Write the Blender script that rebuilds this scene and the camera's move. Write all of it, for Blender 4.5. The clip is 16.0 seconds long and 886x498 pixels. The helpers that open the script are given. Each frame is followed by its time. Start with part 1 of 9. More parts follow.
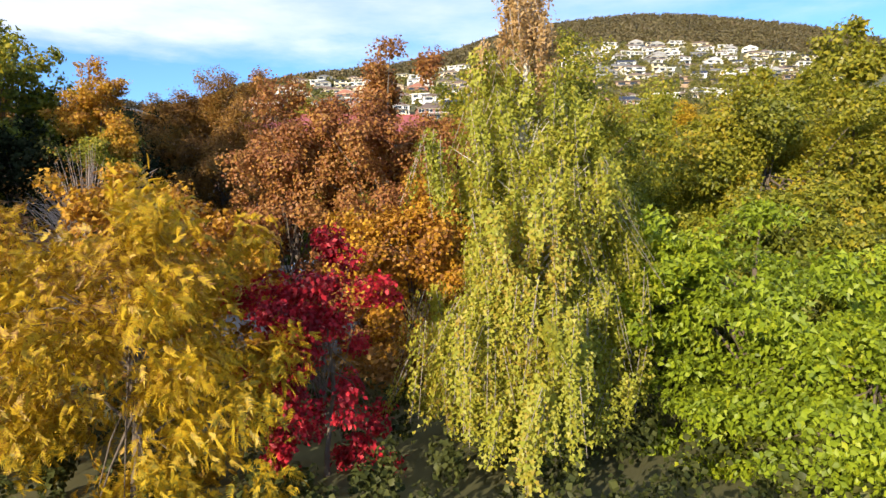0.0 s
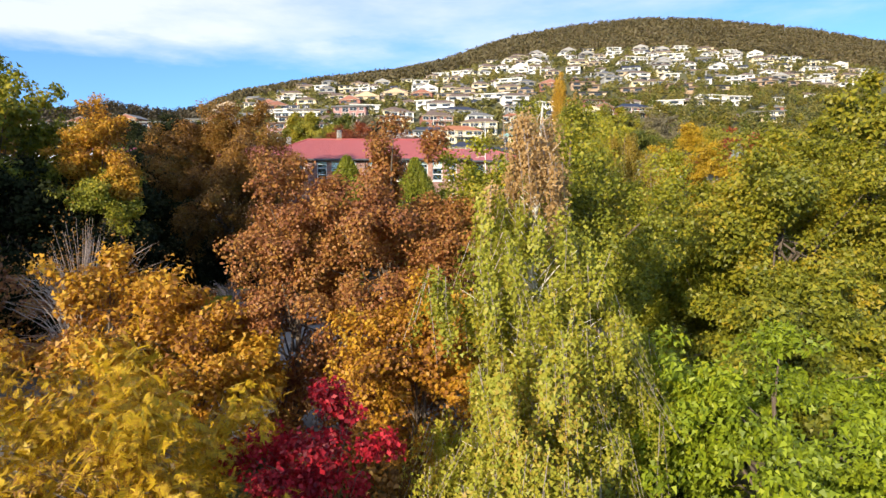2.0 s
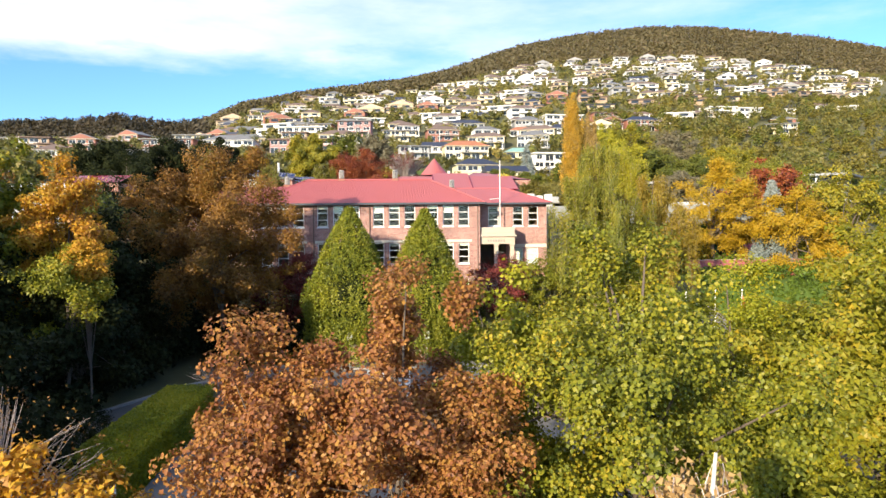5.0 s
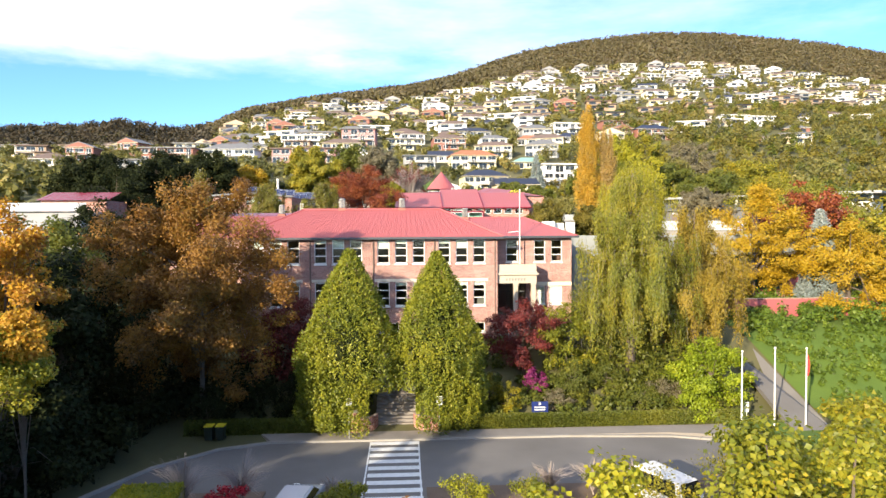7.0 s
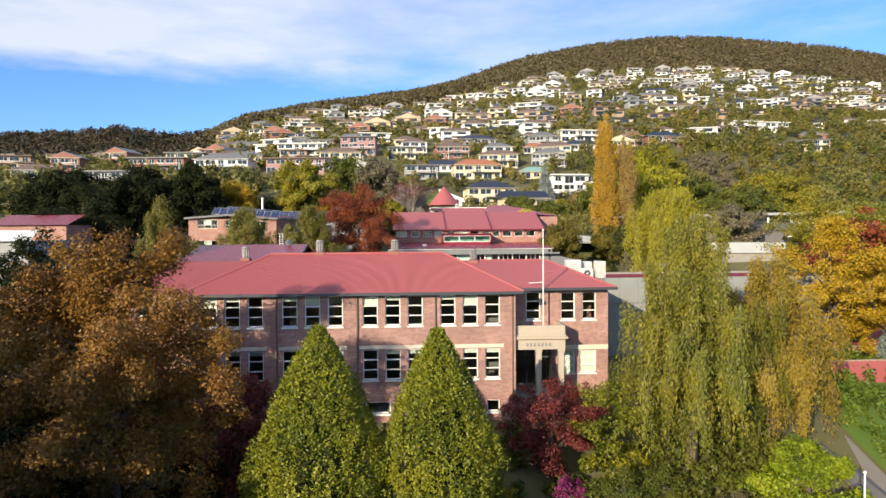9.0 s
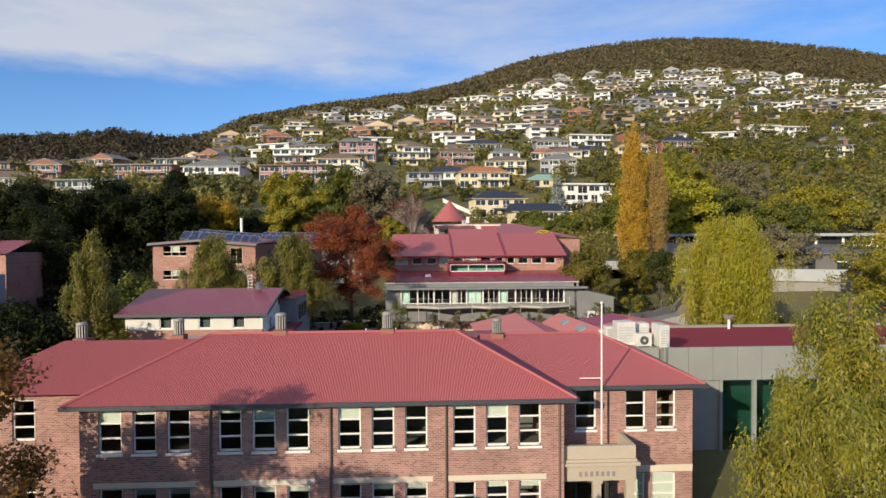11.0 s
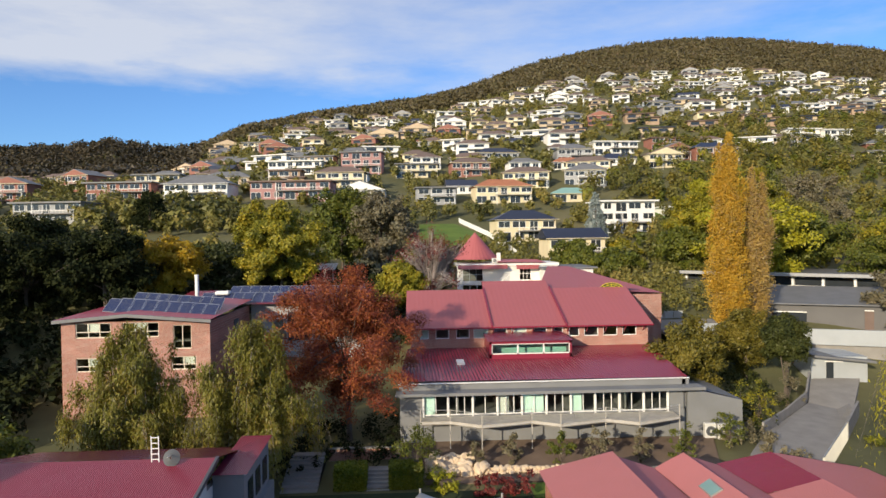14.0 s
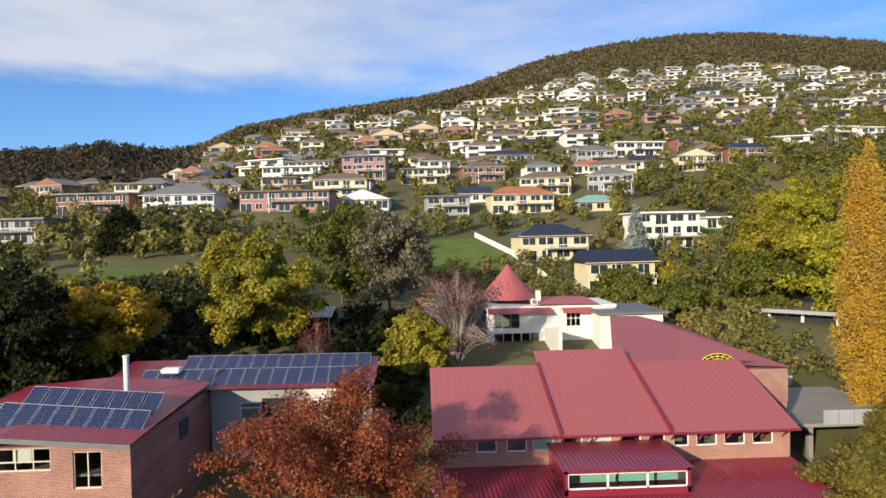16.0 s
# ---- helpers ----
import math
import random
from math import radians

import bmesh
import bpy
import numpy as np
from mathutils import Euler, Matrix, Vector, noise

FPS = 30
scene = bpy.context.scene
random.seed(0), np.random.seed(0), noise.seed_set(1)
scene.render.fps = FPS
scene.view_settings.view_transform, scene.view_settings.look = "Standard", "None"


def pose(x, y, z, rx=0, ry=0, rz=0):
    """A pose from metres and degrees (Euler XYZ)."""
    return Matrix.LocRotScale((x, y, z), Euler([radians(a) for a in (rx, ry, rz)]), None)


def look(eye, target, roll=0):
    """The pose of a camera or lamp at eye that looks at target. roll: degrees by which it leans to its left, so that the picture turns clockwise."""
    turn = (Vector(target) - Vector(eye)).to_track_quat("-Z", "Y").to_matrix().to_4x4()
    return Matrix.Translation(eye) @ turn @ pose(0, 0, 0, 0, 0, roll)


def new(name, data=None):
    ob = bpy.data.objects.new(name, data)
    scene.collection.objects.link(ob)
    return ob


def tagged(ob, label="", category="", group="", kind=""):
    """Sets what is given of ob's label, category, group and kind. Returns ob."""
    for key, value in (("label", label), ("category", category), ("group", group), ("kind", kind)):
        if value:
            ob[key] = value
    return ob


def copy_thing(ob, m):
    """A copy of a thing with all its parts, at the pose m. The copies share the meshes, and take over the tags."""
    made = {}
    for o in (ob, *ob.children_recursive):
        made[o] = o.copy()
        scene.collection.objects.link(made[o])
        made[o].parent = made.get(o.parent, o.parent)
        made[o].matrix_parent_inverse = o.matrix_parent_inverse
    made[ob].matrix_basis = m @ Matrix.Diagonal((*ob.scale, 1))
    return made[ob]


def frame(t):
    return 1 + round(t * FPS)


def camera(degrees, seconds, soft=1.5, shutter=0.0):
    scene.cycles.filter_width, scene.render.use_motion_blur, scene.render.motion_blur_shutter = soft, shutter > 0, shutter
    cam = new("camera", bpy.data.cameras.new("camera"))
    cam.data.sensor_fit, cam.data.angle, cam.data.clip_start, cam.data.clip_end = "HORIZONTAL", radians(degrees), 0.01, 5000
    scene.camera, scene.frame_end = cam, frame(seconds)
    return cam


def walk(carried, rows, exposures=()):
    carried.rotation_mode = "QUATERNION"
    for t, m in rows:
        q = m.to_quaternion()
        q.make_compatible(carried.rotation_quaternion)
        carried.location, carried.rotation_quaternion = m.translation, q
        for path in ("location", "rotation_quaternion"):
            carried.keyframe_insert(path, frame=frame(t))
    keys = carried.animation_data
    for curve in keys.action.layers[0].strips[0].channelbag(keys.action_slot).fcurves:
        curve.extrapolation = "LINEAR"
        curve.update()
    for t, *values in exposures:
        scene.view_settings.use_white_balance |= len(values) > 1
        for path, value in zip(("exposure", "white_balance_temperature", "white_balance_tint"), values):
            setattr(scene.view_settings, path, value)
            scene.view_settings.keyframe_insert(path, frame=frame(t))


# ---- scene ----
cam = camera(68.0, 16.0)
PATH = [
    (0, (-2.47, -0.382, 4.704), (-2.32, 1.609, 4.594), -0.5),
    (0.5, (-2.451, -0.408, 5.279), (-2.304, 1.583, 5.169), -0.4),
    (1, (-2.447, -0.373, 5.897), (-2.304, 1.619, 5.789), -0.4),
    (1.5, (-2.433, -0.133, 6.546), (-2.292, 1.859, 6.44), -0.4),
    (2, (-2.42, 0.35, 7.292), (-2.282, 2.342, 7.189), -0.4),
    (2.5, (-2.424, 0.942, 8.011), (-2.289, 2.935, 7.91), -0.4),
    (3, (-2.46, 1.65, 8.689), (-2.327, 3.643, 8.591), -0.4),
    (3.5, (-2.411, 2.63, 9.417), (-2.282, 4.624, 9.325), -0.5),
    (4, (-2.409, 3.898, 10.135), (-2.283, 5.892, 10.048), -0.6),
    (6.5, (-2.948, 11.692, 13.521), (-2.834, 13.687, 13.449), -0.3),
    (7, (-2.906, 14.103, 14.321), (-2.795, 16.099, 14.254), -0.3),
    (7.5, (-2.812, 16.816, 15.092), (-2.704, 18.812, 15.029), -0.4),
    (8, (-2.641, 19.846, 15.939), (-2.534, 21.842, 15.879), -0.4),
    (8.5, (-2.445, 23.299, 16.814), (-2.34, 25.296, 16.758), -0.4),
    (9, (-2.191, 26.827, 17.636), (-2.089, 28.824, 17.583), -0.4),
    (9.5, (-1.968, 30.568, 18.559), (-1.868, 32.565, 18.508), -0.3),
    (11.8, (-1.998, 48.673, 22.793), (-1.91, 50.67, 22.751), -0.5),
    (12, (-2.152, 50.59, 23.214), (-2.065, 52.588, 23.174), -0.6),
    (12.5, (-2.425, 55.095, 24.218), (-2.34, 57.093, 24.18), -0.6),
    (13, (-2.754, 59.78, 25.194), (-2.672, 61.778, 25.157), -0.7),
    (13.5, (-3.169, 64.794, 26.208), (-3.089, 66.792, 26.173), -0.8),
    (14, (-3.605, 69.645, 27.168), (-3.528, 71.643, 27.134), -0.9),
    (14.5, (-4.089, 75.067, 28.061), (-4.014, 77.066, 28.025), -0.9),
    (15, (-4.599, 80.345, 28.996), (-4.526, 82.344, 28.961), -0.9),
    (15.5, (-5.074, 85.731, 30.303), (-5.004, 87.729, 30.265), -1.1),
    (16, (-5.453, 91.9, 31.791), (-5.385, 93.899, 31.754), -1.3),
]
walk(cam, [(t, look(eye, target, roll)) for t, eye, target, roll in PATH],
     [(0, 0.70, 6850, 10), (1, 0.62, 6850, 10), (3, 0.58, 6850, 10), (4, 0.63, 6850, 10), (6.5, 1.06, 6850, 10), (7.5, 0.87, 6850, 10), (9, 0.34, 6850, 10), (9.5, 0.20, 6850, 10), (12, -0.18, 6850, 10), (13, -0.03, 6850, 10), (14, 0.02, 6850, 10), (16, 0.05, 6850, 10)])

# ---- light ----
SUN_WAY = Vector((1.37, 2.0, -0.72)).normalized()      # the way the sunlight travels
world = bpy.data.worlds.new("sky")
scene.world = world
world.use_nodes = True
wn, wl = world.node_tree.nodes, world.node_tree.links
wn.clear()
sky = wn.new("ShaderNodeTexSky")
sky.sky_type = "NISHITA"
sky.sun_disc = False
sky.altitude = 60
sky.sun_elevation = math.asin(-SUN_WAY.z)
sky.sun_rotation = math.atan2(-SUN_WAY.x, -SUN_WAY.y)
sky.air_density, sky.dust_density, sky.ozone_density = 1.0, 0.05, 5.0
co = wn.new("ShaderNodeTexCoord")
sep = wn.new("ShaderNodeSeparateXYZ")
wl.new(co.outputs["Generated"], sep.inputs[0])


def wmath(op, a, b=None, clamp=False):
    n = wn.new("ShaderNodeMath")
    n.operation, n.use_clamp = op, clamp
    for k, v in enumerate((a, b)):
        if v is None:
            continue
        if isinstance(v, (int, float)):
            n.inputs[k].default_value = v
        else:
            wl.new(v, n.inputs[k])
    return n.outputs[0]


# thin high cloud: a broad sheet with a ragged lower rim, stretched sideways
mapping = wn.new("ShaderNodeMapping")
mapping.inputs["Scale"].default_value = (2.2, 2.2, 9.0)
mapping.inputs["Rotation"].default_value = (0.0, radians(-9), 0.0)
wl.new(co.outputs["Generated"], mapping.inputs[0])
wisp = wn.new("ShaderNodeTexNoise")
wisp.inputs["Scale"].default_value, wisp.inputs["Detail"].default_value, wisp.inputs["Roughness"].default_value = 2.2, 7.0, 0.6
wl.new(mapping.outputs[0], wisp.inputs["Vector"])
# the sheet's rim lies level; towards the right the sheet thins out
rim = wmath("ADD", wmath("MULTIPLY", sep.outputs["X"], 0.015), 0.212)
lift = wmath("MULTIPLY", wmath("SUBTRACT", sep.outputs["Z"], rim), 22.0)
rag = wmath("MULTIPLY", wmath("SUBTRACT", wisp.outputs[0], 0.5), 2.0)
sheet = wmath("ADD", wmath("ADD", lift, rag), 0.1, True)
thin = wmath("ADD", wmath("MULTIPLY", wisp.outputs[0], 1.3), wmath("MULTIPLY", sep.outputs["X"], -0.85))
cover = wmath("MULTIPLY", sheet, wmath("SUBTRACT", thin, 0.06, True))
deep = wn.new("ShaderNodeMixRGB")          # clear autumn blue
deep.blend_type = "MULTIPLY"
deep.inputs[0].default_value = 1.0
wl.new(sky.outputs[0], deep.inputs[1])
deep.inputs[2].default_value = (1.15, 1.38, 1.72, 1)
cloud = wn.new("ShaderNodeMixRGB")
wl.new(wmath("MULTIPLY", cover, 0.78), cloud.inputs[0])
wl.new(deep.outputs[0], cloud.inputs[1])
cloud.inputs[2].default_value = (6.9, 7.3, 8.1, 1)
back = wn.new("ShaderNodeBackground")
back.inputs["Strength"].default_value = 0.106
wl.new(cloud.outputs[0], back.inputs[0])
wout = wn.new("ShaderNodeOutputWorld")
wl.new(back.outputs[0], wout.inputs[0])

sun = new("sun", bpy.data.lights.new("sun", "SUN"))
sun.data.energy, sun.data.angle, sun.data.color = 5.0, radians(0.6), (1.0, 0.88, 0.69)
sun.rotation_euler = SUN_WAY.to_track_quat("-Z", "Y").to_euler()


# ---- materials ----
def shade(name):
    m = bpy.data.materials.new(name)
    m.use_nodes = True
    n = m.node_tree.nodes
    n.clear()
    out = n.new("ShaderNodeOutputMaterial")
    return m, n, m.node_tree.links, out


def surface(name, colour, rough=0.7, metal=0.0, var=0.25, scale=0.6, fine=14.0, bump=0.15, island=0.0, obj=0.0, tint=None):
    """Paint or stone: a colour with broad stains, fine grain and relief; island/obj: variation piece by piece."""
    m, n, l, out = shade(name)
    b = n.new("ShaderNodeBsdfPrincipled")
    l.new(b.outputs[0], out.inputs[0])
    b.inputs["Roughness"].default_value, b.inputs["Metallic"].default_value = rough, metal
    tc = n.new("ShaderNodeTexCoord")
    n1, n2 = n.new("ShaderNodeTexNoise"), n.new("ShaderNodeTexNoise")
    n1.inputs["Scale"].default_value, n1.inputs["Detail"].default_value = scale, 6
    n2.inputs["Scale"].default_value, n2.inputs["Detail"].default_value = fine, 3
    for q in (n1, n2):
        l.new(tc.outputs["Object"], q.inputs["Vector"])
    mix = n.new("ShaderNodeMath")
    mix.operation = "MULTIPLY_ADD"
    l.new(n1.outputs[0], mix.inputs[0])
    mix.inputs[1].default_value = 2 * var
    mix.inputs[2].default_value = 1 - var
    mix2 = n.new("ShaderNodeMath")
    mix2.operation = "MULTIPLY_ADD"
    l.new(n2.outputs[0], mix2.inputs[0])
    mix2.inputs[1].default_value = var * 0.8
    l.new(mix.outputs[0], mix2.inputs[2])
    val = mix2.outputs[0]
    for amount, node, sock in ((island, "ShaderNodeNewGeometry", "Random Per Island"), (obj, "ShaderNodeObjectInfo", "Random")):
        if amount:
            g = n.new(node)
            a = n.new("ShaderNodeMath")
            a.operation = "MULTIPLY_ADD"
            l.new(g.outputs[sock], a.inputs[0])
            a.inputs[1].default_value = amount
            l.new(val, a.inputs[2])
            val = a.outputs[0]
    base = n.new("ShaderNodeMixRGB")
    l.new(n1.outputs[0], base.inputs[0])
    base.inputs[1].default_value = (*colour, 1)
    base.inputs[2].default_value = (*(tint or colour), 1)
    mul = n.new("ShaderNodeMixRGB")
    mul.blend_type = "MULTIPLY"
    mul.inputs[0].default_value = 1
    l.new(base.outputs[0], mul.inputs[1])
    l.new(val, mul.inputs[2])
    l.new(mul.outputs[0], b.inputs["Base Color"])
    if bump:
        bp = n.new("ShaderNodeBump")
        bp.inputs["Strength"].default_value, bp.inputs["Distance"].default_value = bump, 0.03
        l.new(n2.outputs[0], bp.inputs["Height"])
        l.new(bp.outputs[0], b.inputs["Normal"])
    return m


def leafy(name, colours, glow=0.3, rough=0.5, patch=0.35, gain=1.2, spec=0.35):
    """Leaves: each leaf takes its own hue from a ramp, shifted in broad patches; light comes through thin leaves."""
    m, n, l, out = shade(name)
    g = n.new("ShaderNodeNewGeometry")
    oi = n.new("ShaderNodeObjectInfo")
    tc = n.new("ShaderNodeTexCoord")
    q = n.new("ShaderNodeTexNoise")
    q.inputs["Scale"].default_value, q.inputs["Detail"].default_value = patch, 2
    l.new(tc.outputs["Object"], q.inputs["Vector"])
    a = n.new("ShaderNodeMath")
    a.operation = "MULTIPLY_ADD"
    l.new(g.outputs["Random Per Island"], a.inputs[0])
    a.inputs[1].default_value = 0.62
    b2 = n.new("ShaderNodeMath")
    b2.operation = "MULTIPLY_ADD"
    l.new(q.outputs[0], b2.inputs[0])
    b2.inputs[1].default_value, b2.inputs[2].default_value = 1.5, -0.56
    l.new(b2.outputs[0], a.inputs[2])
    ramp = n.new("ShaderNodeValToRGB")
    els = ramp.color_ramp.elements
    for k, c in enumerate(colours):
        p = k / max(1, len(colours) - 1)
        e = els[k] if k < 2 else els.new(p)
        e.position, e.color = p, (*[min(0.72, q * gain * w) for q, w in zip(c, (1.08, 0.97, 0.95))], 1)
    els[1].position = 1 / max(1, len(colours) - 1)
    l.new(a.outputs[0], ramp.inputs[0])
    pb, tr, ms = n.new("ShaderNodeBsdfPrincipled"), n.new("ShaderNodeBsdfTranslucent"), n.new("ShaderNodeMixShader")
    pb.inputs["Roughness"].default_value = rough
    pb.inputs["Specular IOR Level"].default_value = spec
    l.new(ramp.outputs[0], pb.inputs["Base Color"])
    l.new(ramp.outputs[0], tr.inputs[0])
    ms.inputs[0].default_value = glow
    l.new(pb.outputs[0], ms.inputs[1])
    l.new(tr.outputs[0], ms.inputs[2])
    l.new(ms.outputs[0], out.inputs[0])
    return m


def brickwork(name, c1, c2, mortar, scale=1.0, turn=False):
    """Stretcher bond 230 x 76 mm with recessed joints, for walls that stay far off. turn: for walls that run along y."""
    m, n, l, out = shade(name)
    b = n.new("ShaderNodeBsdfPrincipled")
    b.inputs["Roughness"].default_value = 0.85
    l.new(b.outputs[0], out.inputs[0])
    tc, mp = n.new("ShaderNodeTexCoord"), n.new("ShaderNodeMapping")
    l.new(tc.outputs["Object"], mp.inputs[0])
    mp.inputs["Rotation"].default_value = (radians(-90), 0, radians(90) if turn else 0)
    br = n.new("ShaderNodeTexBrick")
    l.new(mp.outputs[0], br.inputs["Vector"])
    br.inputs["Scale"].default_value = scale
    br.inputs["Brick Width"].default_value, br.inputs["Row Height"].default_value = 0.24, 0.086
    br.inputs["Mortar Size"].default_value, br.inputs["Mortar Smooth"].default_value = 0.011, 0.2
    br.inputs["Bias"].default_value = -0.2
    for k, c in enumerate((c1, c2, mortar)):
        br.inputs[k + 1].default_value = (*c, 1)
    no = n.new("ShaderNodeTexNoise")
    no.inputs["Scale"].default_value, no.inputs["Detail"].default_value = 0.5, 5
    l.new(tc.outputs["Object"], no.inputs["Vector"])
    mul = n.new("ShaderNodeMixRGB")
    mul.blend_type = "OVERLAY"
    mul.inputs[0].default_value = 0.45
    l.new(br.outputs[0], mul.inputs[1])
    l.new(no.outputs[0], mul.inputs[2])
    l.new(mul.outputs[0], b.inputs["Base Color"])
    bp = n.new("ShaderNodeBump")
    bp.invert = True
    bp.inputs["Strength"].default_value, bp.inputs["Distance"].default_value = 0.6, 0.01
    l.new(br.outputs["Fac"], bp.inputs["Height"])
    l.new(bp.outputs[0], b.inputs["Normal"])
    return m


def glazing(name, tint=(0.9, 0.97, 0.95)):
    m, n, l, out = shade(name)
    tr, gl, ms, fr = n.new("ShaderNodeBsdfTransparent"), n.new("ShaderNodeBsdfGlossy"), n.new("ShaderNodeMixShader"), n.new("ShaderNodeFresnel")
    tr.inputs[0].default_value = (*tint, 1)
    gl.inputs["Roughness"].default_value = 0.03
    fr.inputs[0].default_value = 1.6
    l.new(fr.outputs[0], ms.inputs[0])
    l.new(tr.outputs[0], ms.inputs[1])
    l.new(gl.outputs[0], ms.inputs[2])
    l.new(ms.outputs[0], out.inputs[0])
    return m


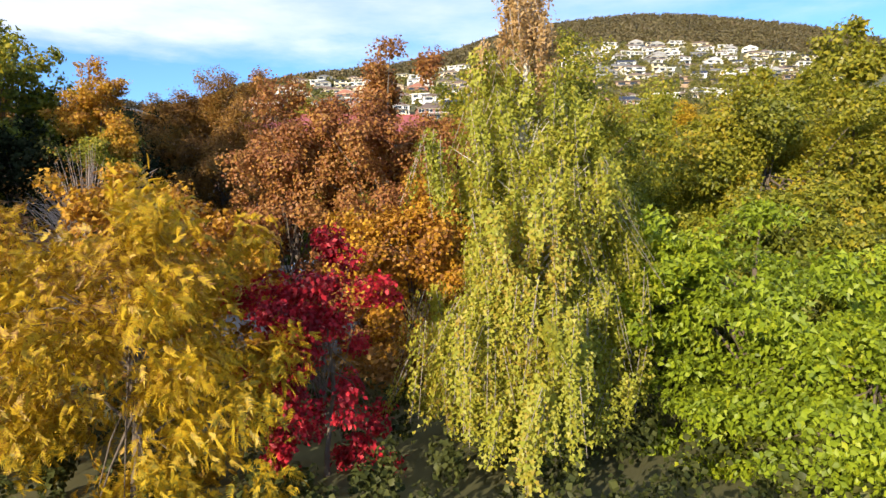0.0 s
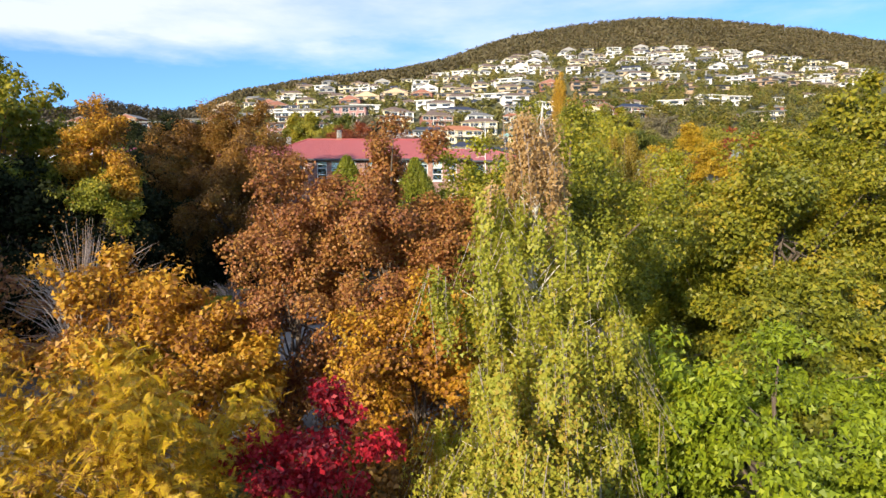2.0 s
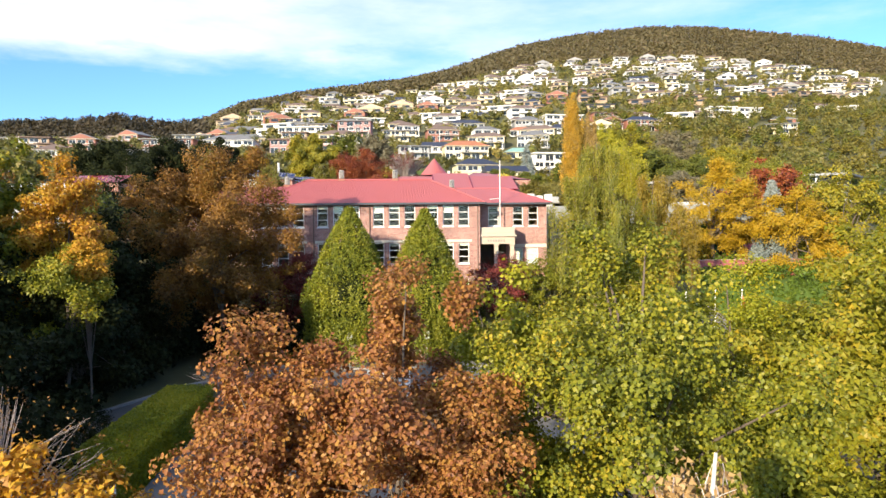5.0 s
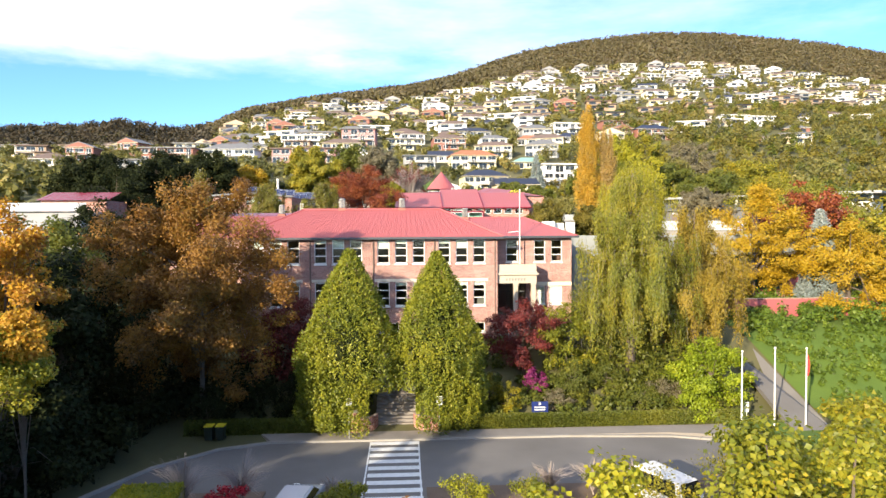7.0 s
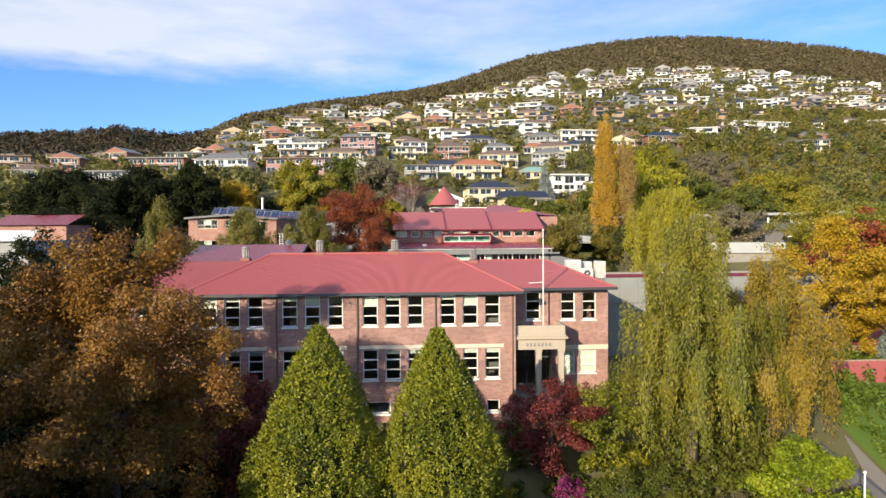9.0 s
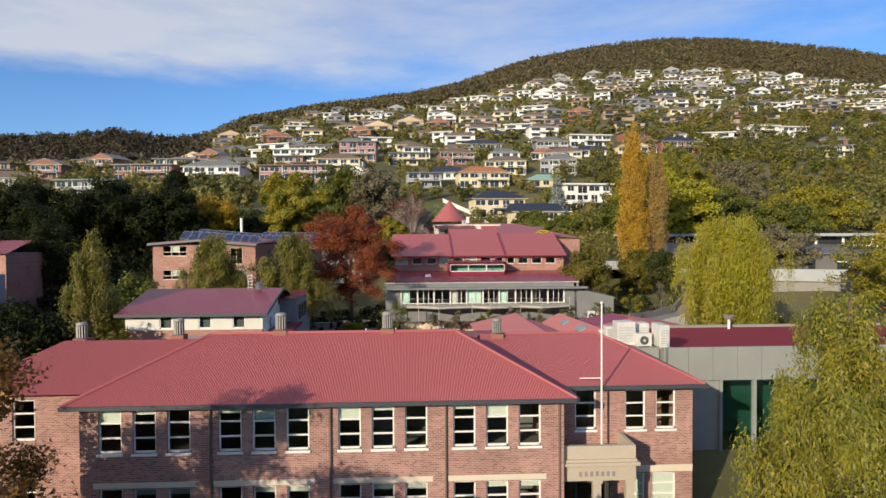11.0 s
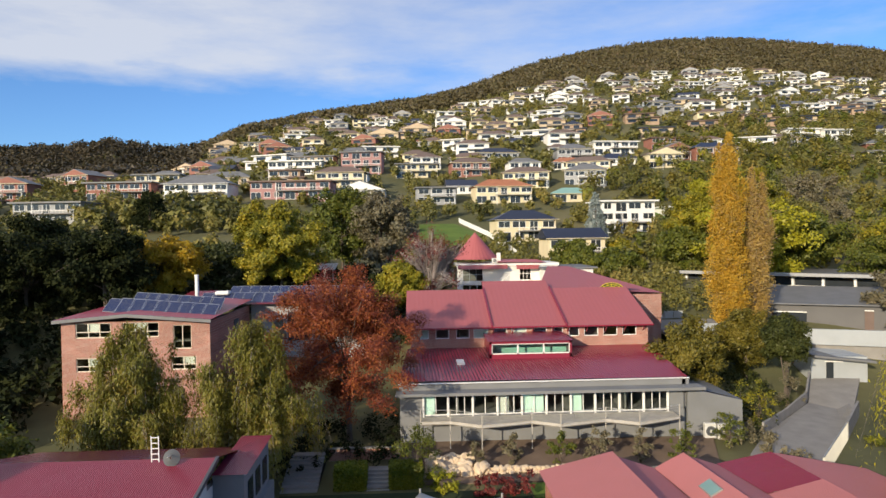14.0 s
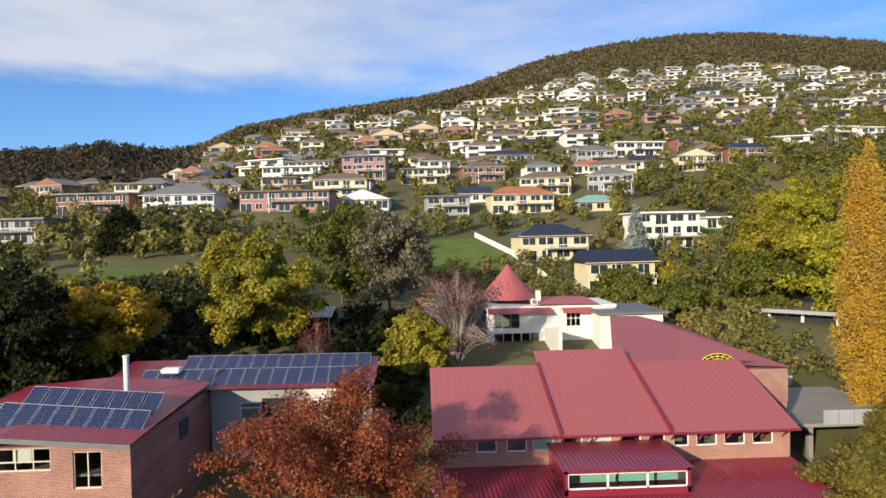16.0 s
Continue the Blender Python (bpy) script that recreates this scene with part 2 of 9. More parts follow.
M = dict(
    brick=brickwork("brown_brick", (0.42, 0.205, 0.165), (0.19, 0.075, 0.065), (0.50, 0.38, 0.33)),
    brick_side=brickwork("brown_brick_side", (0.42, 0.205, 0.165), (0.19, 0.075, 0.065), (0.50, 0.38, 0.33), turn=True),
    brick2=brickwork("orange_brick", (0.41, 0.155, 0.105), (0.25, 0.088, 0.06), (0.52, 0.41, 0.35)),
    brick2_side=brickwork("orange_brick_side", (0.41, 0.155, 0.105), (0.25, 0.088, 0.06), (0.52, 0.41, 0.35), turn=True),
    roof=surface("red_roof_paint", (0.41, 0.112, 0.110), 0.5, var=0.16, scale=0.35, bump=0.05, tint=(0.335, 0.088, 0.094)),
    # dark red, deepened for the weak light and shade on low roofs
    roof_dark=surface("dark_red_roof_and_shade", (0.25, 0.018, 0.036), 0.27, var=0.15, scale=0.3, bump=0.05, tint=(0.21, 0.03, 0.055)),
    cream=surface("cream_render", (0.66, 0.58, 0.46), 0.8, var=0.12),
    white=surface("white_paint", (0.78, 0.77, 0.73), 0.6, var=0.08, scale=1.5),
    offwhite=surface("offwhite_boards", (0.68, 0.66, 0.58), 0.7, var=0.12),
    grey=surface("grey_metal_sheet", (0.27, 0.28, 0.26), 0.5, var=0.15),
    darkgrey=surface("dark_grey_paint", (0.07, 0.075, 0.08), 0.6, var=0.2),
    gutter=surface("slate_gutter_paint", (0.06, 0.065, 0.075), 0.45, var=0.1),
    pale=surface("pale_blue_white_panel", (0.36, 0.38, 0.385), 0.6, var=0.15),
    greydark=surface("dark_grey_render", (0.13, 0.125, 0.12), 0.85, var=0.2, scale=0.4),
    # near-black green: the courtyard's shade is put into the grass colour
    lawn_dark=surface("courtyard_shade_grass", (0.020, 0.032, 0.009), 0.95, var=0.4, scale=0.4, fine=9, bump=0.5),
    concrete=surface("weathered_concrete", (0.25, 0.235, 0.215), 0.9, var=0.3, scale=0.8),
    asphalt=surface("worn_asphalt", (0.135, 0.126, 0.116), 0.9, var=0.3, scale=0.25, fine=30, tint=(0.175, 0.163, 0.15)),
    path=surface("pale_footpath", (0.24, 0.215, 0.19), 0.9, var=0.3, scale=0.5),
    line=surface("road_line_paint", (0.75, 0.75, 0.72), 0.7, var=0.2, scale=3),
    kerb=surface("concrete_kerb", (0.28, 0.26, 0.23), 0.85, var=0.3),
    grass=surface("mown_grass", (0.065, 0.125, 0.013), 0.95, var=0.4, scale=0.25, fine=9, bump=0.6, tint=(0.095, 0.14, 0.017)),
    scrub=surface("dry_scrub_ground", (0.07, 0.085, 0.024), 0.95, var=0.5, scale=0.04, fine=0.7, bump=0.8, tint=(0.125, 0.10, 0.05)),
    mulch=surface("bark_mulch", (0.145, 0.10, 0.07), 0.95, var=0.45, fine=20, bump=0.8),
    bark=surface("brown_bark", (0.11, 0.085, 0.065), 0.9, var=0.4, scale=2, fine=25, bump=0.8),
    birchbark=surface("white_birch_bark", (0.58, 0.54, 0.47), 0.8, var=0.5, scale=3, fine=12, bump=0.4, tint=(0.4, 0.36, 0.31)),
    twig=surface("grey_twigs", (0.29, 0.24, 0.215), 0.9, var=0.3),
    stone=surface("golden_rock", (0.46, 0.36, 0.25), 0.9, var=0.35, scale=1.2, bump=0.5, island=0.3),
    timber=surface("silver_deck_timber", (0.40, 0.37, 0.32), 0.85, var=0.3, scale=2),
    glass=glazing("window_glass"),
    porchstone=surface("weathered_cream_stone", (0.50, 0.43, 0.345), 0.85, var=0.3, scale=0.8, bump=0.2, tint=(0.38, 0.32, 0.25)),
    roof_pale=surface("faded_red_roof_paint", (0.47, 0.165, 0.155), 0.6, var=0.2, scale=0.3, bump=0.05, tint=(0.40, 0.13, 0.13)),
    roof_flat=surface("deep_red_roof_membrane", (0.27, 0.013, 0.03), 0.95, var=0.2, scale=0.4, bump=0.1, tint=(0.17, 0.015, 0.03)),
    acwhite=surface("aged_white_enamel", (0.58, 0.57, 0.53), 0.5, var=0.25, scale=2.0, bump=0.03),
    oldmetal=surface("weathered_galvanised_metal", (0.42, 0.41, 0.39), 0.55, 0.4, var=0.5, scale=3.0, bump=0.2, tint=(0.16, 0.14, 0.12)),
    mint=surface("pale_mint_curtain", (0.60, 0.76, 0.68), 0.6, var=0.1, bump=0),
    aqua=surface("teal_skylight_sheet", (0.17, 0.29, 0.27), 0.2, var=0.15, scale=0.8, bump=0),
    green_glass=glazing("greenish_glass", (0.55, 0.85, 0.78)),
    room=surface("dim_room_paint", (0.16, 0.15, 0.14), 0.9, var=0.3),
    blind=surface("pale_blind", (0.62, 0.60, 0.55), 0.9, var=0.1),
    pv=surface("solar_cell_blue", (0.012, 0.024, 0.085), 0.2, var=0.3, scale=2, bump=0.0),
    alu=surface("aluminium", (0.62, 0.63, 0.64), 0.35, metal=0.7, var=0.08),
    steel=surface("galvanised_steel", (0.45, 0.45, 0.43), 0.45, metal=0.6, var=0.3, scale=3),
    sail=surface("shade_sail_cloth", (0.52, 0.50, 0.46), 0.85, var=0.08),
    car=surface("silver_car_paint", (0.55, 0.57, 0.60), 0.25, metal=0.4, var=0.05),
    carwhite=surface("white_car_paint", (0.75, 0.75, 0.75), 0.25, var=0.05),
    carglass=surface("dark_car_glass", (0.012, 0.014, 0.018), 0.06, var=0.1, bump=0),
    rubber=surface("black_rubber", (0.02, 0.02, 0.02), 0.8, var=0.2),
    yellowlid=surface("yellow_plastic_lid", (0.75, 0.62, 0.03), 0.5, var=0.1),
    binbody=surface("dark_green_plastic", (0.012, 0.02, 0.014), 0.5, var=0.2),
    signblue=surface("blue_sign_enamel", (0.015, 0.03, 0.14), 0.4, var=0.1),
    flagred=surface("red_flag_cloth", (0.55, 0.03, 0.03), 0.8, var=0.15),
    flagblue=surface("blue_flag_cloth", (0.05, 0.09, 0.35), 0.8, var=0.15),
    yellowchair=surface("yellow_plastic", (0.75, 0.40, 0.01), 0.5, var=0.1),
    navyroof=surface("navy_roof_sheet", (0.02, 0.024, 0.042), 0.4, var=0.2),
    tile_or=surface("terracotta_roof_tiles", (0.36, 0.14, 0.07), 0.8, var=0.35, fine=8),
    tile_br=surface("brown_roof_tiles", (0.15, 0.105, 0.085), 0.8, var=0.3, fine=8),
    tile_gr=surface("grey_roof_sheet", (0.15, 0.15, 0.15), 0.6, var=0.3),
    teal=surface("pale_green_roof_sheet", (0.24, 0.42, 0.36), 0.5, var=0.15),
    wall_cream=surface("cream_house_render", (0.68, 0.58, 0.38), 0.85, var=0.15),
    wall_white=surface("white_house_render", (0.76, 0.74, 0.69), 0.8, var=0.15),
    wall_brick=surface("red_house_brick", (0.27, 0.115, 0.085), 0.85, var=0.3, fine=6),
    wall_grey=surface("grey_house_boards", (0.32, 0.32, 0.32), 0.8, var=0.2),
    libgrey=surface("mid_grey_cladding", (0.19, 0.192, 0.19), 0.8, var=0.2),
    wall_pink=surface("dusty_pink_render", (0.36, 0.19, 0.175), 0.85, var=0.15),
    wall_tan=surface("tan_house_brick", (0.36, 0.25, 0.17), 0.85, var=0.25, fine=6),
    wall_buff=surface("buff_house_brick", (0.52, 0.40, 0.27), 0.85, var=0.2, fine=6),
    houseglass=surface("dark_house_glass", (0.03, 0.035, 0.04), 0.08, var=0.3, bump=0),
    l_rowan=leafy("rowan_leaves", [(0.16, 0.08, 0.018), (0.26, 0.165, 0.014), (0.39, 0.275, 0.015), (0.45, 0.335, 0.018), (0.25, 0.215, 0.02), (0.12, 0.125, 0.018)]),
    l_red=leafy("crimson_leaves", [(0.09, 0.008, 0.015), (0.24, 0.01, 0.02), (0.42, 0.018, 0.035), (0.5, 0.04, 0.05)]),
    l_tan=leafy("tan_willow_leaves", [(0.17, 0.14, 0.025), (0.25, 0.20, 0.03), (0.31, 0.245, 0.034), (0.20, 0.19, 0.03)]),
    l_birch=leafy("birch_leaves", [(0.27, 0.20, 0.03), (0.31, 0.30, 0.035), (0.21, 0.25, 0.028), (0.29, 0.31, 0.035), (0.13, 0.165, 0.022)]),
    l_birchtop=leafy("russet_birch_leaves", [(0.24, 0.15, 0.06), (0.32, 0.22, 0.09), (0.38, 0.28, 0.12), (0.26, 0.16, 0.08)]),
    l_birchdark=leafy("olive_birch_leaves", [(0.15, 0.11, 0.025), (0.20, 0.18, 0.03), (0.13, 0.145, 0.025), (0.18, 0.18, 0.03), (0.09, 0.10, 0.02)]),
    l_lime=leafy("lime_yellow_leaves", [(0.11, 0.145, 0.014), (0.19, 0.225, 0.017), (0.265, 0.285, 0.02), (0.345, 0.32, 0.022)]),
    l_willowgold=leafy("golden_willow_leaves", [(0.16, 0.185, 0.02), (0.26, 0.275, 0.022), (0.35, 0.34, 0.025), (0.23, 0.245, 0.02)]),
    l_maple=leafy("lime_maple_leaves", [(0.085, 0.135, 0.011), (0.155, 0.225, 0.014), (0.22, 0.30, 0.017), (0.32, 0.355, 0.02)]),
    l_oak=leafy("green_oak_leaves", [(0.06, 0.08, 0.012), (0.115, 0.145, 0.015), (0.175, 0.20, 0.018), (0.235, 0.24, 0.02), (0.36, 0.30, 0.025)]),
    l_olivegreen=leafy("olive_green_leaves", [(0.05, 0.055, 0.012), (0.10, 0.10, 0.018), (0.16, 0.145, 0.022), (0.20, 0.17, 0.03)]),
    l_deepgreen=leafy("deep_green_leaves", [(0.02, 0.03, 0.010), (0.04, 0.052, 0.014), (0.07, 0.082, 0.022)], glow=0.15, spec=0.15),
    l_juniper=leafy("fresh_green_juniper", [(0.045, 0.085, 0.012), (0.08, 0.14, 0.016), (0.13, 0.19, 0.02)], glow=0.2),
    # darker forest colours stand for the shade over the left hill
    l_hillshade=leafy("shaded_hill_forest", [(0.022, 0.022, 0.012), (0.04, 0.036, 0.018), (0.058, 0.05, 0.026), (0.085, 0.066, 0.036)], glow=0.15, patch=0.02),
    l_amber=leafy("amber_leaves", [(0.15, 0.065, 0.022), (0.29, 0.145, 0.022), (0.40, 0.23, 0.022), (0.46, 0.30, 0.026), (0.25, 0.19, 0.03)]),
    l_oakgold=leafy("olive_gold_oak_leaves", [(0.07, 0.09, 0.012), (0.13, 0.155, 0.014), (0.185, 0.20, 0.016), (0.23, 0.225, 0.018), (0.32, 0.25, 0.02)]),
    l_brown=leafy("russet_leaves", [(0.13, 0.055, 0.030), (0.21, 0.09, 0.038), (0.27, 0.13, 0.042), (0.33, 0.19, 0.042), (0.18, 0.085, 0.045)]),
    l_orange=leafy("orange_brown_leaves", [(0.078, 0.046, 0.016), (0.138, 0.076, 0.02), (0.20, 0.108, 0.022), (0.265, 0.15, 0.025), (0.125, 0.098, 0.022)]),
    l_gold=leafy("golden_leaves", [(0.20, 0.16, 0.02), (0.34, 0.24, 0.015), (0.42, 0.30, 0.018), (0.24, 0.21, 0.022)]),
    l_poplar2=leafy("fading_poplar_leaves", [(0.22, 0.17, 0.08), (0.34, 0.25, 0.07), (0.40, 0.30, 0.08), (0.27, 0.21, 0.12), (0.30, 0.26, 0.05)]),
    l_poplar=leafy("poplar_leaves", [(0.27, 0.20, 0.04), (0.42, 0.275, 0.03), (0.47, 0.31, 0.035), (0.34, 0.26, 0.045), (0.30, 0.22, 0.09)]),
    l_willow=leafy("willow_leaves", [(0.085, 0.115, 0.02), (0.145, 0.172, 0.025), (0.215, 0.222, 0.028), (0.285, 0.255, 0.03)]),
    # evergreen green taken down to near-black, so deep shade is in the colour
    l_dark=leafy("shade_dark_evergreen_leaves", [(0.010, 0.016, 0.006), (0.019, 0.028, 0.009), (0.038, 0.048, 0.012)], glow=0.15, gain=1.0, rough=0.7, spec=0.12),
    l_hedge=leafy("bright_conifer_sprays", [(0.055, 0.082, 0.011), (0.11, 0.145, 0.014), (0.175, 0.20, 0.016), (0.25, 0.26, 0.02)], glow=0.15),
    l_green=leafy("mid_green_leaves", [(0.05, 0.075, 0.014), (0.095, 0.12, 0.018), (0.16, 0.175, 0.025)]),
    l_olive=leafy("grey_olive_leaves", [(0.10, 0.10, 0.06), (0.16, 0.155, 0.09), (0.21, 0.19, 0.12)]),
    l_blue=leafy("blue_spruce_needles", [(0.12, 0.17, 0.16), (0.20, 0.26, 0.25), (0.28, 0.33, 0.31)], glow=0.15),
    l_maroon=leafy("maroon_leaves", [(0.05, 0.016, 0.016), (0.11, 0.026, 0.024), (0.19, 0.04, 0.034), (0.13, 0.032, 0.026)]),
    l_rust=leafy("rust_red_leaves", [(0.085, 0.024, 0.016), (0.15, 0.038, 0.022), (0.23, 0.062, 0.025), (0.30, 0.11, 0.028), (0.12, 0.032, 0.022)]),
    l_pink=leafy("magenta_flowers", [(0.16, 0.02, 0.09), (0.24, 0.04, 0.15)]),
    l_yellowgreen=leafy("yellow_green_leaves", [(0.10, 0.12, 0.015), (0.17, 0.18, 0.02), (0.26, 0.25, 0.022), (0.38, 0.30, 0.025)]),
    l_bush=leafy("eucalypt_forest_leaves", [(0.055, 0.052, 0.024), (0.09, 0.08, 0.035), (0.115, 0.098, 0.045), (0.10, 0.098, 0.04), (0.15, 0.12, 0.068)], glow=0.2, patch=0.02),
    l_garden=leafy("garden_tree_leaves", [(0.05, 0.064, 0.020), (0.115, 0.125, 0.034), (0.185, 0.185, 0.048), (0.27, 0.23, 0.065)], glow=0.3, patch=0.03),
)


# ---- mesh helpers ----
def part(name, bm, material, parent=None, label=""):
    me = bpy.data.meshes.new(name)
    bm.to_mesh(me)
    bm.free()
    me.materials.append(material)
    ob = new(name, me)
    ob.parent = parent
    if label:
        tagged(ob, label)
    return ob


def raw(name, verts, faces, material, parent=None, label=""):
    me = bpy.data.meshes.new(name)
    me.from_pydata([tuple(v) for v in verts], [], faces)
    me.materials.append(material)
    ob = new(name, me)
    ob.parent = parent
    if label:
        tagged(ob, label)
    return ob


def thing(name, at, label, category, group="", rz=0.0):
    e = new(name)
    e.matrix_world = pose(*at, 0, 0, rz)
    return tagged(e, label, category, group)


def box(bm, x0, x1, y0, y1, z0, z1):
    v = [bm.verts.new(p) for p in ((x0, y0, z0), (x1, y0, z0), (x1, y1, z0), (x0, y1, z0), (x0, y0, z1), (x1, y0, z1), (x1, y1, z1), (x0, y1, z1))]
    for f in ((3, 2, 1, 0), (4, 5, 6, 7), (0, 1, 5, 4), (1, 2, 6, 5), (2, 3, 7, 6), (3, 0, 4, 7)):
        bm.faces.new([v[k] for k in f])
    return v


def boxes(*rows, bevel=0.0):
    bm = bmesh.new()
    for r in rows:
        box(bm, *r)
    if bevel:
        bmesh.ops.bevel(bm, geom=bm.edges[:], offset=bevel, segments=1, affect="EDGES")
    return bm


def prism(bm, poly, z0, z1):
    """poly: (x, y) anticlockwise, pulled up from z0 to z1 (numbers, or functions of x and y)."""
    lo = [bm.verts.new((x, y, z0(x, y) if callable(z0) else z0)) for x, y in poly]
    hi = [bm.verts.new((x, y, z1(x, y) if callable(z1) else z1)) for x, y in poly]
    bm.faces.new(hi)
    bm.faces.new(lo[::-1])
    k = len(poly)
    for i in range(k):
        bm.faces.new((lo[i], lo[(i + 1) % k], hi[(i + 1) % k], hi[i]))


def slab(bm, corners, thick):
    """A sheet through 3D corners (anticlockwise from above), thick downwards."""
    up = [bm.verts.new(c) for c in corners]
    dn = [bm.verts.new((c[0], c[1], c[2] - thick)) for c in corners]
    bm.faces.new(up)
    bm.faces.new(dn[::-1])
    k = len(up)
    for i in range(k):
        bm.faces.new((dn[i], dn[(i + 1) % k], up[(i + 1) % k], up[i]))


def wall_faces(bm, x0, x1, z0, z1, y, thick, holes):
    """A wall along x, its outer face at y, with holes (xa, xb, za, zb) right through it."""
    xs = sorted({x0, x1, *[h[0] for h in holes], *[h[1] for h in holes]})
    zs = sorted({z0, z1, *[h[2] for h in holes], *[h[3] for h in holes]})
    for i in range(len(xs) - 1):
        for k in range(len(zs) - 1):
            cx, cz = (xs[i] + xs[i + 1]) / 2, (zs[k] + zs[k + 1]) / 2
            if any(h[0] < cx < h[1] and h[2] < cz < h[3] for h in holes):
                continue
            for yy, flip in ((y, False), (y + thick, True)):
                q = [bm.verts.new(p) for p in ((xs[i], yy, zs[k]), (xs[i + 1], yy, zs[k]), (xs[i + 1], yy, zs[k + 1]), (xs[i], yy, zs[k + 1]))]
                bm.faces.new(q[::-1] if flip else q)
    for xa, xb, za, zb in [(x0, x1, z0, z1), *holes]:
        for a, b in (((xa, za), (xb, za)), ((xb, za), (xb, zb)), ((xb, zb), (xa, zb)), ((xa, zb), (xa, za))):
            q = [bm.verts.new(p) for p in ((a[0], y, a[1]), (b[0], y, b[1]), (b[0], y + thick, b[1]), (a[0], y + thick, a[1]))]
            bm.faces.new(q)
    return bm


def corrugated(name, poly, pitch, amp, material, parent, label=""):
    """Ribbed sheet over a convex roof plane; ribs run up the slope. poly: 3D corners."""
    P = [Vector(p) for p in poly]
    nrm = Vector((0, 0, 0))
    for i in range(len(P)):
        nrm += (P[i] - P[0]).cross(P[(i + 1) % len(P)] - P[0])
    nrm.normalize()
    if nrm.z < 0:
        nrm = -nrm
    u = Vector((-nrm.y, nrm.x, 0))
    u = u.normalized() if u.length > 1e-3 else Vector((1, 0, 0))
    v = nrm.cross(u)
    o = P[0]
    uv = [((p - o).dot(u), (p - o).dot(v)) for p in P]
    lo, hi = min(a for a, _ in uv), max(a for a, _ in uv)
    count = max(2, int((hi - lo) / (pitch / 2)))
    verts, faces, last = [], [], None
    for i in range(count + 1):
        a = lo + (hi - lo) * (i + 1e-4 * (1 if i == 0 else -1 if i == count else 0)) / count
        cuts = []
        for k in range(len(uv)):
            (a0, b0), (a1, b1) = uv[k], uv[(k + 1) % len(uv)]
            if (a0 - a) * (a1 - a) <= 0 and abs(a1 - a0) > 1e-9:
                cuts.append(b0 + (b1 - b0) * (a - a0) / (a1 - a0))
        if len(cuts) < 2:
            continue
        lift = nrm * (amp if i % 2 else 0.0)
        n0 = len(verts)
        verts += [o + u * a + v * min(cuts) + lift, o + u * a + v * max(cuts) + lift]
        if last is not None:
            faces.append((last, n0, n0 + 1, last + 1))
        last = n0
    return raw(name, verts, faces, material, parent, label)


def tubes(paths, segs=6):
    """Tapered round limbs: each path a list of (point, radius)."""
    verts, faces = [], []
    for path in paths:
        pts = [Vector(p) for p, _ in path]
        base = None
        for k, (p, r) in enumerate(path):
            d = (pts[min(k + 1, len(pts) - 1)] - pts[max(k - 1, 0)]).normalized()
            a = d.orthogonal().normalized() if abs(d.z) > 0.95 else d.cross(Vector((0, 0, 1))).normalized()
            b = d.cross(a)
            n0 = len(verts)
            verts += [pts[k] + (a * math.cos(2 * math.pi * s / segs) + b * math.sin(2 * math.pi * s / segs)) * r for s in range(segs)]
            if base is not None:
                faces += [(base + s, base + (s + 1) % segs, n0 + (s + 1) % segs, n0 + s) for s in range(segs)]
            base = n0
        faces.append(tuple(base + s for s in range(segs)))
    return verts, faces


def leaf_mesh(name, at, axis, size, material, broad=0.45, fold=0.3, rng=None, face=None):
    """One mesh of many folded leaves: where each starts, which way it points, how long it is, and which way its upper side looks."""
    n = len(at)
    rng = rng or np.random.default_rng(1)
    axis = axis / np.maximum(np.linalg.norm(axis, axis=1, keepdims=True), 1e-6)
    other = rng.normal(size=(n, 3))
    if face is not None:
        face = face / np.maximum(np.linalg.norm(face, axis=1, keepdims=True), 1e-6)
        axis = axis - face * (axis * face).sum(1, keepdims=True) + other * 0.02
        axis /= np.maximum(np.linalg.norm(axis, axis=1, keepdims=True), 1e-6)
        other = face
    side = np.cross(axis, other)
    side /= np.maximum(np.linalg.norm(side, axis=1, keepdims=True), 1e-6)
    up = np.cross(side, axis)
    L = np.asarray(size, float).reshape(-1, 1) * np.ones((n, 1))
    W = L * broad
    if L.mean() > 0.124 or L.mean() < 0.085 or broad < 0.3:
        # leaves of far crowns and small leaflets: one bent blade each
        v = np.empty((n, 3, 3), np.float32)
        v[:, 0] = at + side * W
        v[:, 1] = at + axis * L * 1.05 + up * W * fold
        v[:, 2] = at - side * W
        me = bpy.data.meshes.new(name)
        me.vertices.add(n * 3)
        me.vertices.foreach_set("co", v.ravel())
        me.loops.add(n * 3)
        me.loops.foreach_set("vertex_index", np.arange(n * 3, dtype=np.int32))
        me.polygons.add(n)
        me.polygons.foreach_set("loop_start", np.arange(0, n * 3, 3, dtype=np.int32))
        me.update(calc_edges=True)
        me.materials.append(material)
        return me
    v = np.empty((n, 4, 3), np.float32)
    v[:, 0] = at
    v[:, 1] = at + axis * L * 0.5 + side * W + up * W * fold
    v[:, 2] = at + axis * L
    v[:, 3] = at + axis * L * 0.5 - side * W + up * W * fold
    tri = (np.arange(n)[:, None] * 4 + np.array([0, 1, 2, 0, 2, 3])[None]).astype(np.int32).ravel()
    me = bpy.data.meshes.new(name)
    me.vertices.add(n * 4)
    me.vertices.foreach_set("co", v.ravel())
    me.loops.add(n * 6)
    me.loops.foreach_set("vertex_index", tri)
    me.polygons.add(n * 2)
    me.polygons.foreach_set("loop_start", np.arange(0, n * 6, 3, dtype=np.int32))
    me.update(calc_edges=True)
    me.materials.append(material)
    return me
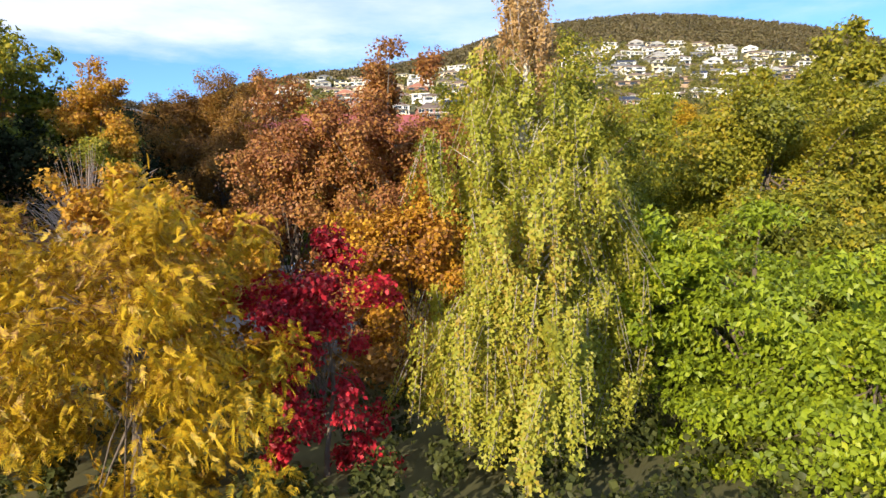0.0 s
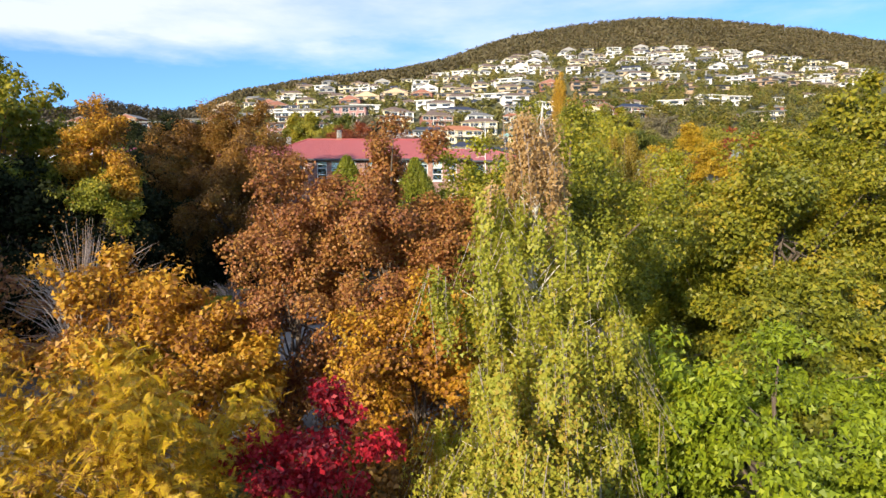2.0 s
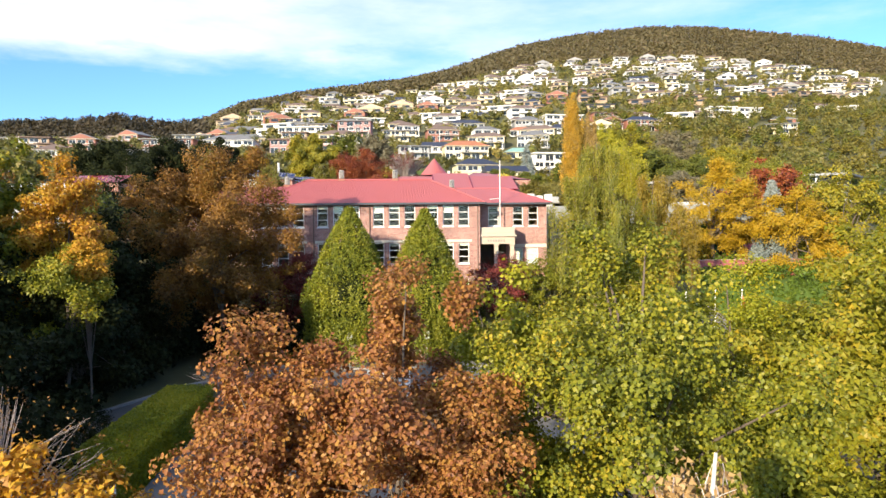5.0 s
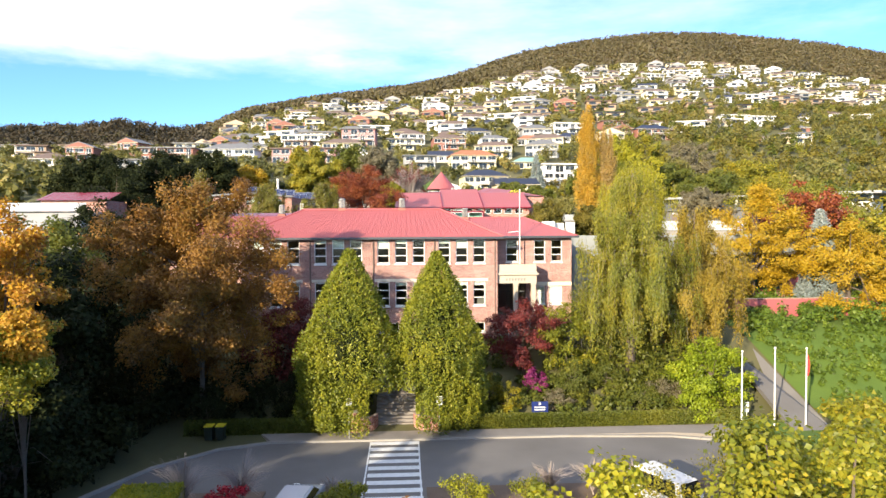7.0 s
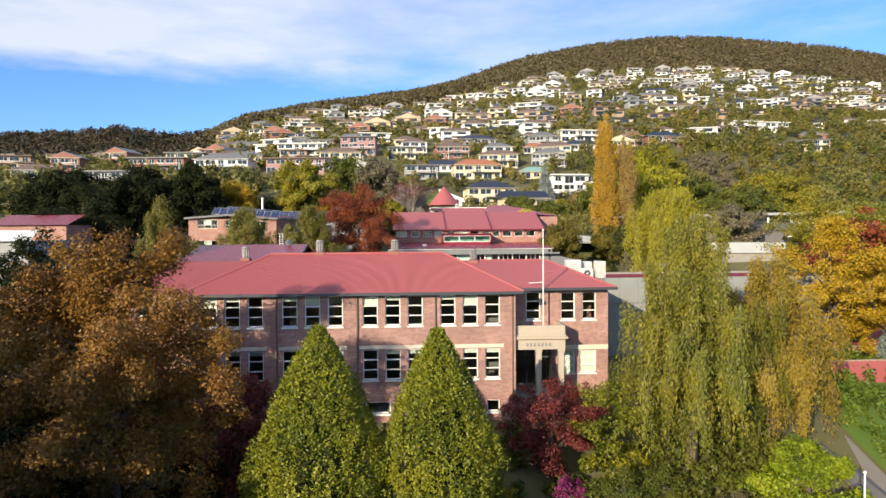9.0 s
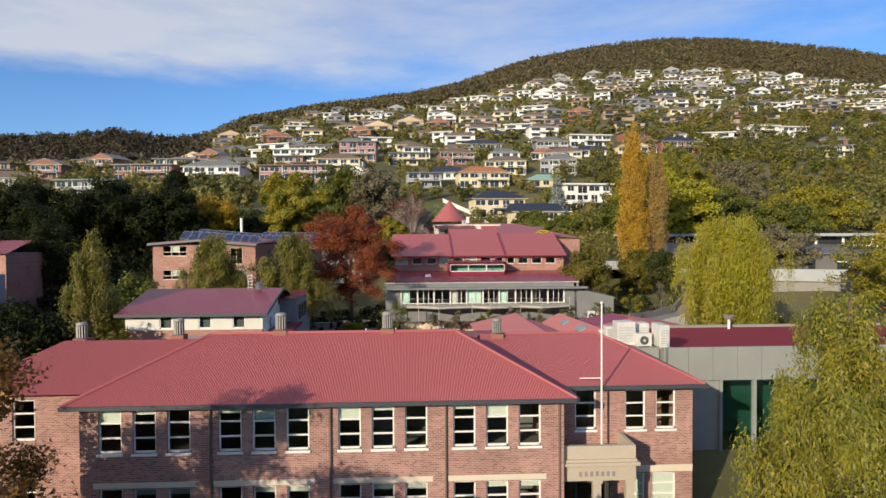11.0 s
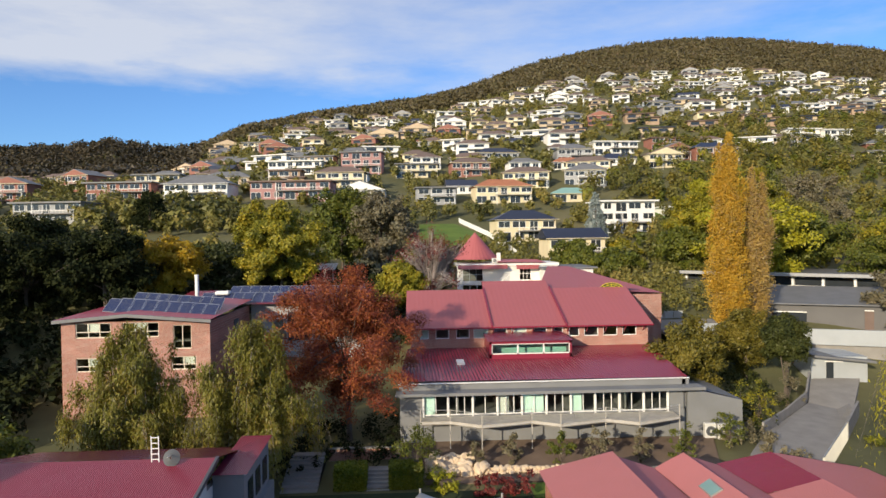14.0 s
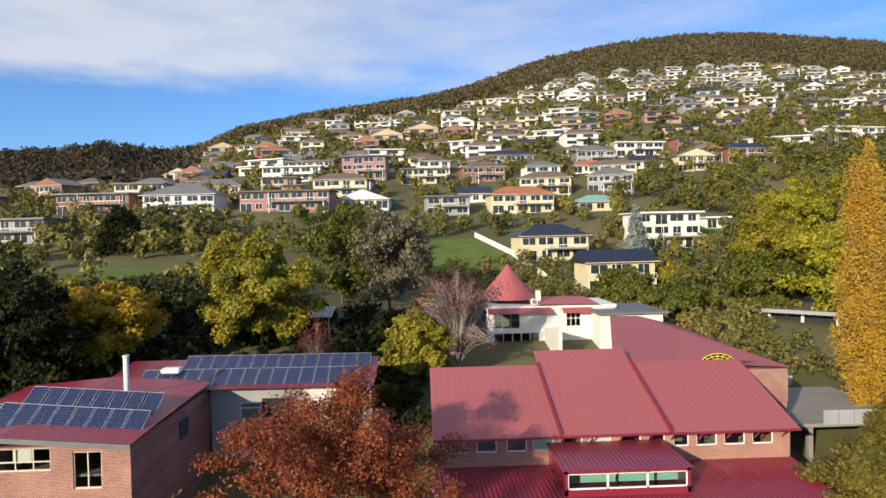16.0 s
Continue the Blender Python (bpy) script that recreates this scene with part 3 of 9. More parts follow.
# ---- the lie of the land ----
SKY_U = (-0.95, -0.68, -0.50, -0.44, -0.385, -0.34, -0.30, -0.25, -0.19, -0.14, -0.07, 0.014, 0.083, 0.134, 0.186, 0.255, 0.32, 0.40, 0.49, 0.57, 0.68, 0.95)
SKY_S = (0.130, 0.136, 0.140, 0.147, 0.136, 0.134, 0.140, 0.162, 0.172, 0.181, 0.191, 0.205, 0.223, 0.242, 0.258, 0.273, 0.284, 0.292, 0.293, 0.287, 0.278, 0.24)
RISE_Y = (-400, 59.6, 62, 72.7, 90, 108, 119, 126, 137, 150, 172, 217, 242, 293)
RISE_Z = (0, 0, 0.3, 4.4, 6.6, 8.6, 9.6, 10.3, 11.2, 14.0, 18.7, 21.8, 27.0, 40.0)


def ground(x, y):
    """Height of the ground: a flat forecourt, a stepped school site, then a hill that rises to a wooded skyline."""
    near = np.interp(y, RISE_Y, RISE_Z)
    left = np.clip((-x - 8) / 30, 0, 1) * np.clip((y - 135) / 30, 0, 1) * np.clip((420 - y) / 120, 0, 1)
    near = near + 4.0 * left
    cut = np.clip((x - 21) / 6, 0, 1) * np.clip((64 - x) / 14, 0, 1) * np.clip((y - 116) / 16, 0, 1) * np.clip((152 - y) / 8, 0, 1)
    near = near - 1.9 * cut                     # the drive lies in a cutting
    d = np.maximum(y - 50, 60.0)
    u = (x + 2) / d
    s = np.interp(u, SKY_U, SKY_S)
    far_d = np.interp(u, (-0.7, -0.36, -0.3, -0.12, 0.1, 0.4, 0.7), (680, 680, 620, 640, 860, 1000, 1000))
    mid_d = np.minimum(575, far_d * 0.82)
    m = s * np.interp(u, (-0.5, -0.36, -0.3, -0.12, 0.134, 0.35, 0.7), (0.72, 0.74, 0.92, 0.97, 0.86, 0.81, 0.80))
    z_mid, z_far = 23 + mid_d * m, 23 + far_d * s
    k = np.clip((d - 243) / (mid_d - 243), 0, 1)
    z = near + (z_mid - 40) * k
    k2 = np.clip((d - mid_d) / (far_d - mid_d), 0, 1)
    z = z + (z_far - z_mid) * k2
    z = z - np.clip(d - far_d, 0, None) * 0.10
    return z + 0.8 * np.sin(x * 0.021 + 1) * np.cos(y * 0.017) * np.clip((d - 240) / 200, 0, 1)


def sheet_grid(name, xs, ys, fz, material):
    X, Y = np.meshgrid(xs, ys)
    Z = fz(X, Y)
    nx, ny = len(xs), len(ys)
    verts = np.stack([X.ravel(), Y.ravel(), Z.ravel()], 1)
    faces = [(j * nx + i, j * nx + i + 1, (j + 1) * nx + i + 1, (j + 1) * nx + i) for j in range(ny - 1) for i in range(nx - 1)]
    ob = raw(name, verts.tolist(), faces, material)
    for p in ob.data.polygons:
        p.use_smooth = True
    return ob


gx = np.sinh(np.linspace(-4.1, 4.2, 130)) * 32
gy = np.concatenate([np.linspace(-320, 40, 12), np.linspace(46, 58, 4), (59.6, 60.6, 62), np.linspace(64, 150, 44), np.linspace(154, 310, 40), np.linspace(318, 1150, 85), (1300, 1600, 2200)])
terrain = tagged(sheet_grid("ground", gx, gy, lambda x, y: ground(x, y) - 0.15 * (y < 59), M["scrub"]), "scrubby hillside rising to a wooded skyline", "ground", kind="structure")


def laid(name, poly, lift, material, label, category, cells=0):
    """A flat covering that follows the ground, its rim turned down. poly: (x, y) anticlockwise."""
    bm = bmesh.new()
    prism(bm, poly, lambda x, y: float(ground(x, y)) - 0.3, lambda x, y: float(ground(x, y)) + lift)
    return tagged(part(name, bm, material), label, category, kind="structure")


# forecourt road, round its island, with kerbs, footpath and crossing
ROAD = [(-70, 20), (60, 20), (60, 40), (24, 51), (19.5, 55.6), (15, 57.2), (8, 57.75), (-12, 57.75), (-15, 56.6), (-18, 53.6), (-21, 47.5), (-26, 40), (-70, 30)]
laid("road", ROAD, 0.0, M["asphalt"], "worn grey asphalt forecourt road", "road")
KERB = [(60, 40), (24, 51), (19.5, 55.6), (15, 57.2), (8, 57.75), (-12, 57.75), (-15, 56.6), (-18, 53.6), (-21, 47.5), (-26, 40), (-70, 30)]


def strip(line, w, side=1):
    """A band of width w along a line, on its left (side 1) or right."""
    out = []
    for i, p in enumerate(line):
        a, b = Vector(line[max(i - 1, 0)]), Vector(line[min(i + 1, len(line) - 1)])
        d = (b - a).normalized()
        out.append((p[0] - d.y * w * side, p[1] + d.x * w * side))
    return out


def band(name, line, w0, w1, z0, z1, material, label, category):
    bm = bmesh.new()
    a, b = strip(line, w0, -1), strip(line, w1, -1)
    for i in range(len(line) - 1):
        prism(bm, [a[i], b[i], b[i + 1], a[i + 1]][::1], z0, z1)
    bmesh.ops.recalc_face_normals(bm, faces=bm.faces[:])
    return tagged(part(name, bm, material), label, category, kind="structure")


band("kerb", KERB, 0.0, 0.25, -0.2, 0.13, M["kerb"], "pale concrete kerb along the forecourt", "kerb")
laid("pavement", [(-12, 58.0), (15, 58.0), (19.6, 57.0), (19.6, 59.6), (-13, 59.6)], 0.11, M["path"], "grey footpath along the hedge", "pavement")
laid("lawn", [(19.6, 56.0), (24.2, 51.4), (60, 40.4), (60, 56), (27.2, 57.5), (22, 60.5), (19.6, 59.4)], 0.10, M["grass"], "mown verge beside the forecourt", "lawn")
for k in range(9):
    y1 = 57.6 - k * 1.12
    ob = tagged(part("crossing_stripe", boxes((-5.35 + k * 0.02, -2.25 + k * 0.02, y1 - 0.56, y1, -0.02, 0.012)), M["line"]), "white painted zebra crossing stripe", "road marking", "zebra crossing stripes", "structure")
for x0 in (-5.42, -2.24):
    tagged(part("crossing_line", boxes((x0, x0 + 0.09, 47.5, 57.62, -0.02, 0.010)), M["line"]), "white line along the zebra crossing", "road marking", "", "structure")

for x0, x1, y0 in ((-17.0, -10.6, 44.6), (-7.6, -5.5, 44.6), (-1.9, 9.6, 44.0), (13.2, 15.8, 44.0)):
    laid("garden_bed", [(x0, y0), (x1, y0), (x1, 49.6), (x0, 49.6)], 0.10, M["mulch"], "dark mulched bed beside the crossing", "garden bed")
# right-hand drive, bank and upper path
laid("road", [(23.8, 57.5), (26.6, 57.5), (27.6, 70), (26.4, 84), (23.8, 84), (25.2, 70)], 0.05, M["asphalt"], "narrow asphalt drive beside the lawn", "road")
tagged(sheet_grid("lawn", np.linspace(27.9, 62, 18), np.linspace(58, 85, 16), lambda x, y: ground(x, y) + 0.1, M["grass"]), "sunny sloping lawn", "lawn", kind="structure")
# this lawn's colour carries the shade that falls on it
laid("courtyard_lawn", [(-13.5, 96), (4.0, 96), (4.0, 107.5), (4.0, 115.4), (-13.5, 115.4), (-13.5, 107.5)], 0.1, M["lawn_dark"], "courtyard lawn with its shade put into the colour", "lawn")
laid("garden_bed", [(-5, 116.6), (18.5, 116.6), (21, 123.8), (-5, 124.2)], 0.08, M["mulch"], "bare mulched bed under the deck", "garden bed")
laid("lawn", [(4.2, 114.2), (19, 114.2), (20, 116.4), (4.2, 116.4)], 0.06, M["grass"], "narrow strip of lawn", "lawn")
laid("drive", [(20, 111), (25.5, 116), (32.8, 124.6), (39, 132.5), (46, 141.6), (40.3, 141.6), (36.4, 135.6), (26, 125), (22, 119.5)], 0.4, M["concrete"], "grey concrete drive up between the buildings", "road")
laid("lawn", [(-70, 206), (-30, 205), (-30, 221), (-70, 222)], 0.4, M["grass"], "bright mown slope above the garden", "lawn")
laid("lawn", [(-3, 228), (12.5, 226), (14.0, 243), (7, 257), (-3, 257)], 0.3, M["grass"], "mown slope beside a white fence", "lawn")
laid("lawn", [(52, 248), (72, 248), (72, 272), (52, 272)], 0.1, M["grass"], "rough grassed lot between houses", "lawn")
laid("road", [(-82, 200), (-28, 199), (-28, 203.5), (-82, 204.5)], 0.35, M["path"], "grey lane below the mown slope", "road")


# ---- windows and building parts ----
def sash(parent, x0, x1, z0, z1, y, frame_mat, bars=(0.62, 0.31), posts=(), t=0.07, depth=0.09, glass=None, name="window"):
    """A window set into a wall along x: frame with rails at the given heights (parts of its height) and posts; panes between."""
    w = new(name)
    w.parent = parent
    bm = boxes((x0, x1, y, y + depth, z0, z0 + t * 1.4), (x0, x1, y, y + depth, z1 - t, z1), (x0, x0 + t, y, y + depth, z0, z1), (x1 - t, x1, y, y + depth, z0, z1))
    zs = [z0, *sorted(z0 + (z1 - z0) * b for b in bars), z1]
    xs = [x0, *(x0 + (x1 - x0) * p for p in posts), x1]
    for z in zs[1:-1]:
        box(bm, x0, x1, y + 0.006, y + depth - 0.006, z - t * 0.55, z + t * 0.55)
    for x in xs[1:-1]:
        box(bm, x - t * 0.5, x + t * 0.5, y + 0.012, y + depth - 0.012, z0, z1)
    part("window_frame", bm, frame_mat, w)
    for i in range(len(xs) - 1):
        for k in range(len(zs) - 1):
            p = part("pane", boxes((xs[i] + t * 0.4, xs[i + 1] - t * 0.4, y + 0.045, y + 0.053, zs[k] + t * 0.4, zs[k + 1] - t * 0.4)), glass or M["glass"], w)
            p.visible_shadow = False
    return w


def sill(parent, x0, x1, y, z, mat):
    return part("window_sill", boxes((x0 - 0.06, x1 + 0.06, y - 0.09, y + 0.12, z - 0.12, z), bevel=0.015), mat, parent)


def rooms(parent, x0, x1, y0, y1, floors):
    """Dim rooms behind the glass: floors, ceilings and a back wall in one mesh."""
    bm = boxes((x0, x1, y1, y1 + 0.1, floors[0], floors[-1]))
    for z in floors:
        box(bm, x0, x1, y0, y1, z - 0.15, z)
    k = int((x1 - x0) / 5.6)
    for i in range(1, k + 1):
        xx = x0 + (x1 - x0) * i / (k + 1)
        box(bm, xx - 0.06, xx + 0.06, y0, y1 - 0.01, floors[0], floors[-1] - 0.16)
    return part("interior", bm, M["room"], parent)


def chimney_cowl(x, y, z, h=1.25):
    c = thing("roof_vent", (x, y, z), "weathered grey metal roof vent on a brick base", "roof vent", "vents along the roof ridge")
    part("base", boxes((-0.36, 0.36, -0.36, 0.36, -0.6, 0.22), bevel=0.02), M["wall_brick"], c, "rusty brick base")
    bm = bmesh.new()
    bmesh.ops.create_cone(bm, cap_ends=True, segments=16, radius1=0.23, radius2=0.23, depth=h * 0.62, matrix=Matrix.Translation((0, 0, 0.22 + h * 0.31)))
    part("drum", bm, M["darkgrey"], c)
    bm = bmesh.new()
    for k in range(12):
        a = 2 * math.pi * k / 12
        box(bm, 0.25 * math.cos(a) - 0.03, 0.25 * math.cos(a) + 0.03, 0.25 * math.sin(a) - 0.03, 0.25 * math.sin(a) + 0.03, 0.26, 0.2 + h * 0.6)
    part("louvre", bm, M["oldmetal"], c)
    bm = bmesh.new()
    bmesh.ops.create_cone(bm, cap_ends=True, segments=16, radius1=0.31, radius2=0.24, depth=0.12, matrix=Matrix.Translation((0, 0, 0.27 + h * 0.62)))
    part("cap", bm, M["oldmetal"], c)
    return c


def pole(name, x, y, z, h, r, mat, label, category, group=""):
    p = thing(name, (x, y, z), label, category, group)
    v, f = tubes([[((0, 0, -0.3), r), ((0, 0, h * 0.6), r * 0.9), ((0, 0, h), r * 0.7)]], 10)
    raw("post", v, f, mat, p)
    bm = bmesh.new()
    bmesh.ops.create_uvsphere(bm, u_segments=10, v_segments=6, radius=r * 1.4, matrix=Matrix.Translation((0, 0, h)))
    part("finial", bm, mat, p)
    return p


# ---- main school building ----
FY, WY = 72.68, 75.20          # front of the middle block, front of the wings
school = thing("school_building", (0, 0, 0), "two-storey brown brick school with pink-red hipped iron roofs", "school building")
BAYS = (-16.55, -11.05, -5.49, -0.06)
holes, spots = [], []
for bx in BAYS:
    for k in range(3):
        xa = bx + k * 1.57
        for za, zb in ((11.08, 13.2), (7.28, 9.42)):
            holes.append((xa, xa + 1.06, za, zb))
            spots.append((xa, xa + 1.06, za, zb))
for xa, xb in ((-5.3, -3.6), (3.2, 4.1)):
    holes.append((xa, xb, 4.9, 5.75))
    spots.append((xa, xb, 4.9, 5.75))
part("front_wall", wall_faces(bmesh.new(), -17.4, 5.2, 3.2, 13.36, FY, 0.35, holes), M["brick"], school)
for k, (xa, xb, za, zb) in enumerate(spots):
    sash(school, xa, xb, za, zb, FY + 0.10, M["white"], bars=(0.66, 0.33) if zb - za > 1 else ())
    sill(school, xa, xb, FY, za, M["white"])
    if za > 6 and k % 3 != 1:
        part("blind", boxes((xa + 0.05, xb - 0.05, FY + 0.2, FY + 0.22, zb - (0.35 if k % 4 else 0.8), zb - 0.04)), M["blind"], school)
rooms(school, -17.2, 5.0, FY + 0.36, FY + 6.0, (3.3, 6.4, 10.2, 13.3))
part("side_wall", boxes((-17.4, -17.05, FY + 0.35, 81, 3.2, 13.36)), M["brick_side"], school)
part("side_wall", boxes((4.85, 5.2, FY + 0.35, 81, 3.2, 13.36)), M["brick_side"], school)
part("rear_wall", boxes((-17.4, 5.2, 81, 81.3, 3.2, 13.36)), M["brick"], school)
for bx in BAYS:
    for za in (9.46,):
        part("lintel_band", boxes((bx - 0.25, bx + 4.45, FY - 0.03, FY + 0.05, za, za + 0.26)), M["cream"], school, "pale stone band over the windows")
for x in (-11.42, -5.86, -0.42, 5.02):
    v, f = tubes([[((x, FY - 0.08, 13.2), 0.055), ((x, FY - 0.08, 4.4), 0.055)]], 8)
    raw("downpipe", v, f, M["tile_br"], school)
part("quoin_pier", boxes((4.72, 5.24, FY - 0.07, FY + 0.04, 3.2, 13.3)), M["brick"], school)
# roof of the middle block: ridge and two hips
EZ, RZ, RY = 13.42, 16.0, 76.7
e0, e1, f0, f1 = -18.0, 5.75, 72.15, 81.3
r0, r1 = -12.55, 0.35
part("eave_soffit", boxes((e0 + 0.05, e1 - 0.05, f0 + 0.05, f1, EZ - 0.1, EZ - 0.04)), M["gutter"], school)
for nm, poly in (("roof_front", [(e0, f0, EZ), (e1, f0, EZ), (r1, RY, RZ), (r0, RY, RZ)]), ("roof_rear", [(e1, f1, EZ), (e0, f1, EZ), (r0, RY, RZ), (r1, RY, RZ)]),
                 ("roof_hip", [(e1, f0, EZ), (e1, f1, EZ), (r1, RY, RZ)]), ("roof_hip", [(e0, f1, EZ), (e0, f0, EZ), (r0, RY, RZ)])):
    corrugated(nm, poly, 0.076, 0.024, M["roof"], school)
for cap in [[((r0, RY, RZ + 0.02), 0.11), ((r1, RY, RZ + 0.02), 0.11)], [((r1, RY, RZ + 0.02), 0.09), ((e1, f0, EZ + 0.02), 0.09)], [((r0, RY, RZ + 0.02), 0.09), ((e0, f0, EZ + 0.02), 0.09)]]:
    v, f = tubes([cap], 6)
    raw("ridge_cap", v, f, M["roof"], school)
part("gutter", boxes((e0, e1, f0 - 0.14, f0, EZ - 0.16, EZ + 0.03), (e1, e1 + 0.13, f0, 75, EZ - 0.16, EZ + 0.03)), M["gutter"], school)
# right wing with the entrance porch
wh = [(6.42, 7.52, 11.02, 13.1), (9.05, 10.12, 11.0, 13.05), (10.67, 11.72, 11.0, 13.05), (9.3, 10.1, 7.0, 8.7), (10.45, 11.72, 7.0, 8.7), (5.6, 8.3, 6.0, 9.2)]
part("wing_wall", wall_faces(bmesh.new(), 5.2, 12.62, 3.2, 13.36, WY, 0.3, wh), M["brick"], school)
part("wing_side", boxes((12.32, 12.62, WY + 0.3, 86, 3.2, 13.36)), M["brick_side"], school)
for xa, xb, za, zb in wh[:5]:
    sash(school, xa, xb, za, zb, WY + 0.08, M["white"], bars=(0.66, 0.33))
    sill(school, xa, xb, WY, za, M["white"])
for xa, xb, za, zb in wh[3:5]:
    part("blind", boxes((xa + 0.05, xb - 0.05, WY + 0.17, WY + 0.19, za, zb)), M["blind"], school)
sash(school, 5.6, 8.3, 6.0, 9.2, WY + 0.1, M["darkgrey"], bars=(0.7,), posts=(0.33, 0.66))
rooms(school, 5.25, 12.3, WY + 0.31, WY + 6, (3.3, 5.9, 10.2, 13.3))
part("lintel_band", boxes((8.95, 12.62, WY - 0.03, WY + 0.04, 8.75, 9.1)), M["cream"], school)
part("eave_soffit", boxes((5.3, 12.95, 74.65, 86, EZ - 0.1, EZ - 0.04)), M["gutter"], school)
WA = (9.0, 80.5, 15.25)
corrugated("wing_roof", [(2.0, 74.6, EZ), (13.05, 74.6, EZ), WA, (2.0, 80.5, 15.25)], 0.076, 0.024, M["roof"], school)
corrugated("wing_hip", [(13.05, 74.6, EZ), (13.05, 86.4, EZ), WA], 0.076, 0.024, M["roof"], school)
corrugated("wing_rear_roof", [(13.05, 86.4, EZ), (2.0, 86.4, EZ), (2.0, 80.5, 15.25), WA], 0.076, 0.024, M["roof"], school)
for cap in [[(WA, 0.09), ((13.05, 74.6, EZ + 0.02), 0.09)], [(WA, 0.09), ((3, 80.5, 15.25), 0.09)]]:
    v, f = tubes([cap], 6)
    raw("ridge_cap", v, f, M["roof"], school)
part("gutter", boxes((5.8, 13.15, 74.46, 74.6, EZ - 0.16, EZ + 0.03), (13.05, 13.17, 74.6, 86, EZ - 0.16, EZ + 0.03)), M["gutter"], school)
# porch: two square columns, entablature and a parapet balcony
porch = new("porch")
porch.parent = school
tagged(porch, "cream rendered porch with square columns")
part("cornice", boxes((5.2, 9.02, 72.75, 75.2, 9.95, 10.12), (5.3, 8.9, 72.86, 75.2, 10.12, 10.26), bevel=0.02), M["porchstone"], porch)
part("parapet", boxes((5.32, 8.85, 72.95, 73.2, 10.26, 10.9), (8.62, 8.85, 73.2, 75.2, 10.26, 10.9), bevel=0.015), M["porchstone"], porch)
part("entablature", boxes((5.35, 8.85, 72.95, 73.4, 9.2, 9.95), (8.45, 8.85, 73.4, 75.2, 9.2, 9.95)), M["porchstone"], porch)
part("balcony_floor", boxes((5.36, 8.6, 73.2, 75.2, 9.96, 10.3)), M["concrete"], porch)
for x in (6.78, 8.4):
    part("column", boxes((x, x + 0.38, 73.0, 73.38, 5.9, 9.2), (x - 0.05, x + 0.43, 72.95, 73.43, 5.9, 6.1), (x - 0.05, x + 0.43, 72.95, 73.43, 9.02, 9.2), bevel=0.01), M["porchstone"], porch)
part("porch_floor", boxes((5.25, 9.0, 72.8, 75.2, 4.0, 5.9)), M["concrete"], porch)
bm = boxes((5.4, 6.75, 73.1, 73.13, 6.72, 6.77), (5.4, 6.75, 73.1, 73.13, 6.05, 6.09), (7.2, 8.4, 73.1, 73.13, 6.72, 6.77), (7.2, 8.4, 73.1, 73.13, 6.05, 6.09))
for k in range(11):
    box(bm, 5.45 + k * 0.125, 5.47 + k * 0.125, 73.105, 73.125, 6.05, 6.75)
part("railing", bm, M["darkgrey"], porch)
for k in range(7):
    part("plain_bar", boxes((6.05 + k * 0.27, 6.2 + k * 0.27, 72.93, 72.96, 9.42, 9.66)), M["concrete"], porch)
part("steps_cheek", boxes((9.0, 9.35, 72.0, 75.2, 4.0, 5.2), bevel=0.02), M["porchstone"], porch)
fl = pole("flagpole", 7.55, 74.3, 10.3, 7.4, 0.055, M["white"], "slim white flagpole on the porch roof", "flagpole")
v, f = tubes([[((0, 0, 3.6), 0.03), ((-1.0, 0.5, 3.5), 0.025)]], 6)
raw("yard_arm", v, f, M["white"], fl)
# left wing
part("wing_wall", wall_faces(bmesh.new(), -24.5, -17.4, 3.2, 13.36, WY, 0.3, [(-23.6, -22.5, 11.0, 13.05), (-21.9, -20.8, 11.0, 13.05), (-23.6, -22.5, 7.0, 9.1), (-21.9, -20.8, 7.0, 9.1)]), M["brick"], school)
for xa in (-23.6, -21.9):
    for za, zb in ((11.0, 13.05), (7.0, 9.1)):
        sash(school, xa, xa + 1.1, za, zb, WY + 0.08, M["white"], bars=(0.66, 0.33))
rooms(school, -24.2, -17.5, WY + 0.31, WY + 6, (3.3, 6.4, 10.2, 13.3))
part("wing_side", boxes((-24.5, -24.2, WY + 0.3, 84, 3.2, 13.36)), M["brick_side"], school)
corrugated("wing_roof", [(-25.0, 74.6, EZ), (-14.0, 74.6, EZ), (-14.0, 78.6, 15.45), (-21.0, 78.6, 15.45)], 0.076, 0.024, M["roof"], school)
corrugated("wing_hip", [(-25.0, 84, EZ), (-25.0, 74.6, EZ), (-21.0, 78.6, 15.45)], 0.076, 0.024, M["roof"], school)
corrugated("wing_rear_roof", [(-14.0, 84, EZ), (-25.0, 84, EZ), (-21.0, 78.6, 15.45), (-14.0, 78.6, 15.45)], 0.076, 0.024, M["roof"], school)
# low rear roofs
rear = thing("rear_wing", (0, 0, 0), "low rear wing with nearly flat red iron roofs, shade in their colour", "school building")
# the darker red carries the tree shade and low sun on this roof
corrugated("roof", [(-18.5, 80.8, 14.3), (5.2, 80.8, 14.3), (4.2, 88.6, 14.25), (-15.6, 88.6, 14.25)], 0.07, 0.012, M["roof_dark"], rear)
corrugated("roof_hip", [(5.2, 80.8, 14.3), (6.6, 88.6, 13.1), (4.2, 88.6, 14.25)], 0.07, 0.012, M["roof_dark"], rear)
part("wall", boxes((-17.6, 5.0, 81.4, 88.3, 6.0, 14.2)), M["brick"], rear)
corrugated("link_roof", [(4.0, 86.0, 13.0), (13.5, 86.0, 13.0), (13.2, 92.5, 12.7), (4.0, 92.5, 12.7)], 0.2, 0.02, M["roof"], rear)
part("wall", boxes((4.2, 12.6, 86.3, 92.0, 6.0, 12.6)), M["brick"], rear)
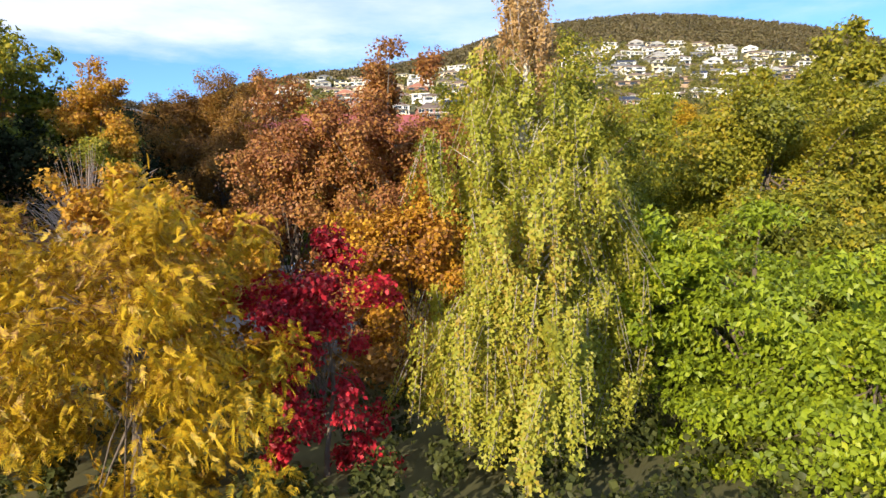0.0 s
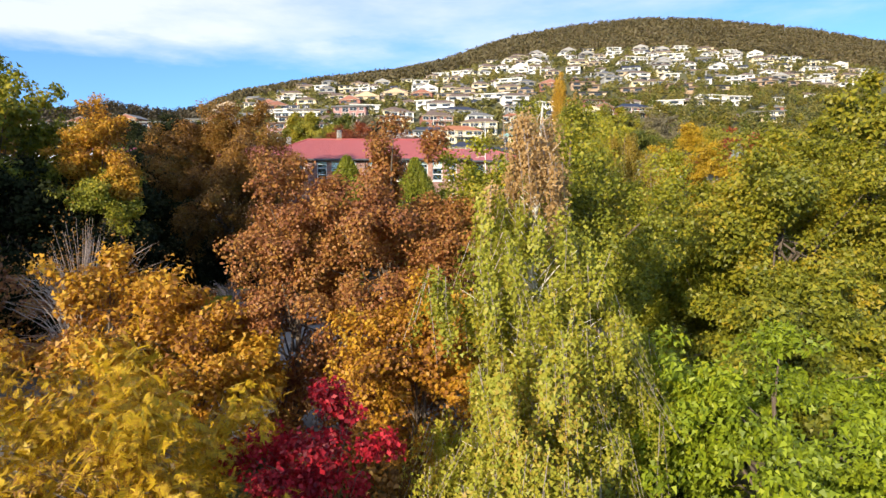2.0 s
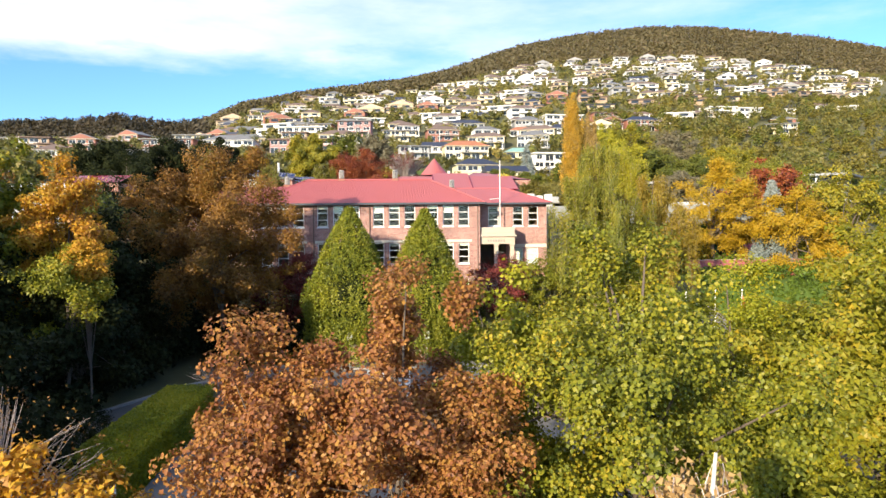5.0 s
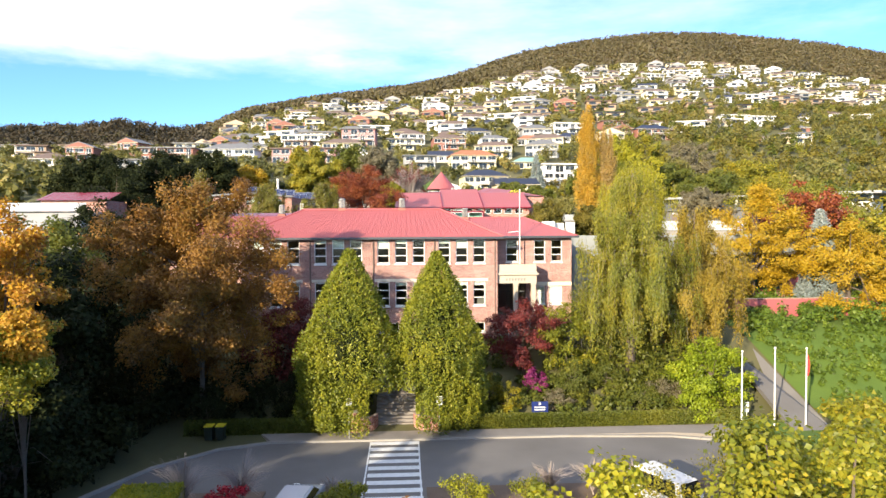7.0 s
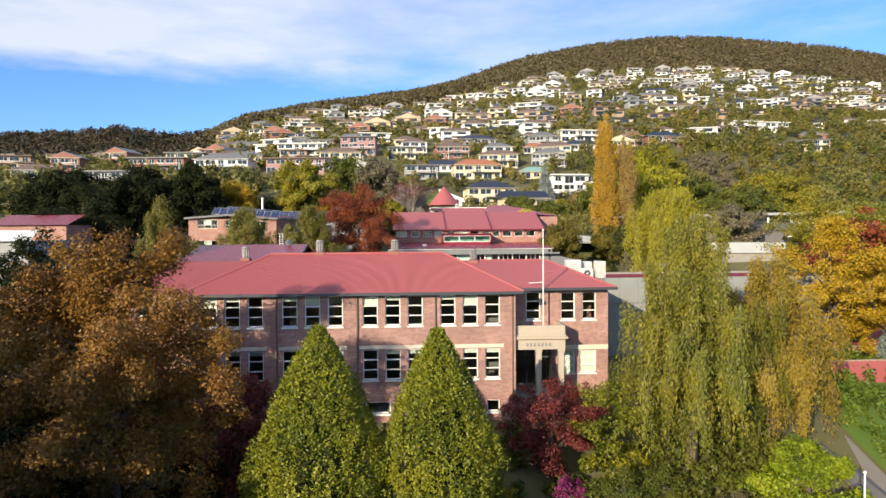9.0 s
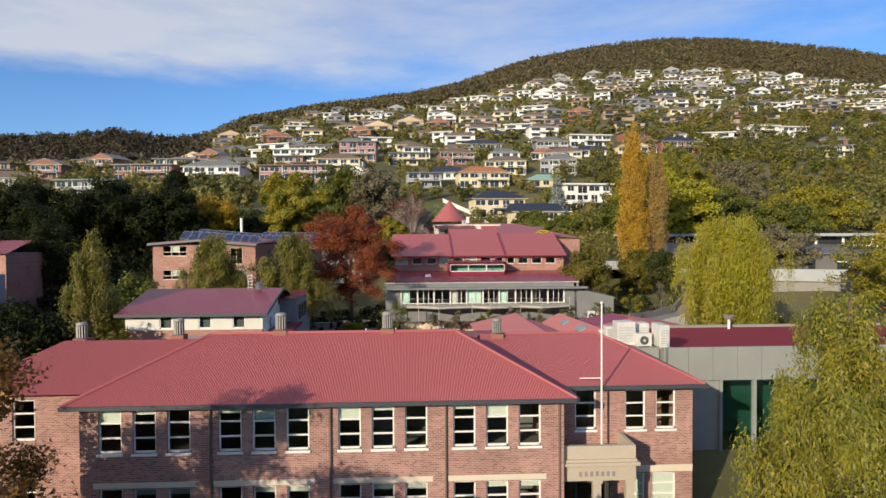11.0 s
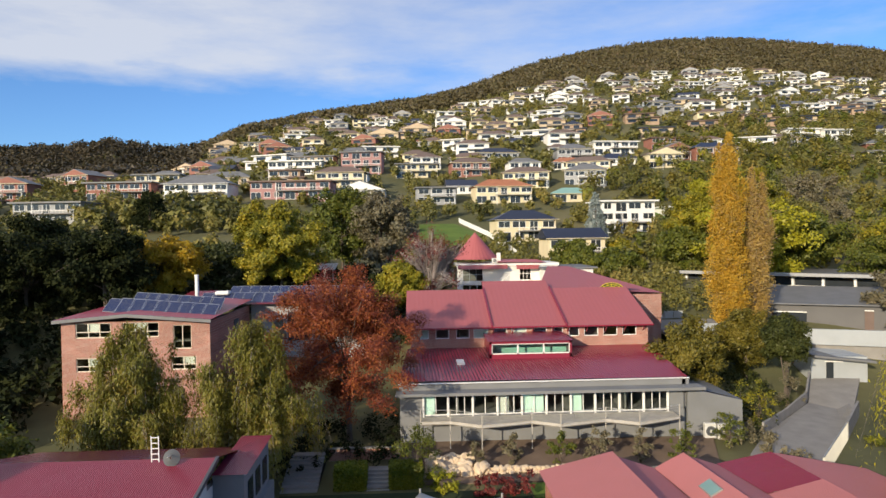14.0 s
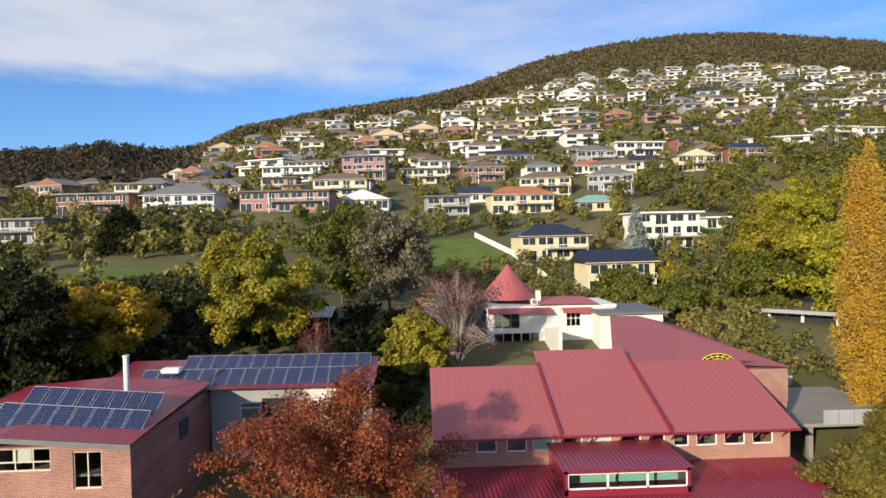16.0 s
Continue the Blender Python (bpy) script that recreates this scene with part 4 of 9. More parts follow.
for x, y, z in ((-20.3, 79.0, 15.3), (-15.0, 79.0, 15.45), (-8.95, 76.9, 15.95), (-3.3, 76.9, 15.95), (3.0, 80.2, 15.1)):
    chimney_cowl(x, y, z)
for x, y, z, h in ((-4.9, 83.5, 14.3, 0.9), (3.5, 84.5, 14.3, 0.9), (5.4, 84.8, 13.3, 1.0), (9.0, 89.0, 12.9, 1.0)):
    p = thing("vent_pipe", (x, y, z), "short white vent pipe standing on the roof", "vent pipe", "roof vent pipes")
    v, f = tubes([[((0, 0, -0.2), 0.055), ((0, 0, h), 0.055)]], 8)
    raw("pipe", v, f, M["white"], p)

# ---- white-banded block behind, left ----
blk = thing("annex_building", (0, 0, 0), "brick annex with a white boarded upper storey and dark red roof", "school building")
ah = [(-22.65, -21.65, 13.52, 14.66), (-19.5, -18.5, 13.52, 14.66), (-16.75, -15.75, 13.52, 14.66)]
part("upper_wall", wall_faces(bmesh.new(), -25.4, -14.3, 13.42, 14.8, 96.4, 0.2, ah), M["offwhite"], blk)
part("lower_wall", boxes((-25.3, -14.35, 96.45, 96.7, 7.2, 13.42)), M["brick2"], blk)
for a in ah:
    sash(blk, *a, 96.45, M["white"], bars=())
    # dark grey sheet close behind the glass; no room is built here
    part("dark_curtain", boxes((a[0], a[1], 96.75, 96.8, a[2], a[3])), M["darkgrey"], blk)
part("side_wall", boxes((-14.55, -14.3, 96.7, 108.6, 7.2, 14.7)), M["offwhite"], blk)
part("side_wall", boxes((-25.4, -25.2, 96.7, 108.6, 7.2, 14.7)), M["offwhite"], blk)
bm = bmesh.new()
prism(bm, [(-14.55, 96.7), (-14.3, 96.7), (-14.3, 102.6), (-14.55, 102.6)], 14.7, lambda x, y: 14.75 + (y - 96.7) * 0.235)
part("gable_wall", bm, M["offwhite"], blk)
corrugated("roof", [(-26.0, 95.8, 14.78), (-13.9, 95.8, 14.78), (-13.9, 102.9, 16.3), (-26.0, 102.9, 16.3)], 0.1, 0.014, M["roof_dark"], blk)
corrugated("rear_roof", [(-13.9, 109.0, 14.9), (-26.0, 109.0, 14.9), (-26.0, 102.9, 16.3), (-13.9, 102.9, 16.3)], 0.1, 0.014, M["roof_dark"], blk)
part("fascia", boxes((-26.0, -13.9, 95.68, 95.8, 14.58, 14.82)), M["gutter"], blk)
bm = bmesh.new()
slab(bm, [(-13.9, 95.7, 14.85), (-13.75, 95.7, 14.85), (-13.75, 102.9, 16.38), (-13.9, 102.9, 16.38)], 0.22)
part("bargeboard", bm, M["gutter"], blk)
# grey in place of off-white: this side wall's shade is in its colour
part("annex_wall", boxes((-14.3, -12.4, 98.5, 109, 7.2, 12.9), (-14.3, -12.7, 103.5, 109, 12.9, 15.2)), M["libgrey"], blk)
for y0_ in (104.2, 105.8, 107.4):
    part("side_window", boxes((-12.72, -12.66, y0_, y0_ + 1.0, 13.2, 14.6)), M["houseglass"], blk)
part("annex_roof", boxes((-14.3, -12.2, 98.3, 103.6, 12.9, 13.05)), M["roof_dark"], blk)
corrugated("annex_top_roof", [(-14.3, 103.3, 15.25), (-12.5, 103.3, 15.25), (-12.5, 109.2, 15.5), (-14.3, 109.2, 15.5)], 0.1, 0.014, M["roof_dark"], blk)
part("balcony_wall", boxes((-14.3, -12.4, 96.5, 98.5, 11.6, 12.9)), M["offwhite"], blk)
dish = thing("satellite_dish", (-15.9, 102.4, 15.95), "grey satellite dish on the annex roof ridge", "satellite dish")
bm = bmesh.new()
bmesh.ops.create_cone(bm, cap_ends=False, segments=20, radius1=0.42, radius2=0.05, depth=0.14, matrix=pose(0, -0.1, 0.6, 70))
part("bowl", bm, M["darkgrey"], dish)
v, f = tubes([[((0, 0, -0.1), 0.03), ((0, 0, 0.7), 0.03)], [((0, -0.1, 0.75), 0.015), ((0, -0.6, 0.8), 0.015)]], 6)
raw("mast", v, f, M["steel"], dish)
ac = thing("air_conditioner", (-14.22, 99.6, 13.4), "white wall-mounted outdoor air conditioner", "air conditioner")
part("case", boxes((0, 0.35, -0.45, 0.45, 0, 0.65), bevel=0.03), M["white"], ac)
ldr = thing("roof_ladder", (-16.8, 102.6, 16.25), "small white ladder rising at the roof ridge", "ladder")
bm = boxes((-0.2, -0.16, 0, 0.05, 0, 1.3), (0.16, 0.2, 0, 0.05, 0, 1.3))
for k in range(5):
    box(bm, -0.18, 0.18, 0.01, 0.04, 0.12 + k * 0.27, 0.16 + k * 0.27)
part("rails", bm, M["white"], ldr)

# ---- gabled hall behind, right ----
hall = thing("gabled_hall", (0, 0, 0), "hall with pink-red gabled iron roofs and two skylights", "school building")
for nm, poly in (("roof", [(4.3, 113.4, 11.35), (4.3, 91.0, 11.35), (9.7, 91.0, 12.75), (9.5, 113.8, 12.15)]), ("roof", [(9.5, 113.8, 12.15), (9.7, 91.0, 12.75), (13.0, 91.0, 11.7), (12.2, 113.4, 11.3)]),
                 ("roof", [(12.2, 113.4, 11.32), (12.8, 92.2, 11.9), (14.6, 92.2, 13.1), (14.2, 113.2, 12.25)]), ("roof", [(14.2, 113.2, 12.25), (14.6, 92.2, 13.1), (18.0, 97.0, 11.9), (18.0, 112, 11.2)]),
                 ("valley_roof", [(16.2, 112.8, 11.7), (16.7, 107.2, 11.82), (20.18, 107.4, 12.49), (20.0, 112.9, 12.35)]), ("roof", [(16.7, 107.2, 11.82), (17.4, 98.6, 12.0), (20.4, 99.0, 12.7), (20.18, 107.4, 12.49)]), ("roof", [(20.0, 112.9, 12.35), (20.4, 99.0, 12.7), (26.5, 99.0, 11.8), (25.6, 111.5, 11.6)])):
    corrugated(nm, poly, 0.12, 0.010, M["roof_dark" if nm == "valley_roof" else "roof_pale"], hall)
part("wall", boxes((4.7, 12.4, 91.2, 113.2, 6.5, 11.3)), M["brick2_side"], hall)
part("wall", boxes((12.4, 17.8, 93.5, 112.6, 6.5, 11.3)), M["wall_grey"], hall)
part("wall", boxes((17.8, 25.4, 99.2, 111.2, 6.5, 11.5)), M["wall_grey"], hall)
for k, (x, y, z) in enumerate(((13.75, 107.5, 12.18), (13.85, 101.5, 12.45))):
    sk = new("skylight")
    sk.parent = hall
    sk.matrix_world = pose(x - 0.3, y, z - 0.05, 0, -31, 0)
    part("kerb_frame", boxes((-0.42, 0.42, -0.85, 0.85, -0.05, 0.10), bevel=0.01), M["oldmetal"], sk)
    part("pane", boxes((-0.34, 0.34, -0.77, 0.77, 0.10, 0.12)), M["aqua"], sk)

# ---- flat-roofed block with parapet and plant, right ----
flat = thing("flat_roofed_block", (0, 0, 0), "grey metal-clad block with a flat dark red roof", "school building")
part("roof_deck", boxes((15.6, 40, 86.2, 98.6, 12.55, 12.78)), M["roof_flat"], flat)
for k in range(15):
    part("clad_panel", boxes((15.3 + k * 1.72, 15.3 + k * 1.72 + 1.70, 85.9, 86.1, 11.0, 13.3), bevel=0.01), M["grey"], flat)
part("lower_glazing", boxes((19.4, 40, 86.15, 86.2, 6.0, 11.0)), M["green_glass"], flat)
for x in (19.2, 21.6, 24.0, 26.4):
    part("mullion", boxes((x, x + 0.22, 85.9, 86.25, 6.0, 11.0)), M["grey"], flat)
part("lower_wall", boxes((13.2, 19.2, 86.1, 86.3, 6.0, 12.4)), M["grey"], flat)
part("side_wall", boxes((15.3, 15.5, 86.1, 98.6, 6.0, 13.2)), M["grey"], flat)
part("rear_parapet", boxes((15.3, 40, 98.6, 98.8, 6.0, 13.0)), M["concrete"], flat)
part("interior", boxes((19.0, 40, 89, 89.2, 6.0, 11.0), (15.6, 40, 86.4, 98, 10.8, 11.0)), M["room"], flat)
part("plant_platform", boxes((12.2, 16.2, 86.6, 91.8, 13.05, 13.2)), M["concrete"], flat)
part("plant_wall", boxes((12.9, 15.2, 86.6, 91.8, 6.0, 13.05)), M["grey"], flat)


def plant_unit(x, y, z, w, d, h, label, fan=False):
    u = thing("air_conditioner", (x, y, z), label, "air conditioner", "rooftop plant")
    part("case", boxes((-w / 2, w / 2, -d / 2, d / 2, 0.06, h), bevel=0.03), M["acwhite"], u)
    part("feet", boxes((-w / 2 + 0.05, -w / 2 + 0.15, -d / 2, d / 2, 0, 0.06), (w / 2 - 0.15, w / 2 - 0.05, -d / 2, d / 2, 0, 0.06)), M["steel"], u)
    if fan:
        bm = bmesh.new()
        bmesh.ops.create_cone(bm, cap_ends=True, segments=20, radius1=h * 0.32, radius2=h * 0.32, depth=0.03, matrix=pose(0, -d / 2 - 0.012, h * 0.5, 90))
        part("fan_grille", bm, M["darkgrey"], u)
        bm = bmesh.new()
        bmesh.ops.create_cone(bm, cap_ends=True, segments=12, radius1=h * 0.1, radius2=h * 0.1, depth=0.03, matrix=pose(0, -d / 2 - 0.035, h * 0.5, 90))
        part("fan_hub", bm, M["acwhite"], u)
    else:
        bm = bmesh.new()
        for k in range(6):
            box(bm, -w / 2 + 0.08, w / 2 - 0.08, -d / 2 - 0.02, -d / 2 + 0.01, h * 0.2 + k * h * 0.11, h * 0.2 + k * h * 0.11 + 0.05)
        part("louvre", bm, M["steel"], u)
    return u


plant_unit(13.15, 87.9, 13.2, 1.3, 1.2, 1.7, "tall white rooftop air handling unit")
plant_unit(14.25, 87.1, 13.2, 1.1, 0.5, 0.95, "white outdoor unit with a round fan", True)
plant_unit(14.35, 88.6, 13.2, 1.4, 1.0, 1.5, "white boxy rooftop unit")
plant_unit(15.45, 87.0, 13.2, 0.7, 1.6, 1.6, "greenish louvred rooftop condenser")
plant_unit(12.95, 90.4, 13.2, 0.9, 0.8, 1.0, "small white rooftop unit")
plant_unit(12.65, 91.2, 13.2, 0.7, 0.5, 0.6, "small white rooftop unit", True)
tv = thing("roof_ventilator", (25.6, 97.6, 12.78), "bluish turbine ventilator on a white stub", "roof vent")
v, f = tubes([[((0, 0, -0.1), 0.12), ((0, 0, 0.9), 0.12)]], 10)
raw("stub", v, f, M["white"], tv)
bm = bmesh.new()
bmesh.ops.create_cone(bm, cap_ends=True, segments=16, radius1=0.35, radius2=0.55, depth=0.3, matrix=Matrix.Translation((0, 0, 1.05)))
part("head", bm, M["steel"], tv)
pp = thing("roof_pipework", (14.2, 90.6, 12.3), "bent white pipe running along the roof edge", "pipe")
v, f = tubes([[((-2.2, -0.6, 0.5), 0.05), ((-1.0, -0.2, 0.65), 0.05), ((-0.9, -0.1, -0.2), 0.05)], [((-1.0, -0.2, 0.65), 0.05), ((0.2, 0.4, 0.7), 0.05)]], 8)
raw("pipe", v, f, M["white"], pp)

# ---- shade sail in the courtyard ----
sailob = thing("shade_sail", (0, 0, 0), "pale grey shade sail stretched over the courtyard", "shade sail")
C = [Vector(p) for p in ((-3.7, 110.9, 11.1), (1.2, 108.5, 11.6), (0.7, 99.4, 11.0), (-9.6, 103.0, 10.0))]
verts, faces, nS = [], [], 12
for j in range(nS + 1):
    for i in range(nS + 1):
        a, b = i / nS, j / nS
        p = C[0] * (1 - a) * (1 - b) + C[1] * a * (1 - b) + C[2] * a * b + C[3] * (1 - a) * b
        mid = (C[0] + C[1] + C[2] + C[3]) / 4
        pull = 0.20 * (4 * a * (1 - a) * (2 * b - 1) ** 2 + 4 * b * (1 - b) * (2 * a - 1) ** 2)
        verts.append(p.lerp(mid, pull) - Vector((0, 0, 0.25 * 16 * a * (1 - a) * b * (1 - b))))
faces = [(j * (nS + 1) + i, j * (nS + 1) + i + 1, (j + 1) * (nS + 1) + i + 1, (j + 1) * (nS + 1) + i) for j in range(nS) for i in range(nS)]
cl = raw("cloth", verts, faces, M["sail"], sailob)
for p in cl.data.polygons:
    p.use_smooth = True
sol = cl.modifiers.new("thickness", "SOLIDIFY")
sol.thickness = 0.01
for c in C:
    v, f = tubes([[((c.x, c.y, float(ground(c.x, c.y)) - 0.2), 0.08), ((c.x, c.y, c.z + 0.25), 0.07)]], 8)
    raw("post", v, f, M["steel"], sailob)

# ---- red school wing with the glazed deck ----
lib = thing("library_building", (0, 0, 0), "red brick building with stepped red roofs above a glazed deck wing", "school building")
lw = [(-4.3, -2.6, 16.75, 17.75), (-1.9, -0.5, 16.75, 17.75), (0.2, 1.6, 16.75, 17.75), (2.0, 3.5, 16.75, 17.75), (4.1, 5.5, 16.75, 17.75), (5.9, 7.5, 16.75, 17.75), (8.1, 9.6, 16.75, 17.75), (10.1, 11.3, 16.75, 17.75), (11.9, 13.0, 16.75, 17.75), (13.5, 15.0, 16.75, 17.75), (15.5, 17.0, 16.75, 17.75), (17.5, 19.0, 16.75, 17.75)]
part("wall", wall_faces(bmesh.new(), -4.5, 20.2, 10, 17.85, 137.0, 0.3, lw), M["brick2"], lib)
for k, a in enumerate(lw):
    sash(lib, *a, 137.05, M["white"], bars=())
    if k in (0, 3, 5):
        part("blind", boxes((a[0], a[1], 137.14, 137.16, a[2], a[3])), M["blind"], lib)
rooms(lib, -4.3, 20.0, 137.31, 142, (10.2, 15.0, 17.8))
part("side_wall", boxes((19.9, 20.2, 137.3, 150, 10, 18.2)), M["brick2_side"], lib)
part("side_wall", boxes((-4.5, -4.2, 137.3, 150, 10, 18.2)), M["brick2_side"], lib)
for k, (x0, x1, top_y, top_z, dz) in enumerate(((-4.95, 3.82, 145.2, 21.1, 0.0), (3.88, 11.5, 147.3, 21.9, 0.03), (11.56, 20.55, 145.2, 21.1, 0.0))):
    s = 0.357
    zt = 17.95 + dz + s * (top_y - 136.25)
    corrugated("roof", [(x0, 136.25, 17.95 + dz), (x1, 136.25, 17.95 + dz), (x1, top_y, zt), (x0, top_y, zt)], 0.5, 0.010, M["roof"], lib)
    bm = bmesh.new()
    slab(bm, [(x0, 136.25, 17.93 + dz), (x1, 136.25, 17.93 + dz), (x1, top_y, zt - 0.02), (x0, top_y, zt - 0.02)], 0.12)
    part("roof_edge", bm, M["roof_dark"], lib)
    part("gutter", boxes((x0, x1, 136.1, 136.25, 17.86 + dz, 17.99 + dz)), M["roof_dark"], lib)
for x in (3.85, 11.53):
    bm = bmesh.new()
    slab(bm, [(x - 0.09, 136.3, 18.2), (x + 0.09, 136.3, 18.2), (x + 0.09, 145.2, 21.38), (x - 0.09, 145.2, 21.38)], 0.35)
    part("valley_flashing", bm, M["roof_dark"], lib)
for k in range(9):
    x = 4.0 + k * 2.05 if k < 4 else 11.75 + (k - 4) * 1.98
    bm = bmesh.new()
    slab(bm, [(x - 0.05, 136.35, 17.85), (x + 0.05, 136.35, 17.85), (x + 0.05, 137.0, 17.3), (x - 0.05, 137.0, 17.3)], 0.1)
    part("eave_bracket", bm, M["roof_dark"], lib)
# tall hipped hall behind, with a half-round fanlight
corrugated("hall_roof", [(10.5, 146.5, 21.0), (24.9, 145.0, 20.3), (17.5, 161.0, 22.9), (14.5, 161.0, 22.9)], 0.5, 0.010, M["roof"], lib)
corrugated("hall_roof", [(24.9, 145.0, 20.3), (25.6, 172, 20.3), (17.5, 161.0, 22.9)], 0.5, 0.010, M["roof"], lib)
bm = bmesh.new()
prism(bm, [(20.2, 145.3), (24.7, 145.3), (25.2, 170), (20.2, 170)], 10, 20.2)
part("hall_wall", bm, M["brick2"], lib)
bm = bmesh.new()
for a, b in (((20.4, 145.15, 18.2), (24.8, 145.1, 20.35)),):
    box(bm, 20.2, 24.7, 145.1, 145.3, 17.5, 20.25)
part("hall_front", bm, M["brick2"], lib)
gab = new("fanlight_dormer")
gab.parent = lib
corrugated("dormer_roof", [(15.4, 145.6, 21.0), (22.2, 145.4, 20.9), (18.9, 153.0, 22.2)], 0.6, 0.02, M["roof"], gab)
verts = [(18.9 + 1.5 * math.cos(math.pi * k / 12), 145.35, 20.6 + 1.0 * math.sin(math.pi * k / 12)) for k in range(13)]
raw("fan_glass", [*verts, *[(x, 145.5, z) for x, _, z in verts]], [tuple(range(13)), tuple(range(25, 12, -1)), *[(k + 1, k, k + 13, k + 14) for k in range(12)], (0, 12, 25, 13)], M["houseglass"], gab)
bm = bmesh.new()
for k in range(9):
    a = math.pi * k / 8
    p0, p1 = Vector((18.9, 145.3, 20.6)), Vector((18.9 + 1.52 * math.cos(a), 145.3, 20.6 + 1.02 * math.sin(a)))
    v, f = tubes([[(p0, 0.03), (p1, 0.03)]], 4)
    bv = [bm.verts.new(q) for q in v]
    for q in f:
        bm.faces.new([bv[j] for j in q])
for r in (0.5, 0.85, 1.2, 1.53):
    v, f = tubes([[((18.9 + r * math.cos(math.pi * k / 12), 145.3, 20.6 + r * 0.67 * math.sin(math.pi * k / 12)), 0.035) for k in range(13)]], 4)
    bv = [bm.verts.new(q) for q in v]
    for q in f:
        bm.faces.new([bv[j] for j in q])
part("fan_bars", bm, M["yellowlid"], gab, "yellow painted fanlight bars")
# deck wing: low ribbed roof, clerestory, glazing, deck
corrugated("deck_roof", [(-5.4, 124.6, 15.12), (19.1, 124.3, 15.0), (20.3, 137.0, 15.75), (-4.8, 137.0, 15.75)], 0.3, 0.05, M["roof_dark"], lib)
part("roof_fascia", boxes((-5.4, 19.2, 124.2, 124.4, 14.97, 15.04)), M["white"], lib)
part("lower_canopy", boxes((-5.6, 20.0, 122.9, 124.4, 14.32, 14.46), (-5.6, 20.0, 122.8, 122.92, 14.26, 14.5)), M["libgrey"], lib)
part("canopy_backing", boxes((-5.4, 19.2, 124.3, 124.4, 14.4, 14.9)), M["libgrey"], lib)
clr = new("clerestory")
clr.parent = lib
part("frame", boxes((3.1, 11.0, 131.9, 132.0, 16.95, 17.2), (3.1, 11.0, 131.9, 132.0, 15.4, 15.95), (3.1, 3.3, 131.9, 137, 15.6, 17.2), (10.8, 11.0, 131.9, 137, 15.6, 17.2)), M["roof_dark"], clr)
corrugated("roof", [(2.95, 131.6, 17.22), (11.15, 131.6, 17.22), (11.15, 137, 17.3), (2.95, 137, 17.3)], 0.3, 0.03, M["roof_dark"], clr)
for k in range(3):
    sash(clr, 3.3 + k * 2.5, 5.8 + k * 2.5, 15.95, 16.95, 131.93, M["white"], bars=(), glass=M["green_glass"])
part("inner_wall", boxes((3.3, 10.8, 133.5, 133.6, 15.8, 17.1)), M["blind"], clr)
for k in range(2):
    v = thing("roof_hatch", (0.2 + 0.02 * k, 131.2 - 1.1 * k, 15.45 - 0.05 * k), "small white roof vent box", "roof vent", "deck roof vents")
    part("lid", boxes((-0.35, 0.35, -0.3, 0.3, 0, 0.22), bevel=0.03), M["white"], v)
# glazed wall
gw = [(-3.3 + k * 2.06, -3.3 + k * 2.06 + 1.98, 12.4, 14.3) for k in range(10)]
for k, a in enumerate(gw):
    sash(lib, *a, 124.0, M["white"], bars=(), posts=(0.34, 0.67) if k % 2 else (0.5,), t=0.06, glass=M["glass"], name="glazed_door")
    if k in (0, 3, 4, 6):
        part("curtain", boxes((a[0] + 0.1, a[0] + (1.8 if k == 4 else 0.9), 124.2, 124.24, 12.4, 14.25)), M["mint"] if k != 3 else M["blind"], lib, "pale curtain behind the glass")
for k in range(11):
    part("white_post", boxes((-3.42 + k * 2.06, -3.3 + k * 2.06 + 0.02, 123.9, 124.1, 12.2, 14.32)), M["white"], lib)
part("end_wall", boxes((17.4, 18.6, 124.0, 124.3, 9.5, 14.3)), M["libgrey"], lib)
part("end_wall", boxes((-5.3, -3.42, 124.0, 124.3, 9.5, 14.3)), M["libgrey"], lib)
part("side_wall", boxes((18.6, 18.9, 124.3, 137, 9.5, 15.0)), M["libgrey"], lib)
part("base_wall", boxes((-5.3, 18.8, 124.1, 124.3, 9.0, 12.38)), M["libgrey"], lib)
rooms(lib, -5.2, 18.5, 124.4, 131, (12.3, 14.4))
bm = bmesh.new()
prism(bm, [(18.9, 123.9), (23.6, 123.9), (23.6, 124.2), (18.9, 124.2)], 9.0, lambda x, y: 14.2 - (x - 18.9) * 0.24)
part("screen_wall", bm, M["libgrey"], lib)
part("screen_wall", boxes((23.4, 23.6, 124.2, 137, 9.0, 13.0)), M["libgrey"], lib)
corrugated("side_roof", [(18.9, 124.2, 14.3), (23.6, 124.2, 13.1), (23.6, 137, 13.1), (18.9, 137, 14.3)], 0.3, 0.02, M["tile_gr"], lib)
deck = thing("timber_deck", (0, 0, 0), "zigzag silver timber deck on posts", "deck")
zig = [(-3.6, 122.6), (-1.2, 122.6), (1.25, 121.2), (5.4, 122.2), (7.5, 121.0), (11.4, 122.1), (13.8, 120.9), (17.6, 122.4)]
bm = bmesh.new()
prism(bm, [*zig, (17.6, 123.9), (-3.6, 123.9)], 12.12, 12.26)
part("joist_frame", bm, M["timber"], deck)
zx, zy = [p[0] for p in zig], [p[1] for p in zig]
for k in range(70):
    x0 = -3.6 + k * 0.303
    ya, yb = float(np.interp(x0 + 0.01, zx, zy)), float(np.interp(x0 + 0.28, zx, zy))
    bm = bmesh.new()
    prism(bm, [(x0 + 0.01, ya - 0.03), (x0 + 0.29, yb - 0.03), (x0 + 0.29, 123.88), (x0 + 0.01, 123.88)], 12.264, 12.3)
    part("board", bm, M["timber"], deck)
